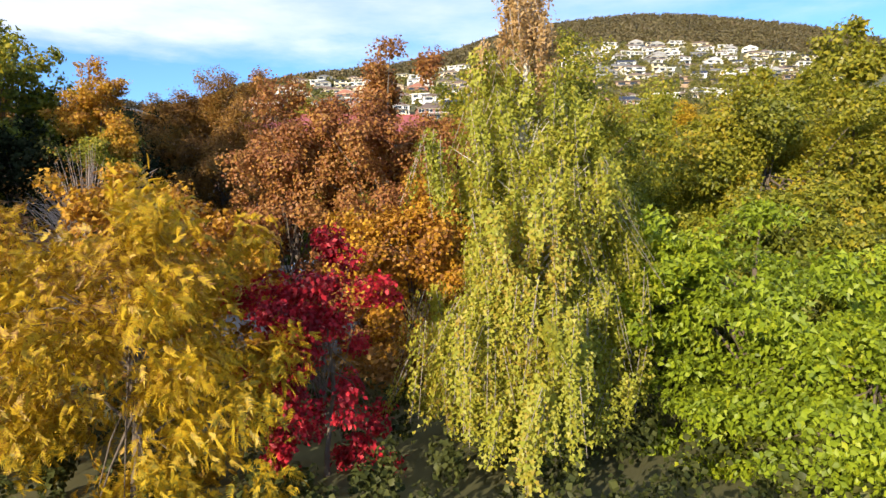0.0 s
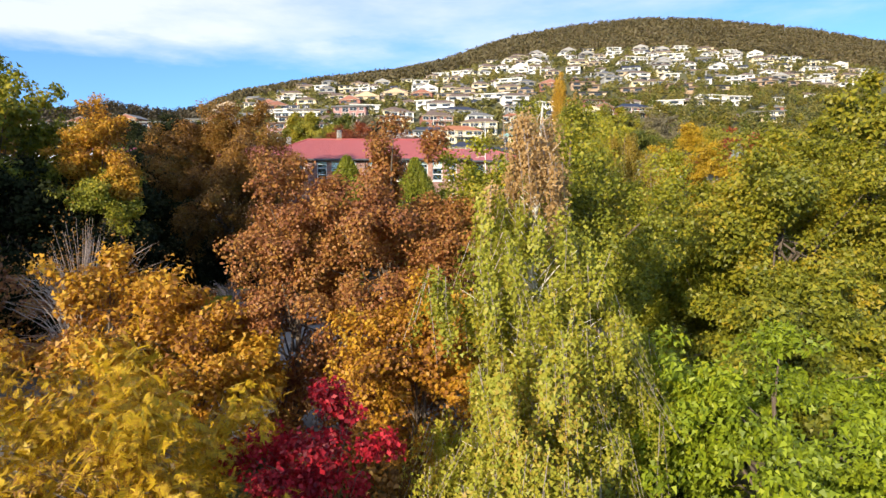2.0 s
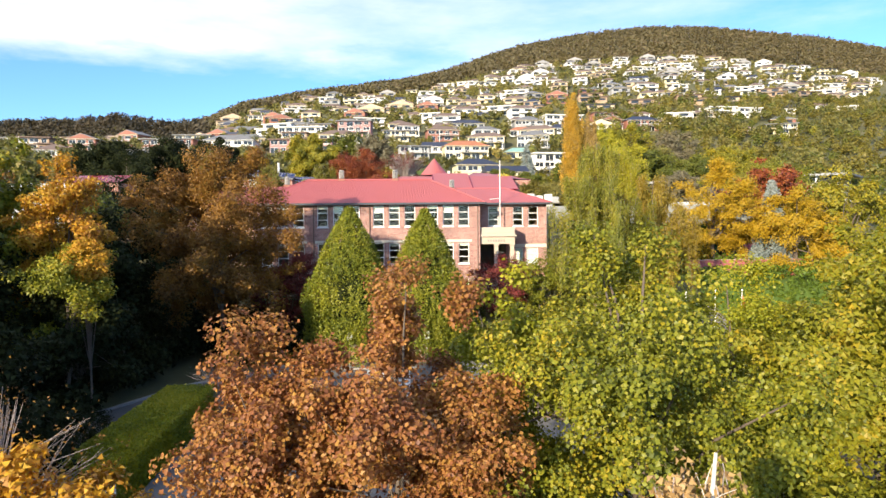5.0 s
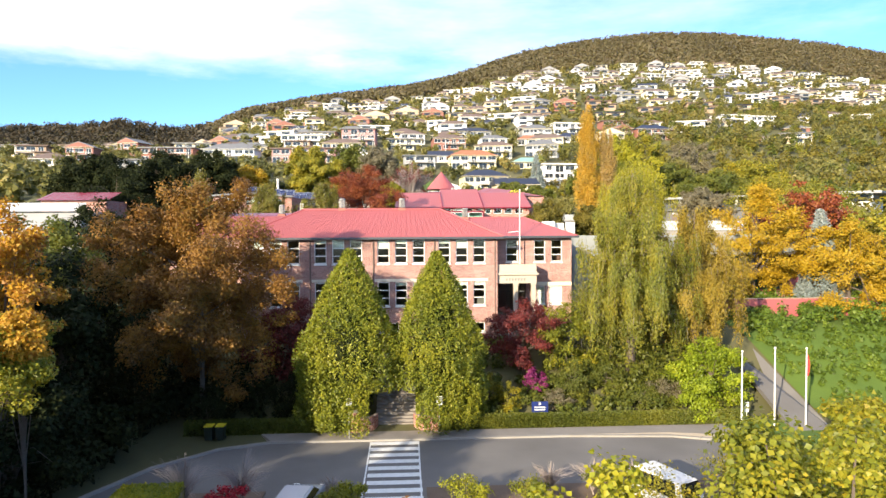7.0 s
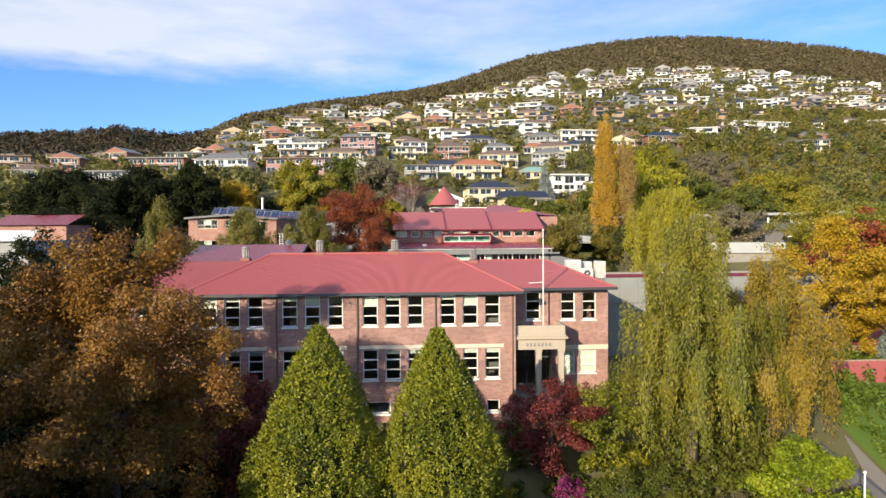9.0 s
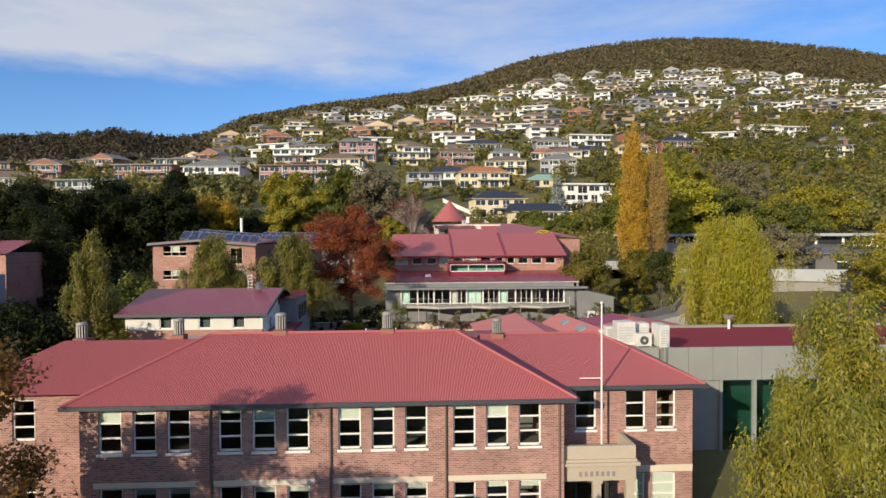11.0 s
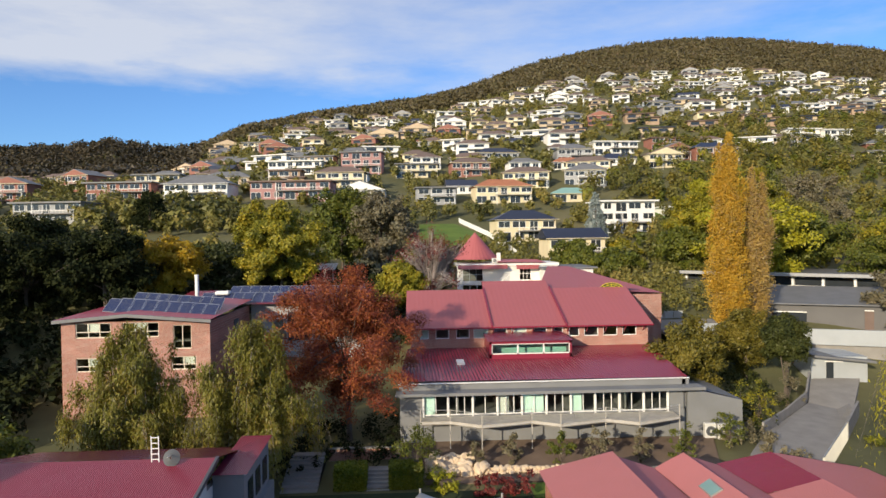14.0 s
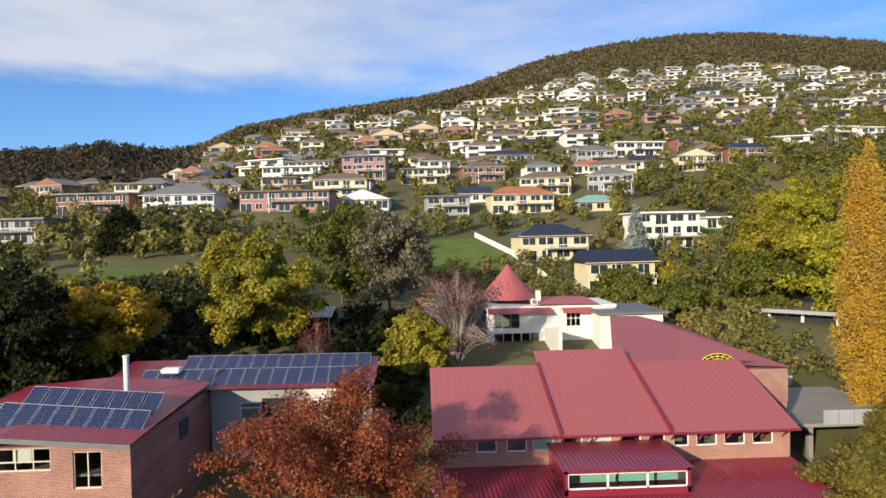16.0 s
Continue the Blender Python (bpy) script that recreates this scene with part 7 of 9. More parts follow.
def shrub(x, y, top, radius, mat, label, seed=1, leaves=1500, leaf=0.10, base=None, name="shrub"):
    return tree(x, y, top, radius, mat, label, seed=seed, leaves=leaves, leaf=leaf, clumps=max(30, leaves // 30), spread=radius * 0.16, base=base, trunk=0.04, low=-0.9, depth=(top - (float(ground(x, y)) if base is None else base)) * 0.55, name=name, category="shrub", lobes=7)


# trees in front, round the car park
tree(-6.7, 10.4, 5.15, 2.45, "l_rowan", "yellow-leaved rowan tree with slender stems", seed=3, leaves=8000, leaf=0.084, clumps=420, spread=0.26, low=-1, depth=2.9, broad=0.17, trunk=0.08, compound=15, droop=0.3)
tree(-10.2, 12.6, 4.7, 2.4, "l_rowan", "yellow and brown rowan tree with thin foliage", seed=4, leaves=4600, leaf=0.084, clumps=260, spread=0.26, low=-1, depth=2.6, broad=0.17, trunk=0.08, compound=13)
tree(-3.75, 11.7, 4.3, 1.45, "l_red", "crimson maple with thin upright stems", seed=5, leaves=9000, leaf=0.115, clumps=130, spread=0.17, low=-1, depth=2.5, broad=0.34, trunk=0.05, droop=0.6, ruffle=0.85, lobes=12)
weeping(0.15, 12.3, 9.6, 2.35, "l_birch", "weeping silver birch turning yellow-green", seed=6, strands=5000, per=34, length=1.5, leaf=0.066, trunk=0.11, top_mat="l_birchtop", crown_low=0.03, broad=0.5)
tree(5.5, 13.6, 4.75, 3.3, "l_maple", "lime-green maple in full leaf", seed=7, leaves=42000, leaf=0.135, clumps=250, spread=0.3, low=-1, depth=2.9, trunk=0.12, droop=0.9, lobes=20, broad=0.32, flat=0.5, ruffle=0.85)
tree(11.6, 14.6, 4.5, 3.6, "l_maple", "lime-green maple beside another maple", seed=8, leaves=36000, leaf=0.14, clumps=230, spread=0.32, low=-1, depth=3.0, trunk=0.12, droop=0.9, lobes=20, broad=0.32, flat=0.5, ruffle=0.85)
tree(10.2, 21.2, 5.3, 4.2, "l_oak", "yellow-green small tree behind the maples", seed=57, leaves=59400, leaf=0.14, clumps=420, spread=0.32, low=-1, depth=3.4, trunk=0.14, droop=0.5, lobes=20, broad=0.46)
tree(3.6, 23.4, 11.1, 4.5, "l_oak", "green oak with yellow flecks", seed=9, leaves=92000, leaf=0.106, broad=0.46, clumps=560, spread=0.34, low=-1, depth=6.2, trunk=0.2, lobes=26)
tree(13.4, 26.8, 10.6, 4.8, "l_oakgold", "yellow-green oak in full leaf", seed=10, leaves=60000, leaf=0.15, broad=0.46, clumps=480, spread=0.38, low=-1, depth=6.2, trunk=0.2, lobes=24)
tree(-2.7, 22.0, 10.3, 2.6, "l_brown", "russet and orange liquidambar tree", seed=11, leaves=84000, leaf=0.105, broad=0.46, clumps=520, spread=0.27, low=-1, depth=5.8, trunk=0.14, lobes=22)
tree(-5.9, 22.4, 9.1, 2.2, "l_brown", "russet liquidambar tree beside a taller one", seed=87, leaves=50000, leaf=0.105, broad=0.46, clumps=340, spread=0.27, low=-1, depth=5.0, trunk=0.12, lobes=20)
tree(-1.9, 17.9, 5.6, 1.9, "l_amber", "amber-leaved small tree below the liquidambar", seed=88, leaves=20250, leaf=0.115, broad=0.46, clumps=200, spread=0.24, low=-1, depth=3.2, trunk=0.07)
tree(0.2, 25.2, 10.0, 1.6, "l_lime", "yellow-green slender tree behind the birch", seed=40, leaves=18000, leaf=0.128, broad=0.46, clumps=240, spread=0.28, low=-1, depth=5.4, trunk=0.1)
tree(-8.3, 20.0, 4.6, 2.2, "l_amber", "orange-brown tree with thinning leaves", seed=12, leaves=15000, leaf=0.14, broad=0.46, clumps=220, spread=0.26, trunk=0.1, low=-1, depth=2.8)
tree(-11.6, 21.8, 6.2, 3.4, "l_amber", "amber tree with thinning leaves", seed=13, leaves=26000, leaf=0.15, broad=0.46, clumps=300, spread=0.3, trunk=0.12, low=-1, depth=3.4)
tree(-21.5, 30.0, 6.0, 4.0, "l_brown", "russet tree with thinning leaves", seed=41, leaves=16000, leaf=0.18, broad=0.46, clumps=300, spread=0.35, trunk=0.12, low=-1, depth=3.6)
tree(19.8, 30.0, 13.6, 4.2, "l_oakgold", "yellow-green spreading tree beside the car park", seed=42, leaves=40000, leaf=0.2, broad=0.46, clumps=420, spread=0.38, trunk=0.2, low=-1, depth=6.0)
tree(17.5, 42.0, 6.2, 4.0, "l_oakgold", "yellow-green spreading tree with orange flecks", seed=43, leaves=32000, leaf=0.2, broad=0.46, clumps=360, spread=0.38, trunk=0.2, low=-1, depth=3.8)
tree(26.0, 36.0, 10.5, 5.5, "l_oak", "green oak beside the car park", seed=44, leaves=16000, leaf=0.3, broad=0.46, clumps=420, spread=0.45, trunk=0.22, low=-1, depth=6)
tree(34.0, 48.0, 13.5, 6.0, "l_oakgold", "yellow-green oak beside the lawn", seed=45, leaves=16000, leaf=0.34, broad=0.46, clumps=400, spread=0.5, trunk=0.25, low=-1, depth=7)
# trees left of the forecourt
tree(-23.6, 48.6, 15.6, 2.5, "l_amber", "orange and green mixed tree", seed=14, leaves=24000, leaf=0.17, clumps=520, spread=0.3, trunk=0.16, low=-1, depth=5.2)
tree(-30.5, 49, 18.6, 4.8, "l_oak", "tall green tree at the lane", seed=15, leaves=16000, leaf=0.28, clumps=420, spread=0.42, trunk=0.22, low=-1, depth=9)
tree(-21.7, 45.0, 10.2, 2.2, "l_oak", "small green tree turning yellow", seed=16, leaves=16000, leaf=0.15, clumps=190, spread=0.36, trunk=0.1, low=-1, depth=2.5)
tree(-20.3, 44.6, 10.5, 0.9, "l_amber", "small orange tree beside a green one", seed=92, leaves=5000, leaf=0.14, clumps=70, spread=0.26, trunk=0.07, low=-1, depth=1.1)
# dark crown added below the green tree, in place of its missing shade
tree(-22.0, 46.4, 8.0, 3.2, "l_dark", "dark evergreen tree with shade put into its colour", seed=93, leaves=14000, leaf=0.2, clumps=260, spread=0.4, trunk=0.12, low=-1, depth=4.0)
tree(-27.5, 46, 11.0, 4.4, "l_dark", "dark evergreen tree with shade put into its colour", seed=17, leaves=15000, leaf=0.26, clumps=400, spread=0.4, trunk=0.18, low=-1, depth=5.2)
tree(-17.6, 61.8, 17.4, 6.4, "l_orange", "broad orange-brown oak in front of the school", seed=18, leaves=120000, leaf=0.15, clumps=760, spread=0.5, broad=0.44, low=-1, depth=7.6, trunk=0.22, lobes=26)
tree(-25.5, 58, 12.4, 5.6, "l_dark", "dark evergreen tree with shade put into its colour", seed=19, leaves=22000, leaf=0.3, clumps=560, spread=0.45, trunk=0.3, low=-1, depth=7.4)
tree(-35, 60, 14.6, 6.5, "l_dark", "dark evergreen tree with shade put into its colour", seed=46, leaves=18000, leaf=0.32, clumps=460, spread=0.5, trunk=0.3, low=-1, depth=8.4)
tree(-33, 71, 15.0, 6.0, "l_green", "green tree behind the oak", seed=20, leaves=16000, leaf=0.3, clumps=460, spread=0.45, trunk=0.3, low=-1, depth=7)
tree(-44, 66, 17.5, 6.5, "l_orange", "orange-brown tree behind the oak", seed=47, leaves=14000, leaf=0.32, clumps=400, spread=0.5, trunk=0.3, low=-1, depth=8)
# out of view: made tall and dense to throw shade on the oak
tree(-35, 38, 17.6, 6.0, "l_dark", "dark evergreen tree with shade put into its colour", seed=48, leaves=28000, leaf=0.4, clumps=400, spread=0.5, trunk=0.3, low=-1, depth=7.4)
# added dark crown stands for the shaded lower half of the orange tree
tree(-18.4, 33.4, 7.2, 2.7, "l_dark", "dark tree added beside the hedge in place of shade", seed=157, leaves=14000, leaf=0.2, clumps=360, spread=0.32, trunk=0.14, low=-1, depth=4.6)
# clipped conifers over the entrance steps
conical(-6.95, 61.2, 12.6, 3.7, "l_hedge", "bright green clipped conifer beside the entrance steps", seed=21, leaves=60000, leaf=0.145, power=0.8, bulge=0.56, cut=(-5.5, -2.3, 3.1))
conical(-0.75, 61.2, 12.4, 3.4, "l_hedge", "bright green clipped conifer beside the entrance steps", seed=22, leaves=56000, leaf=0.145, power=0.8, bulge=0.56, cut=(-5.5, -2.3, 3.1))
weeping(15.6, 67.4, 19.2, 5.2, "l_willow", "tall weeping tree with yellow-green strands", bark="bark", seed=23, strands=2300, per=58, length=4.2, leaf=0.19, broad=0.22, trunk=0.3, crown_low=0.18)
weeping(21.8, 69.4, 15.8, 5.0, "l_tan", "weeping tree with strands turning tan", bark="bark", seed=24, strands=1900, per=46, length=3.2, leaf=0.18, broad=0.26, trunk=0.25, crown_low=0.15)
tree(19.7, 61.8, 5.7, 2.7, "l_maple", "bright yellow-green bushy tree", seed=25, leaves=24000, leaf=0.16, clumps=340, spread=0.3, trunk=0.12, low=-1, depth=3.2)
tree(34.5, 83, 18.4, 5.2, "l_gold", "golden-leaved tree behind the lawn", seed=26, leaves=36000, leaf=0.18, clumps=480, spread=0.4, trunk=0.25, low=-1, depth=6.2)
conical(40.0, 80, 15.7, 2.6, "l_blue", "blue-grey conifer behind the lawn", seed=27, leaves=16000, leaf=0.22)
tree(41.8, 78, 14.6, 4.8, "l_gold", "golden-orange tree behind the lawn", seed=28, leaves=32000, leaf=0.18, clumps=440, spread=0.4, trunk=0.22, low=-1, depth=5.2)
tree(49, 80, 17.0, 5.6, "l_yellowgreen", "yellow-green tree behind the lawn", seed=29, leaves=14000, leaf=0.28, clumps=400, spread=0.4, trunk=0.22, low=-1, depth=6)
tree(47, 95, 19.6, 5.4, "l_rust", "rusty red tree behind the lawn", seed=30, leaves=11000, leaf=0.3, clumps=320, spread=0.4, trunk=0.22, low=-1, depth=6)
# garden before the school
tree(6.6, 67.2, 8.2, 2.8, "l_maroon", "maroon-leaved small tree before the porch", seed=31, leaves=18000, leaf=0.13, clumps=320, spread=0.25, trunk=0.1, low=-1, depth=2.8)
tree(10.2, 67.6, 7.8, 2.5, "l_oak", "bronze and green small tree", seed=32, leaves=9000, leaf=0.16, clumps=260, spread=0.25, trunk=0.1, low=-1, depth=2.8)
tree(-12.2, 67, 8.6, 3.6, "l_maroon", "dark maroon tree in shade", seed=33, leaves=18000, leaf=0.16, clumps=320, spread=0.3, trunk=0.12, low=-1, depth=3.4)
weeping(-28.4, 97.2, 22.0, 3.1, "l_birchdark", "tall weeping birch with olive and tan strands", seed=51, strands=2000, per=28, length=3.8, leaf=0.24, broad=0.2, trunk=0.2, crown_low=0.15)
tree(9.0, 28.8, 9.8, 3.9, "l_lime", "yellow-green oak between the car park rows", seed=52, leaves=78000, leaf=0.106, broad=0.42, clumps=400, spread=0.36, low=-1, depth=5.2, trunk=0.2, lobes=24)
tree(6.0, 10.4, 3.3, 2.6, "l_maple", "lime-green maple with low spreading boughs", seed=53, leaves=26000, leaf=0.13, clumps=190, spread=0.28, flat=0.5, ruffle=0.85, low=-1, depth=2.4, trunk=0.1, droop=0.5, lobes=20, broad=0.32)
tree(68, 207, 40.5, 5.8, "l_yellowgreen", "yellow-green tree beside the poplar slope", seed=54, leaves=16000, leaf=0.4, clumps=460, spread=0.5, low=-1, depth=8, trunk=0.25)
tree(56.5, 199, 40.0, 5.6, "l_willowgold", "yellow-green tree below the white house", seed=55, leaves=16000, leaf=0.4, clumps=460, spread=0.5, low=-1, depth=8, trunk=0.25)
tree(-42, 152, 29.8, 5.0, "l_dark", "dark spreading cedar beside the solar block", seed=56, leaves=22000, leaf=0.4, clumps=520, spread=0.5, low=-1, depth=8, trunk=0.3)
# school grounds behind
weeping(-24.0, 117.5, 21.2, 5.0, "l_birchdark", "weeping birch with olive strands", seed=34, strands=1900, per=28, length=3.6, leaf=0.26, broad=0.2, trunk=0.2, bark="bark", crown_low=0.2)
weeping(-15.6, 117.5, 21.6, 4.9, "l_birchdark", "weeping birch with olive strands", seed=35, strands=1700, per=28, length=3.6, leaf=0.26, broad=0.2, trunk=0.2, bark="bark", crown_low=0.2)
tree(-9.6, 125.0, 24.5, 6.2, "l_rust", "rust-red broad tree beside the deck", seed=36, leaves=90000, leaf=0.14, clumps=560, spread=0.5, low=-0.95, depth=6.4, trunk=0.25, lobes=24)
conical(35.2, 150.5, 39.6, 3.4, "l_poplar", "golden columnar poplar behind the school", seed=37, leaves=58000, leaf=0.22, col=True)
conical(39.5, 152, 36.2, 2.7, "l_poplar2", "pale fading columnar poplar beside a golden one", seed=49, leaves=34000, leaf=0.22, col=True)
conical(62, 204, 41.5, 4.6, "l_willow", "fading yellow-green columnar poplar beyond the drive", seed=38, leaves=20000, leaf=0.45, col=True)
weeping(29.9, 106.5, 22.6, 7.2, "l_willowgold", "broad weeping willow with yellow-green strands", bark="bark", seed=39, strands=2700, per=52, length=9.0, leaf=0.30, broad=0.14, trunk=0.4, crown_low=0.5)
# unseen tall trees added beyond the lane, to throw shade over the forecourt
for k, (x, y, top) in enumerate(((-43, 27, 20.5), (-49, 35, 21), (-53, 14, 23.5), (-33, 10, 17), (-56, 44, 19), (-46, 10, 18), (-62, 58, 20))):
    tree(x, y, top, 6.5, "l_dark", "unseen dark evergreen tree added beyond the lane for shade", seed=300 + k, leaves=12000, leaf=0.9, clumps=500, spread=0.7, trunk=0.3, low=-1, depth=top * 0.5)
# leaf colour holds their shade; the last is raised to shade the annex wall
for k, (x, y, top, r, m) in enumerate(((-34, 96, 14.0, 3.6, "l_dark"), (-36, 90, 15, 4.6, "l_dark"), (-42, 100, 18, 5.5, "l_dark"), (-29.5, 88, 16.5, 3.8, "l_dark"))):
    tree(x, y, top, r, m, "dark tree beside the annex, shade put into its colour", seed=320 + k, leaves=12000, leaf=0.28, clumps=380, spread=0.4, trunk=0.2, low=-1, depth=(top - 7) * 0.55)

for k, (x, y, top, r, m, lab) in enumerate((
        (-54, 156, 30.5, 7.5, "l_dark", "dark spreading cedar tree above the annex"), (-64, 152, 29.0, 7.5, "l_dark", "dark spreading cedar tree above the annex"), (-56, 138, 25.5, 6.5, "l_dark", "dark spreading cedar tree above the annex"), (-30, 108, 17.0, 3.4, "l_green", "olive-leaved tree behind the annex"),
        (-23.5, 166, 32.4, 6.4, "l_yellowgreen", "large yellow-green tree above the solar block"), (-10.3, 191, 35.4, 6.0, "l_olive", "grey-green olive-leaved tree on the slope"), (-37.5, 160, 27.6, 4.2, "l_gold", "amber and green tree"), (-43, 163, 28.0, 4.0, "l_yellowgreen", "yellow tree above the solar block"),
        (-18, 196, 37.0, 6.0, "l_green", "green tree on the slope"), (21.9, 131.4, 18.9, 2.9, "l_olivegreen", "bronze-green small tree beside the drive"), (34.9, 137.2, 18.3, 1.8, "l_deepgreen", "dark upright evergreen tree beside the drive"), (33.6, 143, 18.2, 2.5, "l_olivegreen", "olive-green tree under the poplar"),
        (52, 176, 33.0, 7.5, "l_willowgold", "yellow-green tree on the slope"), (62, 182, 31.0, 7.5, "l_green", "green tree on the slope"), (44, 186, 28.0, 4.5, "l_green", "green tree on the slope"), (31, 186, 24.5, 4.5, "l_green", "green tree on the slope"), (26, 192, 26.0, 3.8, "l_green", "green tree on the slope"),
        (-5.8, 161, 24.0, 3.2, "l_yellowgreen", "bright yellow-green small garden tree"), (40, 208, 26.0, 3.0, "l_yellowgreen", "yellow-green tree on the slope"), (54, 205, 34, 7, "l_garden", "green tree on the slope"), (72, 205, 36, 8, "l_garden", "green tree on the slope"), (86, 215, 40, 8, "l_olive", "grey-green tree on the slope"),
        (-2, 176, 25.5, 3.6, "l_green", "green tree on the slope"), (14, 190, 22.5, 2.5, "l_yellowgreen", "yellow-green tree on the slope"), (19, 182, 21.2, 2.4, "l_yellowgreen", "yellow-green tree on the slope"), (-60, 170, 30, 6, "l_dark", "dark evergreen tree on the slope"), (-66, 150, 29, 7, "l_dark", "dark evergreen tree on the slope"),
        (60, 150, 22.0, 5, "l_olive", "grey-green tree on the slope"), (70, 165, 27, 7, "l_green", "green tree on the slope"), (84, 180, 31, 8, "l_yellowgreen", "yellow-green tree on the slope"), (58, 118, 22, 7, "l_yellowgreen", "yellow-green tree on the slope"), (52, 100, 20, 6, "l_willow", "yellow-green tree on the slope"))):
    tree(x, y, top, r, m, lab, seed=50 + k, leaves=(64000 if "large" in lab else 24000) if y < 170 else 15000, leaf=(0.24 if y < 150 else 0.34) if y < 170 else 0.44, clumps=420, spread=0.3 + r * 0.05, broad=0.46, trunk=0.22, low=-1, lobes=20)
# bare purple-brown tree and a bare pink shrub
for x, y, top, r, n in ((-1.8, 160.5, 28.6, 4.8, 900), (-16.5, 160, 23.6, 1.8, 260), (-13.4, 24.0, 7.3, 3.2, 330)):
    rng = np.random.default_rng(int(y * 10))
    t = thing("tree", (x, y, float(ground(x, y))), "almost leafless tree with purple-brown twigs", "tree")
    H = top - float(ground(x, y))
    tips, _ = blob_points(rng, n, (r, r, H * 0.42), 0.3, low=-0.7)
    tips[:, 2] += H * 0.58
    v, f = tubes(limbs_to(rng, (0, 0, 0), (0, 0, H * 0.6), tips, 0.2 if n > 500 else 0.075), 3)
    raw("trunk", v, f, M["twig"], t)
    new("crown", leaf_mesh("crown", np.repeat(tips, 4, 0) + rng.normal(size=(len(tips) * 4, 3)) * 0.4, rng.normal(size=(len(tips) * 4, 3)), np.full(len(tips) * 4, 0.2 if y > 100 else 0.08), M["l_maroon" if y > 100 else "l_orange"], 0.4, 0.3, rng)).parent = t
# bare grey-brown shrubs along the forecourt beds
for k, (x, y, top, r) in enumerate(((-14.2, 47.4, 3.0, 2.0), (-11.4, 47.8, 2.8, 1.8), (-6.9, 48.5, 1.3, 0.8), (4.6, 48.2, 1.8, 1.3), (6.9, 48.0, 2.0, 1.4), (9.0, 48.0, 1.9, 1.3), (14.4, 48.2, 1.8, 1.1))):
    rng = np.random.default_rng(700 + k)
    t = thing("shrub", (x, y, 0.1), "bare grey-brown twiggy shrub in the planted bed", "shrub", "bare forecourt shrubs")
    tips, _ = blob_points(rng, 190, (r, r, top * 0.5), 0.3, low=-0.3)
    tips[:, 2] += top * 0.5
    v, f = tubes(limbs_to(rng, (0, 0, 0), (0, 0, top * 0.5), tips, 0.05), 3)
    raw("branch_mass", v, f, M["twig"], t)
conical(39.8, 228, 37.2, 3.2, "l_blue", "blue spruce beside a white house", seed=90, leaves=5000, leaf=0.45)
conical(-70, 236, 39.6, 4.8, "l_dark", "dense dark green conifer", seed=91, leaves=6000, leaf=0.5, power=0.45)
shrub(-3.9, 117.2, 13.4, 1.5, "l_green", "rounded dark green shrub under the deck", seed=92, leaves=4000, leaf=0.12)
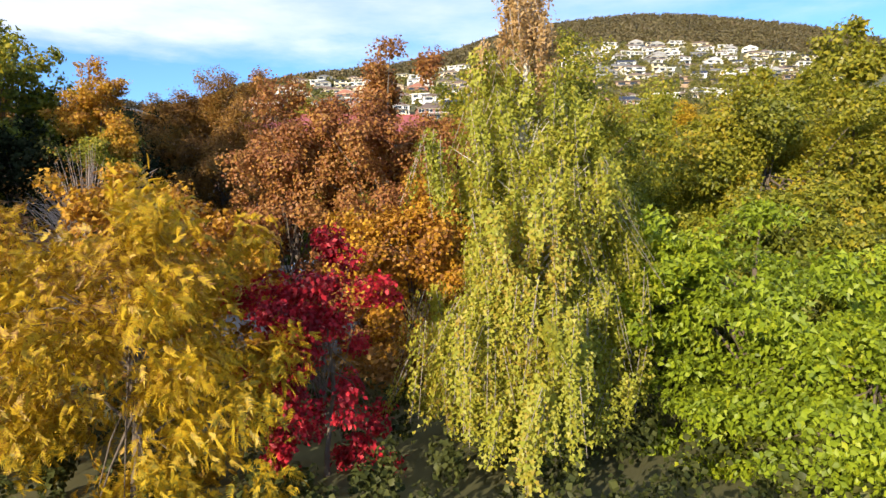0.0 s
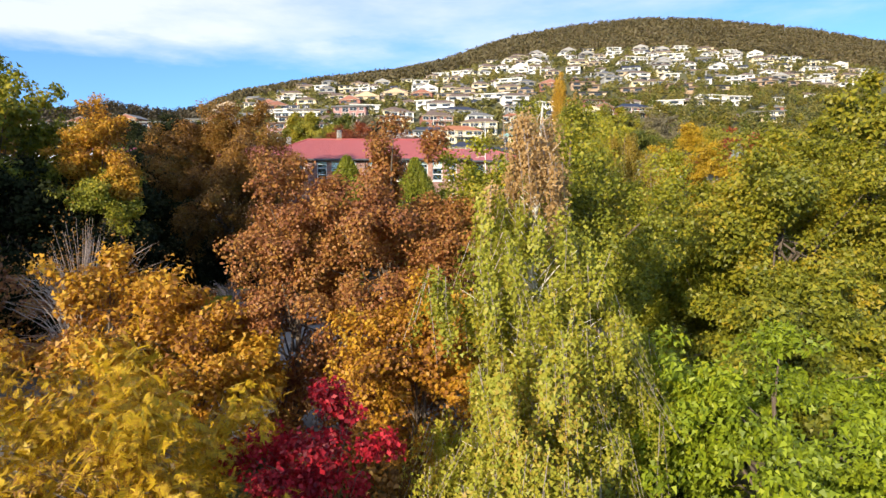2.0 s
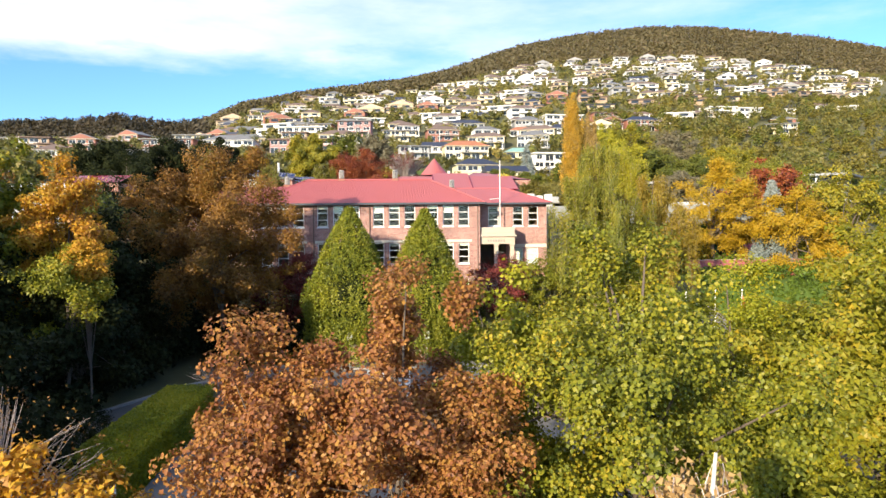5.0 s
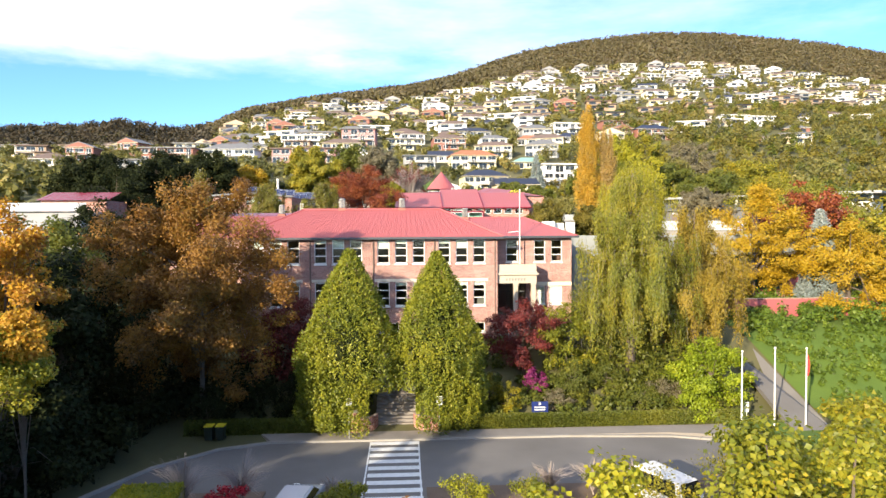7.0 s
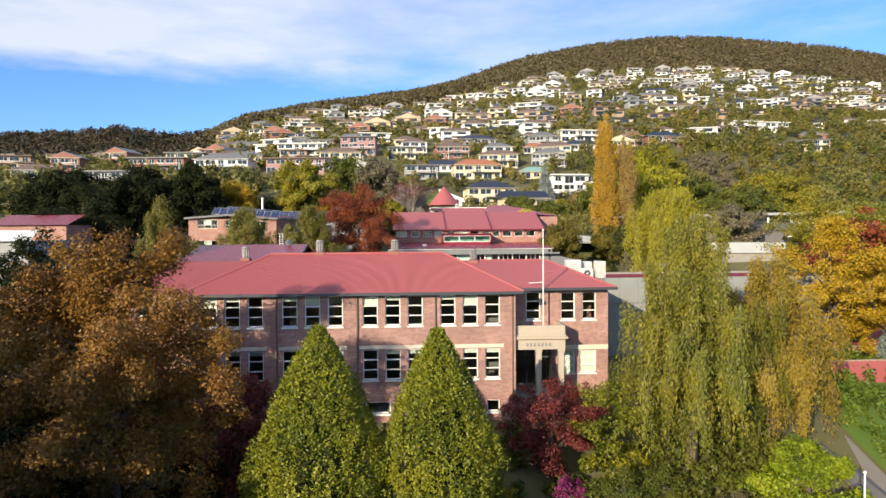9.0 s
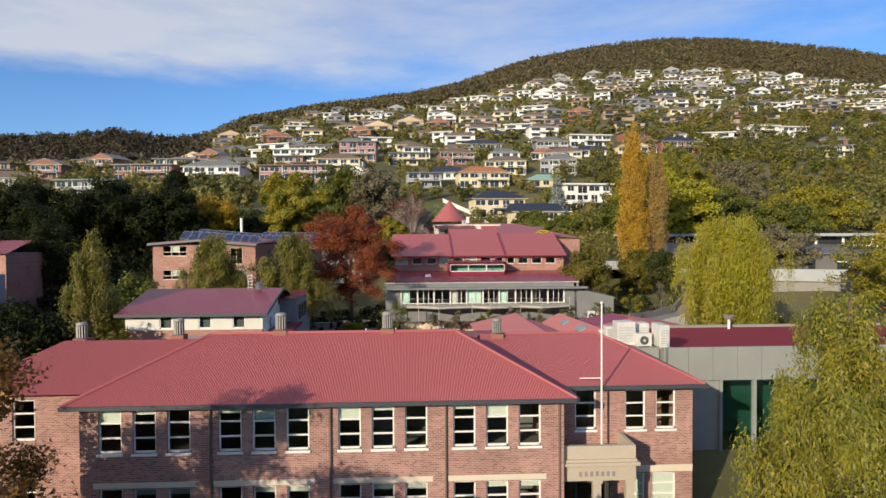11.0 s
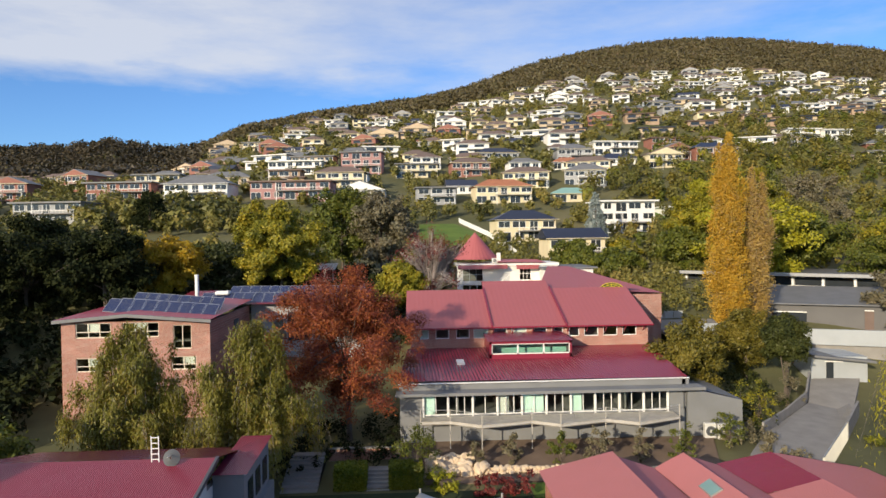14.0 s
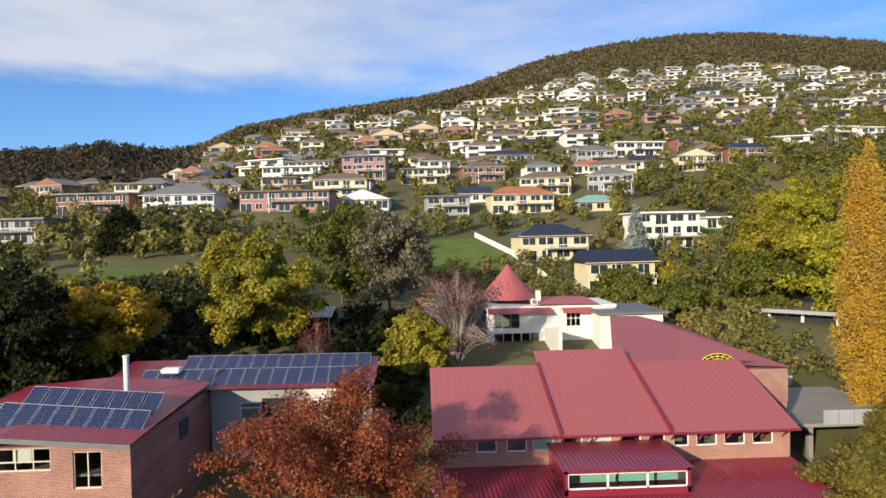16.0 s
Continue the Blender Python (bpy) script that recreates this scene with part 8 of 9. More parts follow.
for k, (x, y, top, r, m, lab) in enumerate((
        (12.6, 64.4, 3.6, 1.3, "l_green", "rounded green shrub in the planted bed"), (10.1, 63.8, 3.9, 1.5, "l_green", "rounded green shrub in the planted bed"), (7.0, 64.6, 3.2, 0.8, "l_pink", "magenta flowering shrub in the planted bed"), (3.2, 62.6, 3.3, 0.9, "l_yellowgreen", "upright yellow-green shrub beside the path"),
        (4.6, 62.4, 2.7, 0.8, "l_yellowgreen", "yellow-green shrub in the planted bed"), (14.8, 62.6, 2.2, 1.1, "l_green", "low green shrub in the planted bed"), (8.4, 62.6, 2.0, 1.0, "l_olive", "greyish low shrub in the planted bed"), (16.5, 62.8, 2.6, 1.4, "l_olive", "greyish shrub in the planted bed"),
        (-11.5, 63.0, 3.6, 1.3, "l_dark", "dark green shrub in the planted bed"), (-14, 63, 3.0, 1.3, "l_dark", "dark green shrub in the planted bed"), (-9.6, 61.6, 2.4, 1.0, "l_olive", "grey-green shrub in the planted bed"), (-17, 60.5, 2.6, 1.2, "l_dark", "dark shrub in the planted bed"),
        (9.8, 72.0, 6.6, 1.6, "l_green", "green shrub by the porch"), (-5.9, 46.9, 1.5, 0.9, "l_lime", "rounded yellow-green shrub in the planted bed"), (-11.8, 45.8, 1.8, 1.1, "l_red", "twiggy red shrub in the planted bed"), 
        (0.0, 46.6, 1.7, 1.2, "l_lime", "bronze-green shrub in the planted bed"), (-6.6, 46.2, 1.3, 1.0, "l_oak", "bronze-green shrub in the planted bed"), (3.2, 45.5, 2.0, 1.3, "l_oak", "bronze-green shrub in the planted bed"), (7.5, 47.5, 1.8, 1.2, "l_green", "green shrub beside the wall"), 
        (14.5, 46, 3.2, 2.2, "l_yellowgreen", "yellow-green shrub in the planted bed"), (8.0, 42, 3.6, 2.2, "l_yellowgreen", "yellow-green shrub in the planted bed"), (-19, 41, 2.0, 1.3, "l_dark", "dark low shrub in the planted bed"), (21.5, 121.8, 12.4, 1.1, "l_green", "green shrub beside the wall"), (-25.5, 45.0, 2.2, 1.6, "l_dark", "dark shrub in the planted bed"),
        (0.6, 119.2, 11.6, 0.6, "l_olive", "thin young shrub in the planted bed"), (3.6, 119.8, 11.9, 0.8, "l_olive", "thin young shrub in the planted bed"), (7.2, 119.6, 12.0, 0.9, "l_green", "thin young shrub in the planted bed"), (10.0, 119.4, 12.3, 0.9, "l_olive", "thin young shrub in the planted bed"), (13.4, 119.8, 12.0, 0.8, "l_olive", "thin young shrub in the planted bed"), (16.6, 119.6, 12.2, 0.9, "l_green", "thin young shrub in the planted bed"),
        (27.4, 128.5, 13.6, 1.4, "l_yellowgreen", "yellow-green shrub beside the drive"), (33.6, 134.6, 13.8, 1.3, "l_olive", "grey-green shrub in the planted bed"), (24.9, 127, 13.8, 1.6, "l_yellowgreen", "yellow-green shrub in the planted bed"), (-2.2, 115.9, 10.4, 1.0, "l_lime", "rounded yellow-green shrub beside the courtyard"), (1.2, 114.8, 10.6, 1.0, "l_maroon", "brown-red low shrub beside the courtyard"), (3.2, 115.0, 10.7, 1.1, "l_maroon", "brown-red low shrub beside the courtyard"))):
    shrub(x, y, top, r, m, lab, seed=120 + k, leaves=3600 if y < 75 else 1100, leaf=0.10 if y < 75 else 0.16)
# clipped hedges
def hedge(x0, x1, y0, y1, h, mat, label, leaf=0.11, seed=1, dens=550):
    rng = np.random.default_rng(seed)
    t = thing("hedge", ((x0 + x1) / 2, (y0 + y1) / 2, float(ground((x0 + x1) / 2, (y0 + y1) / 2))), label, "hedge")
    w, d = x1 - x0, y1 - y0
    part("core", boxes((-w / 2 + 0.08, w / 2 - 0.08, -d / 2 + 0.08, d / 2 - 0.08, -0.2, h - 0.08)), M[mat], t)
    n = int((w * d + 2 * (w + d) * h) * dens)
    f = rng.uniform(-0.5, 0.5, (n, 3)) * (w, d, h) + (0, 0, h / 2)
    face = rng.choice(3, n, p=np.array((w * d, d * h * 2, w * h * 2)) / (w * d + d * h * 2 + w * h * 2))
    f[face == 0, 2] = h
    f[face == 1, 0] = np.sign(f[face == 1, 0]) * w / 2
    f[face == 2, 1] = np.sign(f[face == 2, 1]) * d / 2
    ax = rng.normal(size=(n, 3)) + f * np.array((2 / w, 2 / d, 0)) + (0, 0, 0.6)
    new("leaves", leaf_mesh("leaves", f - 0.02 + rng.normal(size=(n, 3)) * 0.02, ax, leaf * rng.uniform(0.7, 1.3, n), M[mat], 0.45, 0.3, rng)).parent = t
    return t


hedge(-18.2, -6.9, 59.7, 60.5, 0.85, "l_green", "low clipped hedge along the footpath", seed=1)
hedge(-0.8, 21.5, 59.7, 60.5, 0.85, "l_green", "low clipped hedge along the footpath", seed=2)
hedge(-9.6, -6.4, 59.9, 62.6, 4.6, "l_hedge", "tall clipped conifer hedge beside the steps", 0.17, 3, 480)
hedge(-1.4, 2.2, 59.9, 62.6, 4.6, "l_hedge", "tall clipped conifer hedge beside the steps", 0.17, 4, 480)
hedge(-16.8, -14.0, 33, 46.8, 1.75, "l_lime", "clipped yellow-green hedge beside the car park lane", 0.12, 5, 300)
hedge(-9.7, -7.6, 116.0, 117.8, 1.5, "l_hedge", "square clipped hedge beside the courtyard steps", 0.15, 8, 260)
hedge(-5.8, -3.6, 116.0, 117.8, 1.5, "l_hedge", "square clipped hedge beside the courtyard steps", 0.15, 9, 260)
hedge(-24, -8, 155.6, 156.8, 1.2, "l_green", "clipped hedge behind the solar block", 0.2, 7, 90)

# ---- bush and gardens over the hill ----
def woods(name, pts, mat, label, leaf, per, tall, seed):
    """Many small crowns in one mesh: an uneven cluster of leaf sprays for each tree."""
    rng = np.random.default_rng(seed)
    n = len(pts)
    z = ground(pts[:, 0], pts[:, 1])
    h = tall * rng.uniform(0.5, 1.25, n)
    r = h * rng.uniform(0.3, 0.5, n)
    k = np.repeat(np.arange(n), per)
    d = rng.normal(size=(n * per, 3))
    d /= np.linalg.norm(d, axis=1, keepdims=True)
    d *= rng.uniform(0.35, 1.0, (n * per, 1))
    at = np.stack([pts[k, 0] + d[:, 0] * r[k], pts[k, 1] + d[:, 1] * r[k], z[k] + h[k] * 0.58 + d[:, 2] * h[k] * 0.42], 1)
    ax = d + rng.normal(size=(n * per, 3)) * 0.8
    me = leaf_mesh(name, at, ax, leaf * rng.uniform(0.6, 1.4, n * per), M[mat], 0.5, 0.35, rng, d + rng.normal(size=(n * per, 3)) * 0.35 + np.array((0, 0, 0.25)))
    return tagged(new(name, me), label, "woods", kind="stuff")


rg = np.random.default_rng(5)
nF = 12000
c_u = rg.uniform(-0.85, 0.85, nF)
far_d = np.interp(c_u, (-0.7, -0.36, -0.3, -0.12, 0.1, 0.4, 0.7), (680, 680, 620, 640, 860, 1000, 1000))
lim = np.interp(c_u, (-0.8, -0.36, -0.3, -0.2, 0.0, 0.1, 0.7), (345, 350, 480, 540, 565, 612, 618))
c_d = lim + (far_d + 12 - lim) * rg.uniform(0, 1, nF) ** 0.8
pts = np.stack([-2 + c_u * c_d, 50 + c_d], 1)
woods("forest_trees", pts[c_u > -0.31], "l_bush", "grey-green eucalypt forest over the hilltop", 1.9, 36, 9.0, 6)
# left hill: its shade comes from this darker leaf colour
woods("forest_trees", pts[c_u <= -0.31], "l_hillshade", "wooded hill beyond the houses, shade put into its colour", 1.9, 36, 9.0, 12)
g_d = rg.uniform(150, 625, 6200) 
g_u = rg.uniform(-0.75, 0.85, 6200)
pts = np.stack([-2 + g_u * g_d, 50 + g_d], 1)
pts = pts[(rg.random(6200) < np.interp(g_d, (185, 260, 620), (0.55, 0.5, 0.9)))]
bad = np.zeros(len(pts), bool)
for ob in [o for o in scene.objects if o.name.split(".")[0] == "house"]:
    hx, hy = ob.matrix_world.translation.x, ob.matrix_world.translation.y
    bad |= (abs(pts[:, 0] - hx) < 8.5) & (pts[:, 1] > hy - 5) & (pts[:, 1] < hy + 11)
for x0, x1, y0, y1 in ((-78, -29, 203, 229), (-6, 26, 160, 226), (-4, 16, 224, 258), (50, 74, 240, 274)):
    bad |= (pts[:, 0] > x0) & (pts[:, 0] < x1) & (pts[:, 1] > y0) & (pts[:, 1] < y1)
pts = pts[~bad]
close = pts[:, 1] < 330
woods("garden_trees", pts[close], "l_garden", "garden trees and shrubs between the hillside houses", 0.72, 130, 5.0, 8)
woods("garden_trees", pts[~close], "l_garden", "distant garden trees between the hillside houses", 1.2, 60, 5.4, 9)
pts = np.stack([rg.uniform(50, 420, 2600), rg.uniform(95, 480, 2600)], 1)
r_d = pts[:, 1] - 50
r_u = (pts[:, 0] + 2) / r_d
pts = pts[(r_d < np.interp(r_u, (0.2, 0.32, 0.5, 0.8, 2.0), (235, 300, 385, 400, 430))) & (r_u < 2.2) & ((pts[:, 0] > 62) | (pts[:, 1] > 190)) & ~((pts[:, 0] < 92) & (pts[:, 1] > 140) & (pts[:, 1] < 182)) & ~((pts[:, 0] < 78) & (pts[:, 1] > 236) & (pts[:, 1] < 280))]
pick = rg.integers(0, 4, len(pts))
for k, (m, lab, tall) in enumerate((("l_garden", "dense green trees on the slope", 8.0), ("l_olivegreen", "olive-green trees on the slope", 8.5), ("l_green", "mid-green trees on the slope", 7.0), ("l_willow", "yellowing trees on the slope", 6.0))):
    sel = pts[pick == k][: (520, 420, 420, 170)[k]]
    woods("slope_trees", sel, m, lab, 0.8, 170, tall, 30 + k)
pts = np.stack([rg.uniform(-260, -48, 900), rg.uniform(80, 262, 900)], 1)
pts = pts[(pts[:, 0] < -2 - 0.12 * pts[:, 1]) & ~((pts[:, 0] > -86) & (pts[:, 1] > 176) & (pts[:, 1] < 230)) & ~((pts[:, 0] > -68) & (pts[:, 1] > 106) & (pts[:, 1] < 136))][:520]
woods("slope_trees", pts, "l_garden", "dark trees and shrubs on the slope", 1.1, 120, 6.0, 10)

# low planting under the trees
def thicket(name, x0, x1, y0, y1, count, mat, label, tall, leaf, seed, holes=()):
    rng = np.random.default_rng(seed)
    p = np.stack([rng.uniform(x0, x1, count), rng.uniform(y0, y1, count)], 1)
    for a, b, c, d in holes:
        p = p[~((p[:, 0] > a) & (p[:, 0] < b) & (p[:, 1] > c) & (p[:, 1] < d))]
    return woods(name, p, mat, label, leaf * 1.15, 64, tall, seed)


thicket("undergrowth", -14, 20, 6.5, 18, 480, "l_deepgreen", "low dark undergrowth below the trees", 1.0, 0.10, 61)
# near-black undergrowth: deep shade sits in its leaf colour
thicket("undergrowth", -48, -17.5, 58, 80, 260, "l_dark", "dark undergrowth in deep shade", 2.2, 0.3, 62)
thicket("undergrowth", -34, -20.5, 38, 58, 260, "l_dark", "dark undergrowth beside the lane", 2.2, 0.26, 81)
# added thicket hides the trunk, standing for the darkness under the oak
thicket("undergrowth", -27, -13.5, 60.8, 63.5, 90, "l_dark", "dark shrubs added in place of shade below the brown oak", 3.0, 0.2, 82)
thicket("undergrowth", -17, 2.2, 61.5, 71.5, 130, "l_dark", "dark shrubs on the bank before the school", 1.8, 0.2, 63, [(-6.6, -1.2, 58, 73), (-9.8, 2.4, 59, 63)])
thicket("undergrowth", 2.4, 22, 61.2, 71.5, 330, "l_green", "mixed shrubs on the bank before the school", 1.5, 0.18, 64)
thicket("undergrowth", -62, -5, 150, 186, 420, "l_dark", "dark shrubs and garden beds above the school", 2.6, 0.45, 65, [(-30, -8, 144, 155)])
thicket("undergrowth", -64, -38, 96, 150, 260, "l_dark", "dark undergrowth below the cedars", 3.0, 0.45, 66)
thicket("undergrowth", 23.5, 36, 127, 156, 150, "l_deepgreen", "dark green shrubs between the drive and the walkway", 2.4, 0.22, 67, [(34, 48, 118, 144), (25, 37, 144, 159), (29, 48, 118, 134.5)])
thicket("undergrowth", 27, 44, 158, 180, 150, "l_garden", "yellow-green shrubs before the grey block", 2.6, 0.3, 77, [(39.5, 90, 100, 185)])
thicket("undergrowth", 34, 44, 104, 124, 120, "l_green", "green shrubs below the willow", 1.4, 0.22, 78)
thicket("undergrowth", -38, -14, 108, 120, 120, "l_dark", "dark shrubs round the birches", 2.2, 0.3, 68)
thicket("undergrowth", -2, 48, 180, 236, 420, "l_garden", "shrubs between the upper gardens", 2.6, 0.42, 70, [(-5, 4, 190, 210), (14, 34, 232, 250), (22, 38, 202, 220)])
thicket("undergrowth", 28.6, 52, 72, 84, 260, "l_juniper", "thick green shrubs on the bank behind the flagpoles", 2.4, 0.2, 71)
thicket("undergrowth", 28.6, 54, 61, 74, 640, "l_juniper", "low spreading junipers over the bank", 0.9, 0.16, 72)
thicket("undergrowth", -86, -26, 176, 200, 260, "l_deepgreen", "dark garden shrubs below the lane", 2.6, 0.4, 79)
thicket("undergrowth", -14, -5.5, 118.5, 128, 60, "l_dark", "dark shrubs under the rust-red tree", 1.6, 0.16, 73)
thicket("undergrowth", 21, 25.5, 117, 132, 50, "l_olive", "dry shrubs on the bank beside the drive", 1.2, 0.16, 74)
thicket("undergrowth", -8.5, -1, 15.5, 20, 70, "l_orange", "fallen-leaf coloured shrubs below the liquidambar", 1.3, 0.11, 75)
thicket("undergrowth", 4, 19, 17.5, 27, 110, "l_green", "green shrubs below the oaks", 1.9, 0.13, 76)
tree(50, 195, 35.0, 5.2, "l_yellowgreen", "yellow-green tree below the white house", seed=58, leaves=14000, leaf=0.4, clumps=420, spread=0.5, low=-1, depth=7, trunk=0.25)


# ---- small things ----
# entrance steps between curved brick piers
steps = thing("entrance_steps", (0, 0, 0), "brick and concrete steps under a clipped green arch", "steps")
for k in range(22):
    y0 = 60.6 + k * 0.33
    part("step", boxes((-5.2, -2.3, y0, 72.6, -0.2 + k * 0.165, 0.10 + k * 0.165), bevel=0.012), M["path"], steps)
for x, sg in ((-6.55, 1), (-0.95, -1)):
    pr = thing("gate_pier", (x, 59.75, 0.1), "brick gate pier with a pale cap", "gate pier", "entrance piers")
    part("shaft", boxes((-0.26, 0.26, -0.26, 0.26, -0.2, 1.35)), M["brick2"], pr)
    part("cap", boxes((-0.32, 0.32, -0.32, 0.32, 1.35, 1.5), bevel=0.03), M["cream"], pr)
    cw = thing("curved_wall", (x + sg * 0.26, 59.75, 0.1), "low curved brick wall beside the steps", "wall", "entrance walls")
    verts, faces = [], []
    for k in range(9):
        a = math.pi / 2 * k / 8
        px_, py_ = sg * 1.15 * math.sin(a), 1.1 * (1 - math.cos(a))
        d = Vector((sg * math.cos(a), math.sin(a)))
        nx, ny = -d.y * 0.13, d.x * 0.13
        verts += [(px_ - nx, py_ - ny, -0.2), (px_ + nx, py_ + ny, -0.2), (px_ + nx, py_ + ny, 0.95), (px_ - nx, py_ - ny, 0.95)]
    for k in range(8):
        o = 4 * k
        faces += [(o, o + 4, o + 7, o + 3), (o + 1, o + 2, o + 6, o + 5), (o + 3, o + 7, o + 6, o + 2)]
    faces += [(0, 3, 2, 1), (32, 33, 34, 35)]
    raw("bricks", verts, faces, M["brick2"], cw)
# crossing signs
for x in (-6.85, -0.75):
    c = thing("crossing_sign", (x, 58.25, 0.1), "white crossing sign on a slim pole", "road sign", "crossing signs")
    v, f = tubes([[((0, 0, -0.2), 0.035), ((0, 0, 2.3), 0.035)]], 8)
    raw("pole", v, f, M["steel"], c)
    part("plate", boxes((-0.2, 0.2, -0.04, 0.0, 2.15, 2.75), bevel=0.01), M["white"], c)
# flagpoles with furled flags
for x, y, flag in ((20.0, 57.6, ""), (22.9, 58.6, ""), (25.0, 58.3, "flagred")):
    p = pole("flagpole", x, y, 0.1, 5.6, 0.06, M["white"], "white flagpole with a furled flag" if flag else "bare white flagpole beside the drive", "flagpole", "forecourt flagpoles")
    if not flag:
        continue
    rng = np.random.default_rng(int(x * 10))
    verts, faces = [], []
    for k in range(9):
        z = 5.2 - k * 0.19
        w = 0.16 * math.sin(math.pi * (k + 0.6) / 9.6)
        verts += [(0.06 - 0.02, -0.02, z), (0.07 + w * 0.6, -w * 0.8, z - 0.03), (0.05 + w, 0.02 + w * 0.2, z), (0.06, 0.05 + w * 0.3, z)]
    for k in range(8):
        o = 4 * k
        faces += [(o + j, o + 4 + j, o + 4 + (j + 1) % 4, o + (j + 1) % 4) for j in range(4)]
    raw("flag", verts, faces, M[flag], p, "furled hanging flag")
# name board
nb = thing("name_board", (6.7, 61.0, 0.1), "dark blue name board with white bars", "sign")
part("board", boxes((-0.55, 0.55, -0.03, 0.03, 0.7, 1.5), bevel=0.01), M["signblue"], nb)
for a in (-0.6, 0.55):
    part("post", boxes((a, a + 0.05, -0.03, 0.03, -0.3, 1.5)), M["signblue"], nb)
part("plain_bar", boxes((-0.08, 0.08, -0.04, -0.03, 1.25, 1.42)), M["white"], nb)
for k in range(2):
    part("plain_bar", boxes((-0.4, 0.4, -0.04, -0.03, 1.05 - k * 0.18, 1.13 - k * 0.18)), M["white"], nb)
sp = thing("small_sign", (21.3, 59.4, 0.1), "small white sign on a post", "sign")
part("post", boxes((-0.03, 0.03, -0.03, 0.03, -0.2, 1.3)), M["white"], sp)
part("plate", boxes((-0.14, 0.14, -0.05, -0.03, 0.9, 1.6)), M["white"], sp)
# wheelie bins with yellow lids
for k in range(2):
    bn = thing("wheelie_bin", (-16.3 + k * 0.75, 58.9, float(ground(-16, 58.9))), "dark wheelie bin with a yellow lid", "wheelie bin", "kerbside bins")
    bm = bmesh.new()
    vs = box(bm, -0.24, 0.24, -0.28, 0.28, 0.06, 0.95)
    for q in vs[4:]:
        q.co.x *= 1.2
        q.co.y *= 1.2
    part("body", bm, M["binbody"], bn)
    part("lid", boxes((-0.31, 0.31, -0.38, 0.36, 0.95, 1.04), bevel=0.03), M["yellowlid"], bn)
    bm = bmesh.new()
    bmesh.ops.create_cone(bm, cap_ends=True, segments=14, radius1=0.1, radius2=0.1, depth=0.56, matrix=pose(0, 0.24, 0.1, 0, 90))
    part("wheel", bm, M["rubber"], bn)


# parked cars
def vehicle(x, y, rz, paint, label, van=False):
    c = thing("car", (x, y, 0.0), label, "car", "parked cars", rz)
    L, W = (2.3, 0.92) if van else (2.15, 0.88)
    prof = [(-L, 0.35), (-L, 0.85), (-L + 0.12, 1.0), (-L + 0.35, 1.75), (L - 1.5, 1.85), (L - 0.75, 1.15), (L - 0.05, 0.95), (L, 0.4)] if van else [(-L, 0.35), (-L, 0.85), (-L + 0.25, 0.98), (-L + 0.85, 1.42), (0.35, 1.45), (1.05, 0.98), (L - 0.1, 0.82), (L, 0.4)]
    bm = bmesh.new()
    lo = [bm.verts.new((px_, -W * (1.0 if pz < 1.05 else 0.8), pz)) for px_, pz in prof]
    hi = [bm.verts.new((px_, W * (1.0 if pz < 1.05 else 0.8), pz)) for px_, pz in prof]
    bm.faces.new(lo)
    bm.faces.new(hi[::-1])
    for i in range(len(prof)):
        k = (i + 1) % len(prof)
        bm.faces.new((lo[k], lo[i], hi[i], hi[k]))
    bmesh.ops.recalc_face_normals(bm, faces=bm.faces[:])
    bmesh.ops.bevel(bm, geom=bm.edges[:], offset=0.06, segments=2, affect="EDGES")
    part("body", bm, M[paint], c)
    top = 1.85 if van else 1.45
    ws = [(L - 1.45, top - 0.06), (L - 0.78, 1.2)] if van else [(0.42, top - 0.05), (1.0, 1.04)]
    bm = bmesh.new()
    slab(bm, [(ws[1][0] + 0.03, -W * 0.78, ws[1][1] + 0.03), (ws[1][0] + 0.03, W * 0.78, ws[1][1] + 0.03), (ws[0][0] + 0.05, W * 0.7, ws[0][1]), (ws[0][0] + 0.05, -W * 0.7, ws[0][1])], 0.02)
    part("windscreen", bm, M["carglass"], c)
    bm = bmesh.new()
    rw = [(-L + 0.1, 1.08), (-L + 0.3, top - 0.12)] if van else [(-L + 0.32, 1.02), (-L + 0.8, top - 0.05)]
    slab(bm, [(rw[1][0] - 0.05, -W * 0.7, rw[1][1]), (rw[1][0] - 0.05, W * 0.7, rw[1][1]), (rw[0][0] - 0.05, W * 0.78, rw[0][1]), (rw[0][0] - 0.05, -W * 0.78, rw[0][1])], 0.02)
    part("rear_window", bm, M["carglass"], c)
    for sg in (-1, 1):
        a = W * 0.9
        bm = bmesh.new()
        x0, x1 = (-L + 0.5, L - 1.5) if van else (-L + 1.0, 0.4)
        pts = [(x0 - 0.2, sg * (W * 0.99), 1.06), (x1 + 0.45, sg * (W * 0.99), 1.06), (x1, sg * (W * 0.82), top - 0.1), (x0, sg * (W * 0.82), top - 0.1)]
        vs = [bm.verts.new((p[0], p[1] + sg * 0.02, p[2])) for p in pts]
        bm.faces.new(vs if sg < 0 else vs[::-1])
        part("side_window", bm, M["carglass"], c)
        for wx in (-L + 0.8, L - 0.85):
            bm = bmesh.new()
            bmesh.ops.create_cone(bm, cap_ends=True, segments=18, radius1=0.33, radius2=0.33, depth=0.22, matrix=pose(wx, sg * (W - 0.1), 0.33, 90))
            wh_ = part("wheel", bm, M["rubber"], c)
            bm = bmesh.new()
            bmesh.ops.create_cone(bm, cap_ends=True, segments=14, radius1=0.2, radius2=0.2, depth=0.03, matrix=pose(wx, sg * (W + 0.015), 0.33, 90))
            part("rim", bm, M["alu"], wh_)
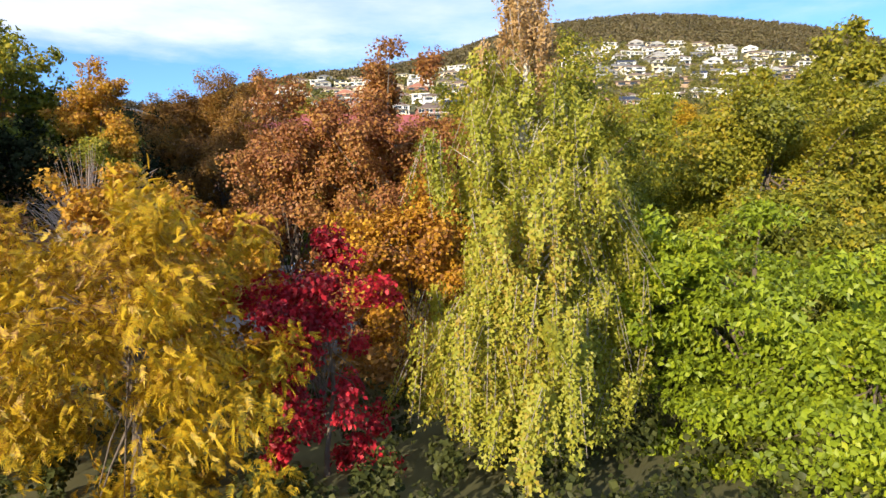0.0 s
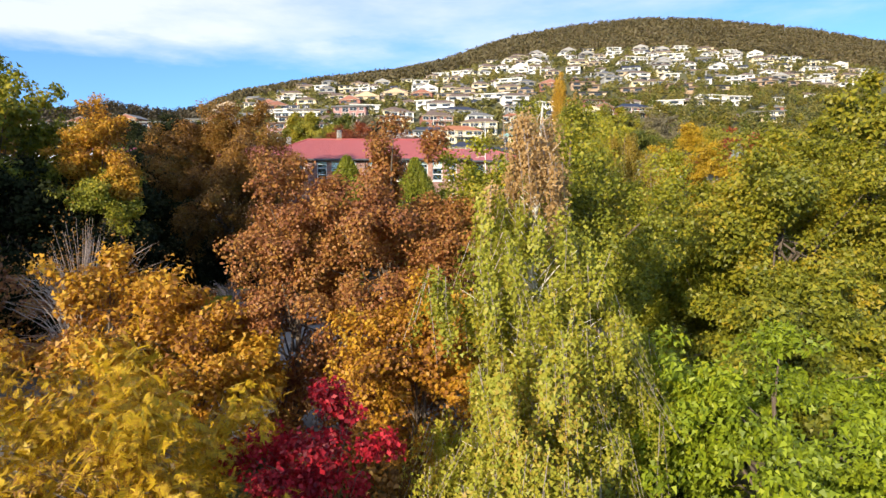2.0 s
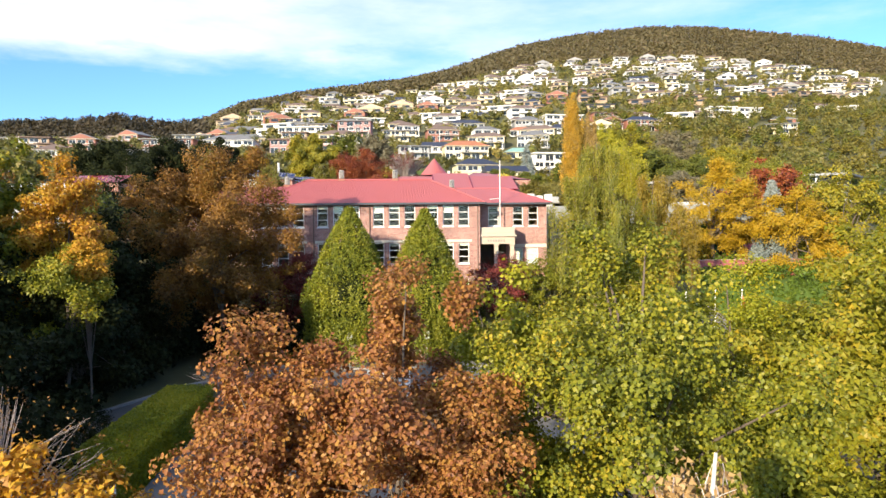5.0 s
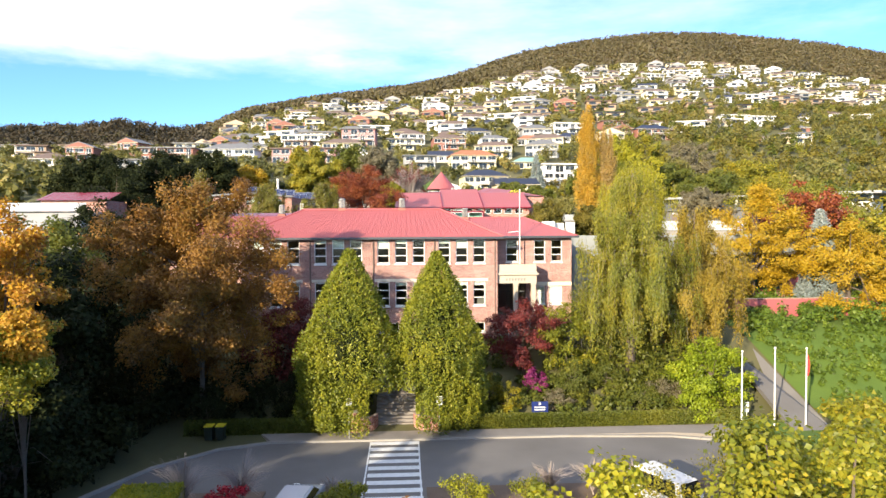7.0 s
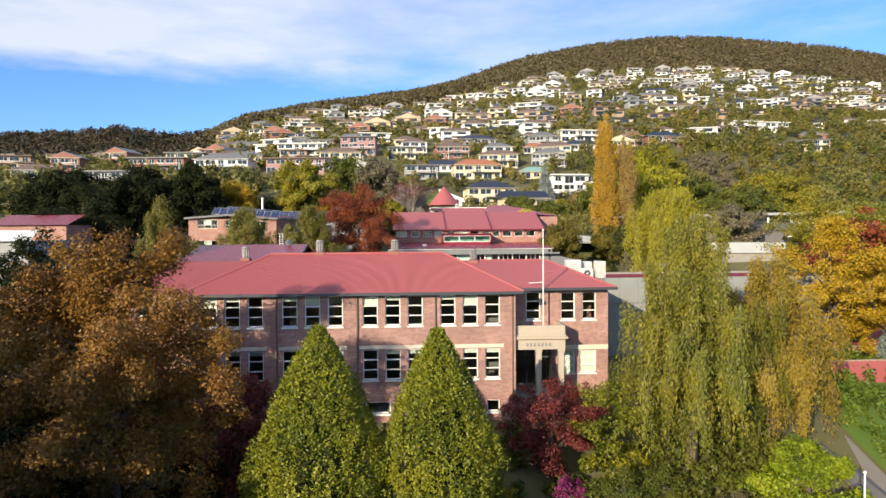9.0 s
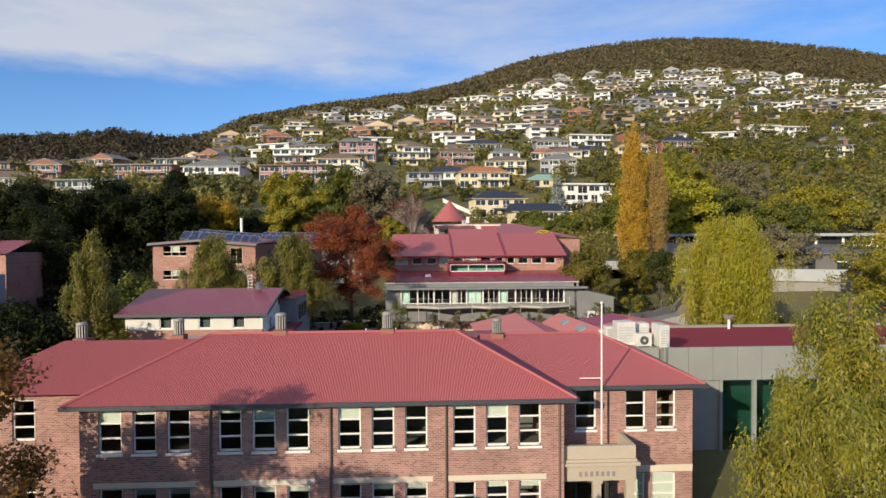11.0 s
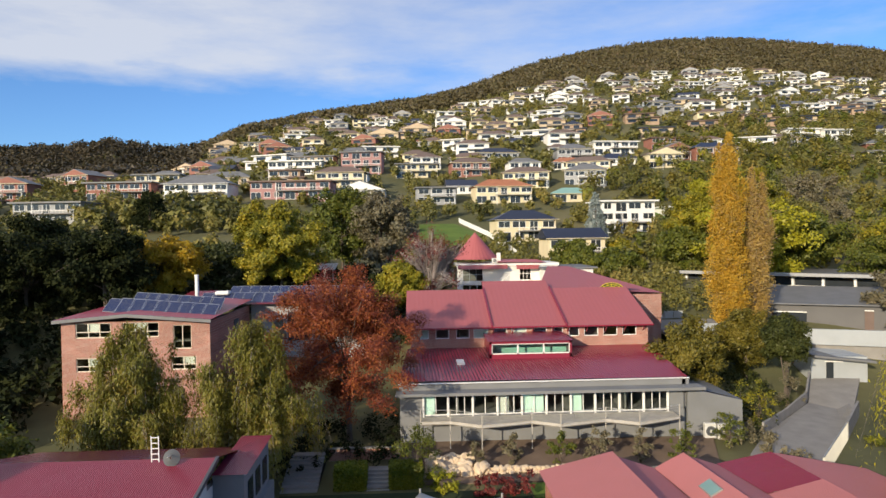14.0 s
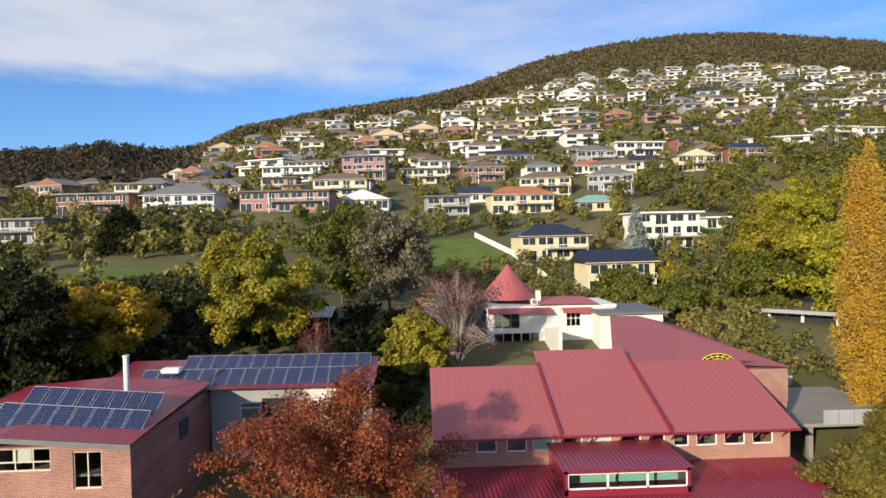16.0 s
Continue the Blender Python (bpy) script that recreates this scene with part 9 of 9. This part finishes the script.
        part("headlight", boxes((L - 0.12, L + 0.0, sg * W * 0.78 - 0.16, sg * W * 0.78 + 0.16, 0.66, 0.8), bevel=0.02), M["white"], c)
    return c


vehicle(-8.4, 46.6, 82, "car", "silver parked car at the kerbside planting")
vehicle(9.9, 47.0, 118, "carwhite", "white parked people carrier among shrubs", True)
vehicle(-12.6, 28.5, 20, "carglass", "dark parked car under the trees")
vehicle(-1.5, 30.5, 80, "car", "silver parked car under the trees")
# lane sign
ls = thing("lane_sign", (-13.2, 30.5, 0.0), "white lane sign on a thin post", "road sign")
v, f = tubes([[((0, 0, -0.2), 0.03), ((0, 0, 2.2), 0.03)]], 8)
raw("post", v, f, M["steel"], ls)
part("plate", boxes((-0.2, 0.2, -0.03, 0.0, 1.7, 2.3)), M["white"], ls)
for k in range(3):
    part("plain_bar", boxes((-0.13, 0.13, -0.036, -0.03, 1.82 + k * 0.14, 1.88 + k * 0.14)), M["darkgrey"], ls)

# courtyard steps and rocks under the deck
cs = thing("courtyard_steps", (0, 0, 0), "concrete steps between clipped hedges", "steps")
for k in range(6):
    part("step", boxes((-7.5, -5.9, 116.0 + k * 0.35, 118.6, 8.4, 9.35 + k * 0.17)), M["concrete"], cs)
bs = thing("bank_steps", (0, 0, 0), "timber edged steps beside the red tree", "steps")
for k in range(9):
    part("step", boxes((-13.6, -11.0, 116.0 + k * 0.5, 120.8, 8.8, 9.4 + k * 0.16)), M["concrete"], bs)
rr = random.Random(4)
rocks0 = []
for k in range(5):
    bm = bmesh.new()
    bmesh.ops.create_icosphere(bm, subdivisions=2, radius=0.5)
    for v_ in bm.verts:
        q = noise.noise(v_.co * 2.3 + Vector((k * 7, 0, 0)))
        v_.co *= 1 + 0.4 * q
        v_.co.z *= 0.65
    me = bpy.data.meshes.new("rock")
    bm.to_mesh(me)
    bm.free()
    me.materials.append(M["stone"])
    rocks0.append(me)
rw_ = thing("rock_wall", (0, 0, 0), "low edging wall of golden rocks", "rock wall")
for k in range(150):
    q = k / 149
    x = -5 + 25.5 * q + rr.uniform(-0.1, 0.1)
    y = 117.6 + 0.5 * math.sin(q * 5) + rr.uniform(-0.15, 0.15)
    for rep in range(2):
        o = new("rock", rocks0[rr.randrange(5)])
        o.parent = rw_
        o.matrix_world = pose(x, y + rep * 0.15, float(ground(x, y)) + 0.12 + rep * 0.22, rr.uniform(0, 40), rr.uniform(0, 40), rr.uniform(0, 360)) @ Matrix.Scale(rr.uniform(0.3, 0.6), 4)
rp = thing("rock_pile", (0, 0, 0), "tumbled golden boulders below the deck", "rocks")
for k in range(60):
    x, y = rr.uniform(-3.0, 1.2), rr.uniform(117.8, 120.2)
    o = new("rock", rocks0[rr.randrange(5)])
    o.parent = rp
    o.matrix_world = pose(x, y, float(ground(x, y)) + rr.uniform(0.1, 0.6), rr.uniform(0, 60), rr.uniform(0, 60), rr.uniform(0, 360)) @ Matrix.Scale(rr.uniform(0.5, 1.2), 4)

# garden pergola, yellow chairs, slope fence
pg = thing("garden_shelter", (-18.8, 172, float(ground(-18.8, 172))), "grey slatted garden shelter", "shelter")
for a in (-2.2, 2.2):
    for c_ in (-1.6, 1.6):
        part("post", boxes((a - 0.08, a + 0.08, c_ - 0.08, c_ + 0.08, -0.3, 2.5)), M["timber"], pg)
for k in range(12):
    bm = bmesh.new()
    slab(bm, [(-2.6 + k * 0.44, -2.1, 2.5), (-2.6 + k * 0.44 + 0.36, -2.1, 2.5), (-2.6 + k * 0.44 + 0.36, 2.1, 3.3), (-2.6 + k * 0.44, 2.1, 3.3)], 0.08)
    part("slat", bm, M["timber"], pg)
for x, y, r in ((-17.0, 158.2, 10), (-37.8, 158.5, 40)):
    ch = thing("garden_chair", (x, y, float(ground(x, y))), "bright yellow garden chair among shrubs", "chair", "yellow garden chairs", r)
    part("seat", boxes((-0.35, 0.35, -0.35, 0.35, 0.4, 0.46)), M["yellowchair"], ch)
    bm = bmesh.new()
    slab(bm, [(-0.35, 0.3, 0.45), (0.35, 0.3, 0.45), (0.35, 0.62, 1.25), (-0.35, 0.62, 1.25)], 0.06)
    part("backrest", bm, M["yellowchair"], ch)
    for a in (-0.32, 0.26):
        for c_ in (-0.32, 0.26):
            part("leg", boxes((a, a + 0.06, c_, c_ + 0.06, -0.1, 0.4)), M["yellowchair"], ch)
fn = thing("slope_fence", (0, 0, 0), "white boarded fence stepping down the slope", "fence")
line = [(8.4, 259.8), (15.4, 243), (18.6, 226.4), (22.6, 202.4)]
for a, b_ in zip(line[:-1], line[1:]):
    L = (Vector(b_) - Vector(a)).length
    n = max(1, int(L / 2.4))
    for k in range(n):
        p0, p1 = Vector(a).lerp(Vector(b_), k / n), Vector(a).lerp(Vector(b_), (k + 1) / n)
        za, zb = float(ground(*p0)), float(ground(*p1))
        raw("panel", [(p0.x, p0.y, za - 0.2), (p1.x, p1.y, zb - 0.2), (p1.x, p1.y, zb + 1.3), (p0.x, p0.y, za + 1.3), (p0.x + 0.08, p0.y + 0.06, za - 0.2), (p1.x + 0.08, p1.y + 0.06, zb - 0.2), (p1.x + 0.08, p1.y + 0.06, zb + 1.3), (p0.x + 0.08, p0.y + 0.06, za + 1.3)],
            [(0, 1, 2, 3), (7, 6, 5, 4), (3, 2, 6, 7), (0, 3, 7, 4), (1, 5, 6, 2)], M["white"], fn)
# low red-roofed store behind the lawn and two roofs among the trees
st = thing("store_building", (0, 0, 0), "low brick store with a red roof", "building")
part("wall", boxes((32.5, 46, 86, 92, 5, 6.9)), M["brick2"], st)
corrugated("roof", [(32, 85.4, 6.9), (46.5, 85.4, 6.9), (46.5, 92, 8.2), (32, 92, 8.2)], 0.3, 0.03, M["roof"], st)
lb = thing("boarding_house", (0, 0, 0), "low building with a pale sheet roof among trees", "building")
part("wall", boxes((-66, -49, 110, 120, 7, 16.8)), M["wall_grey"], lb)
corrugated("roof", [(-66.6, 109.4, 16.8), (-48.4, 109.4, 16.8), (-50.5, 115, 18.2), (-64, 115, 18.2)], 0.4, 0.03, M["wall_white"], lb)
lb2 = thing("boarding_house", (0, 0, 0), "brick building with a dark red roof among trees", "building")
part("wall", boxes((-63, -52.5, 126, 134, 9, 19.0)), M["brick2"], lb2)
corrugated("roof", [(-63.6, 125.4, 19.0), (-52, 125.4, 19.0), (-52, 131, 20.6), (-63.6, 131, 20.6)], 0.3, 0.03, M["roof_dark"], lb2)
sash(lb2, -60, -57.5, 16, 18, 125.9, M["white"], bars=(0.5,), posts=(0.5,))
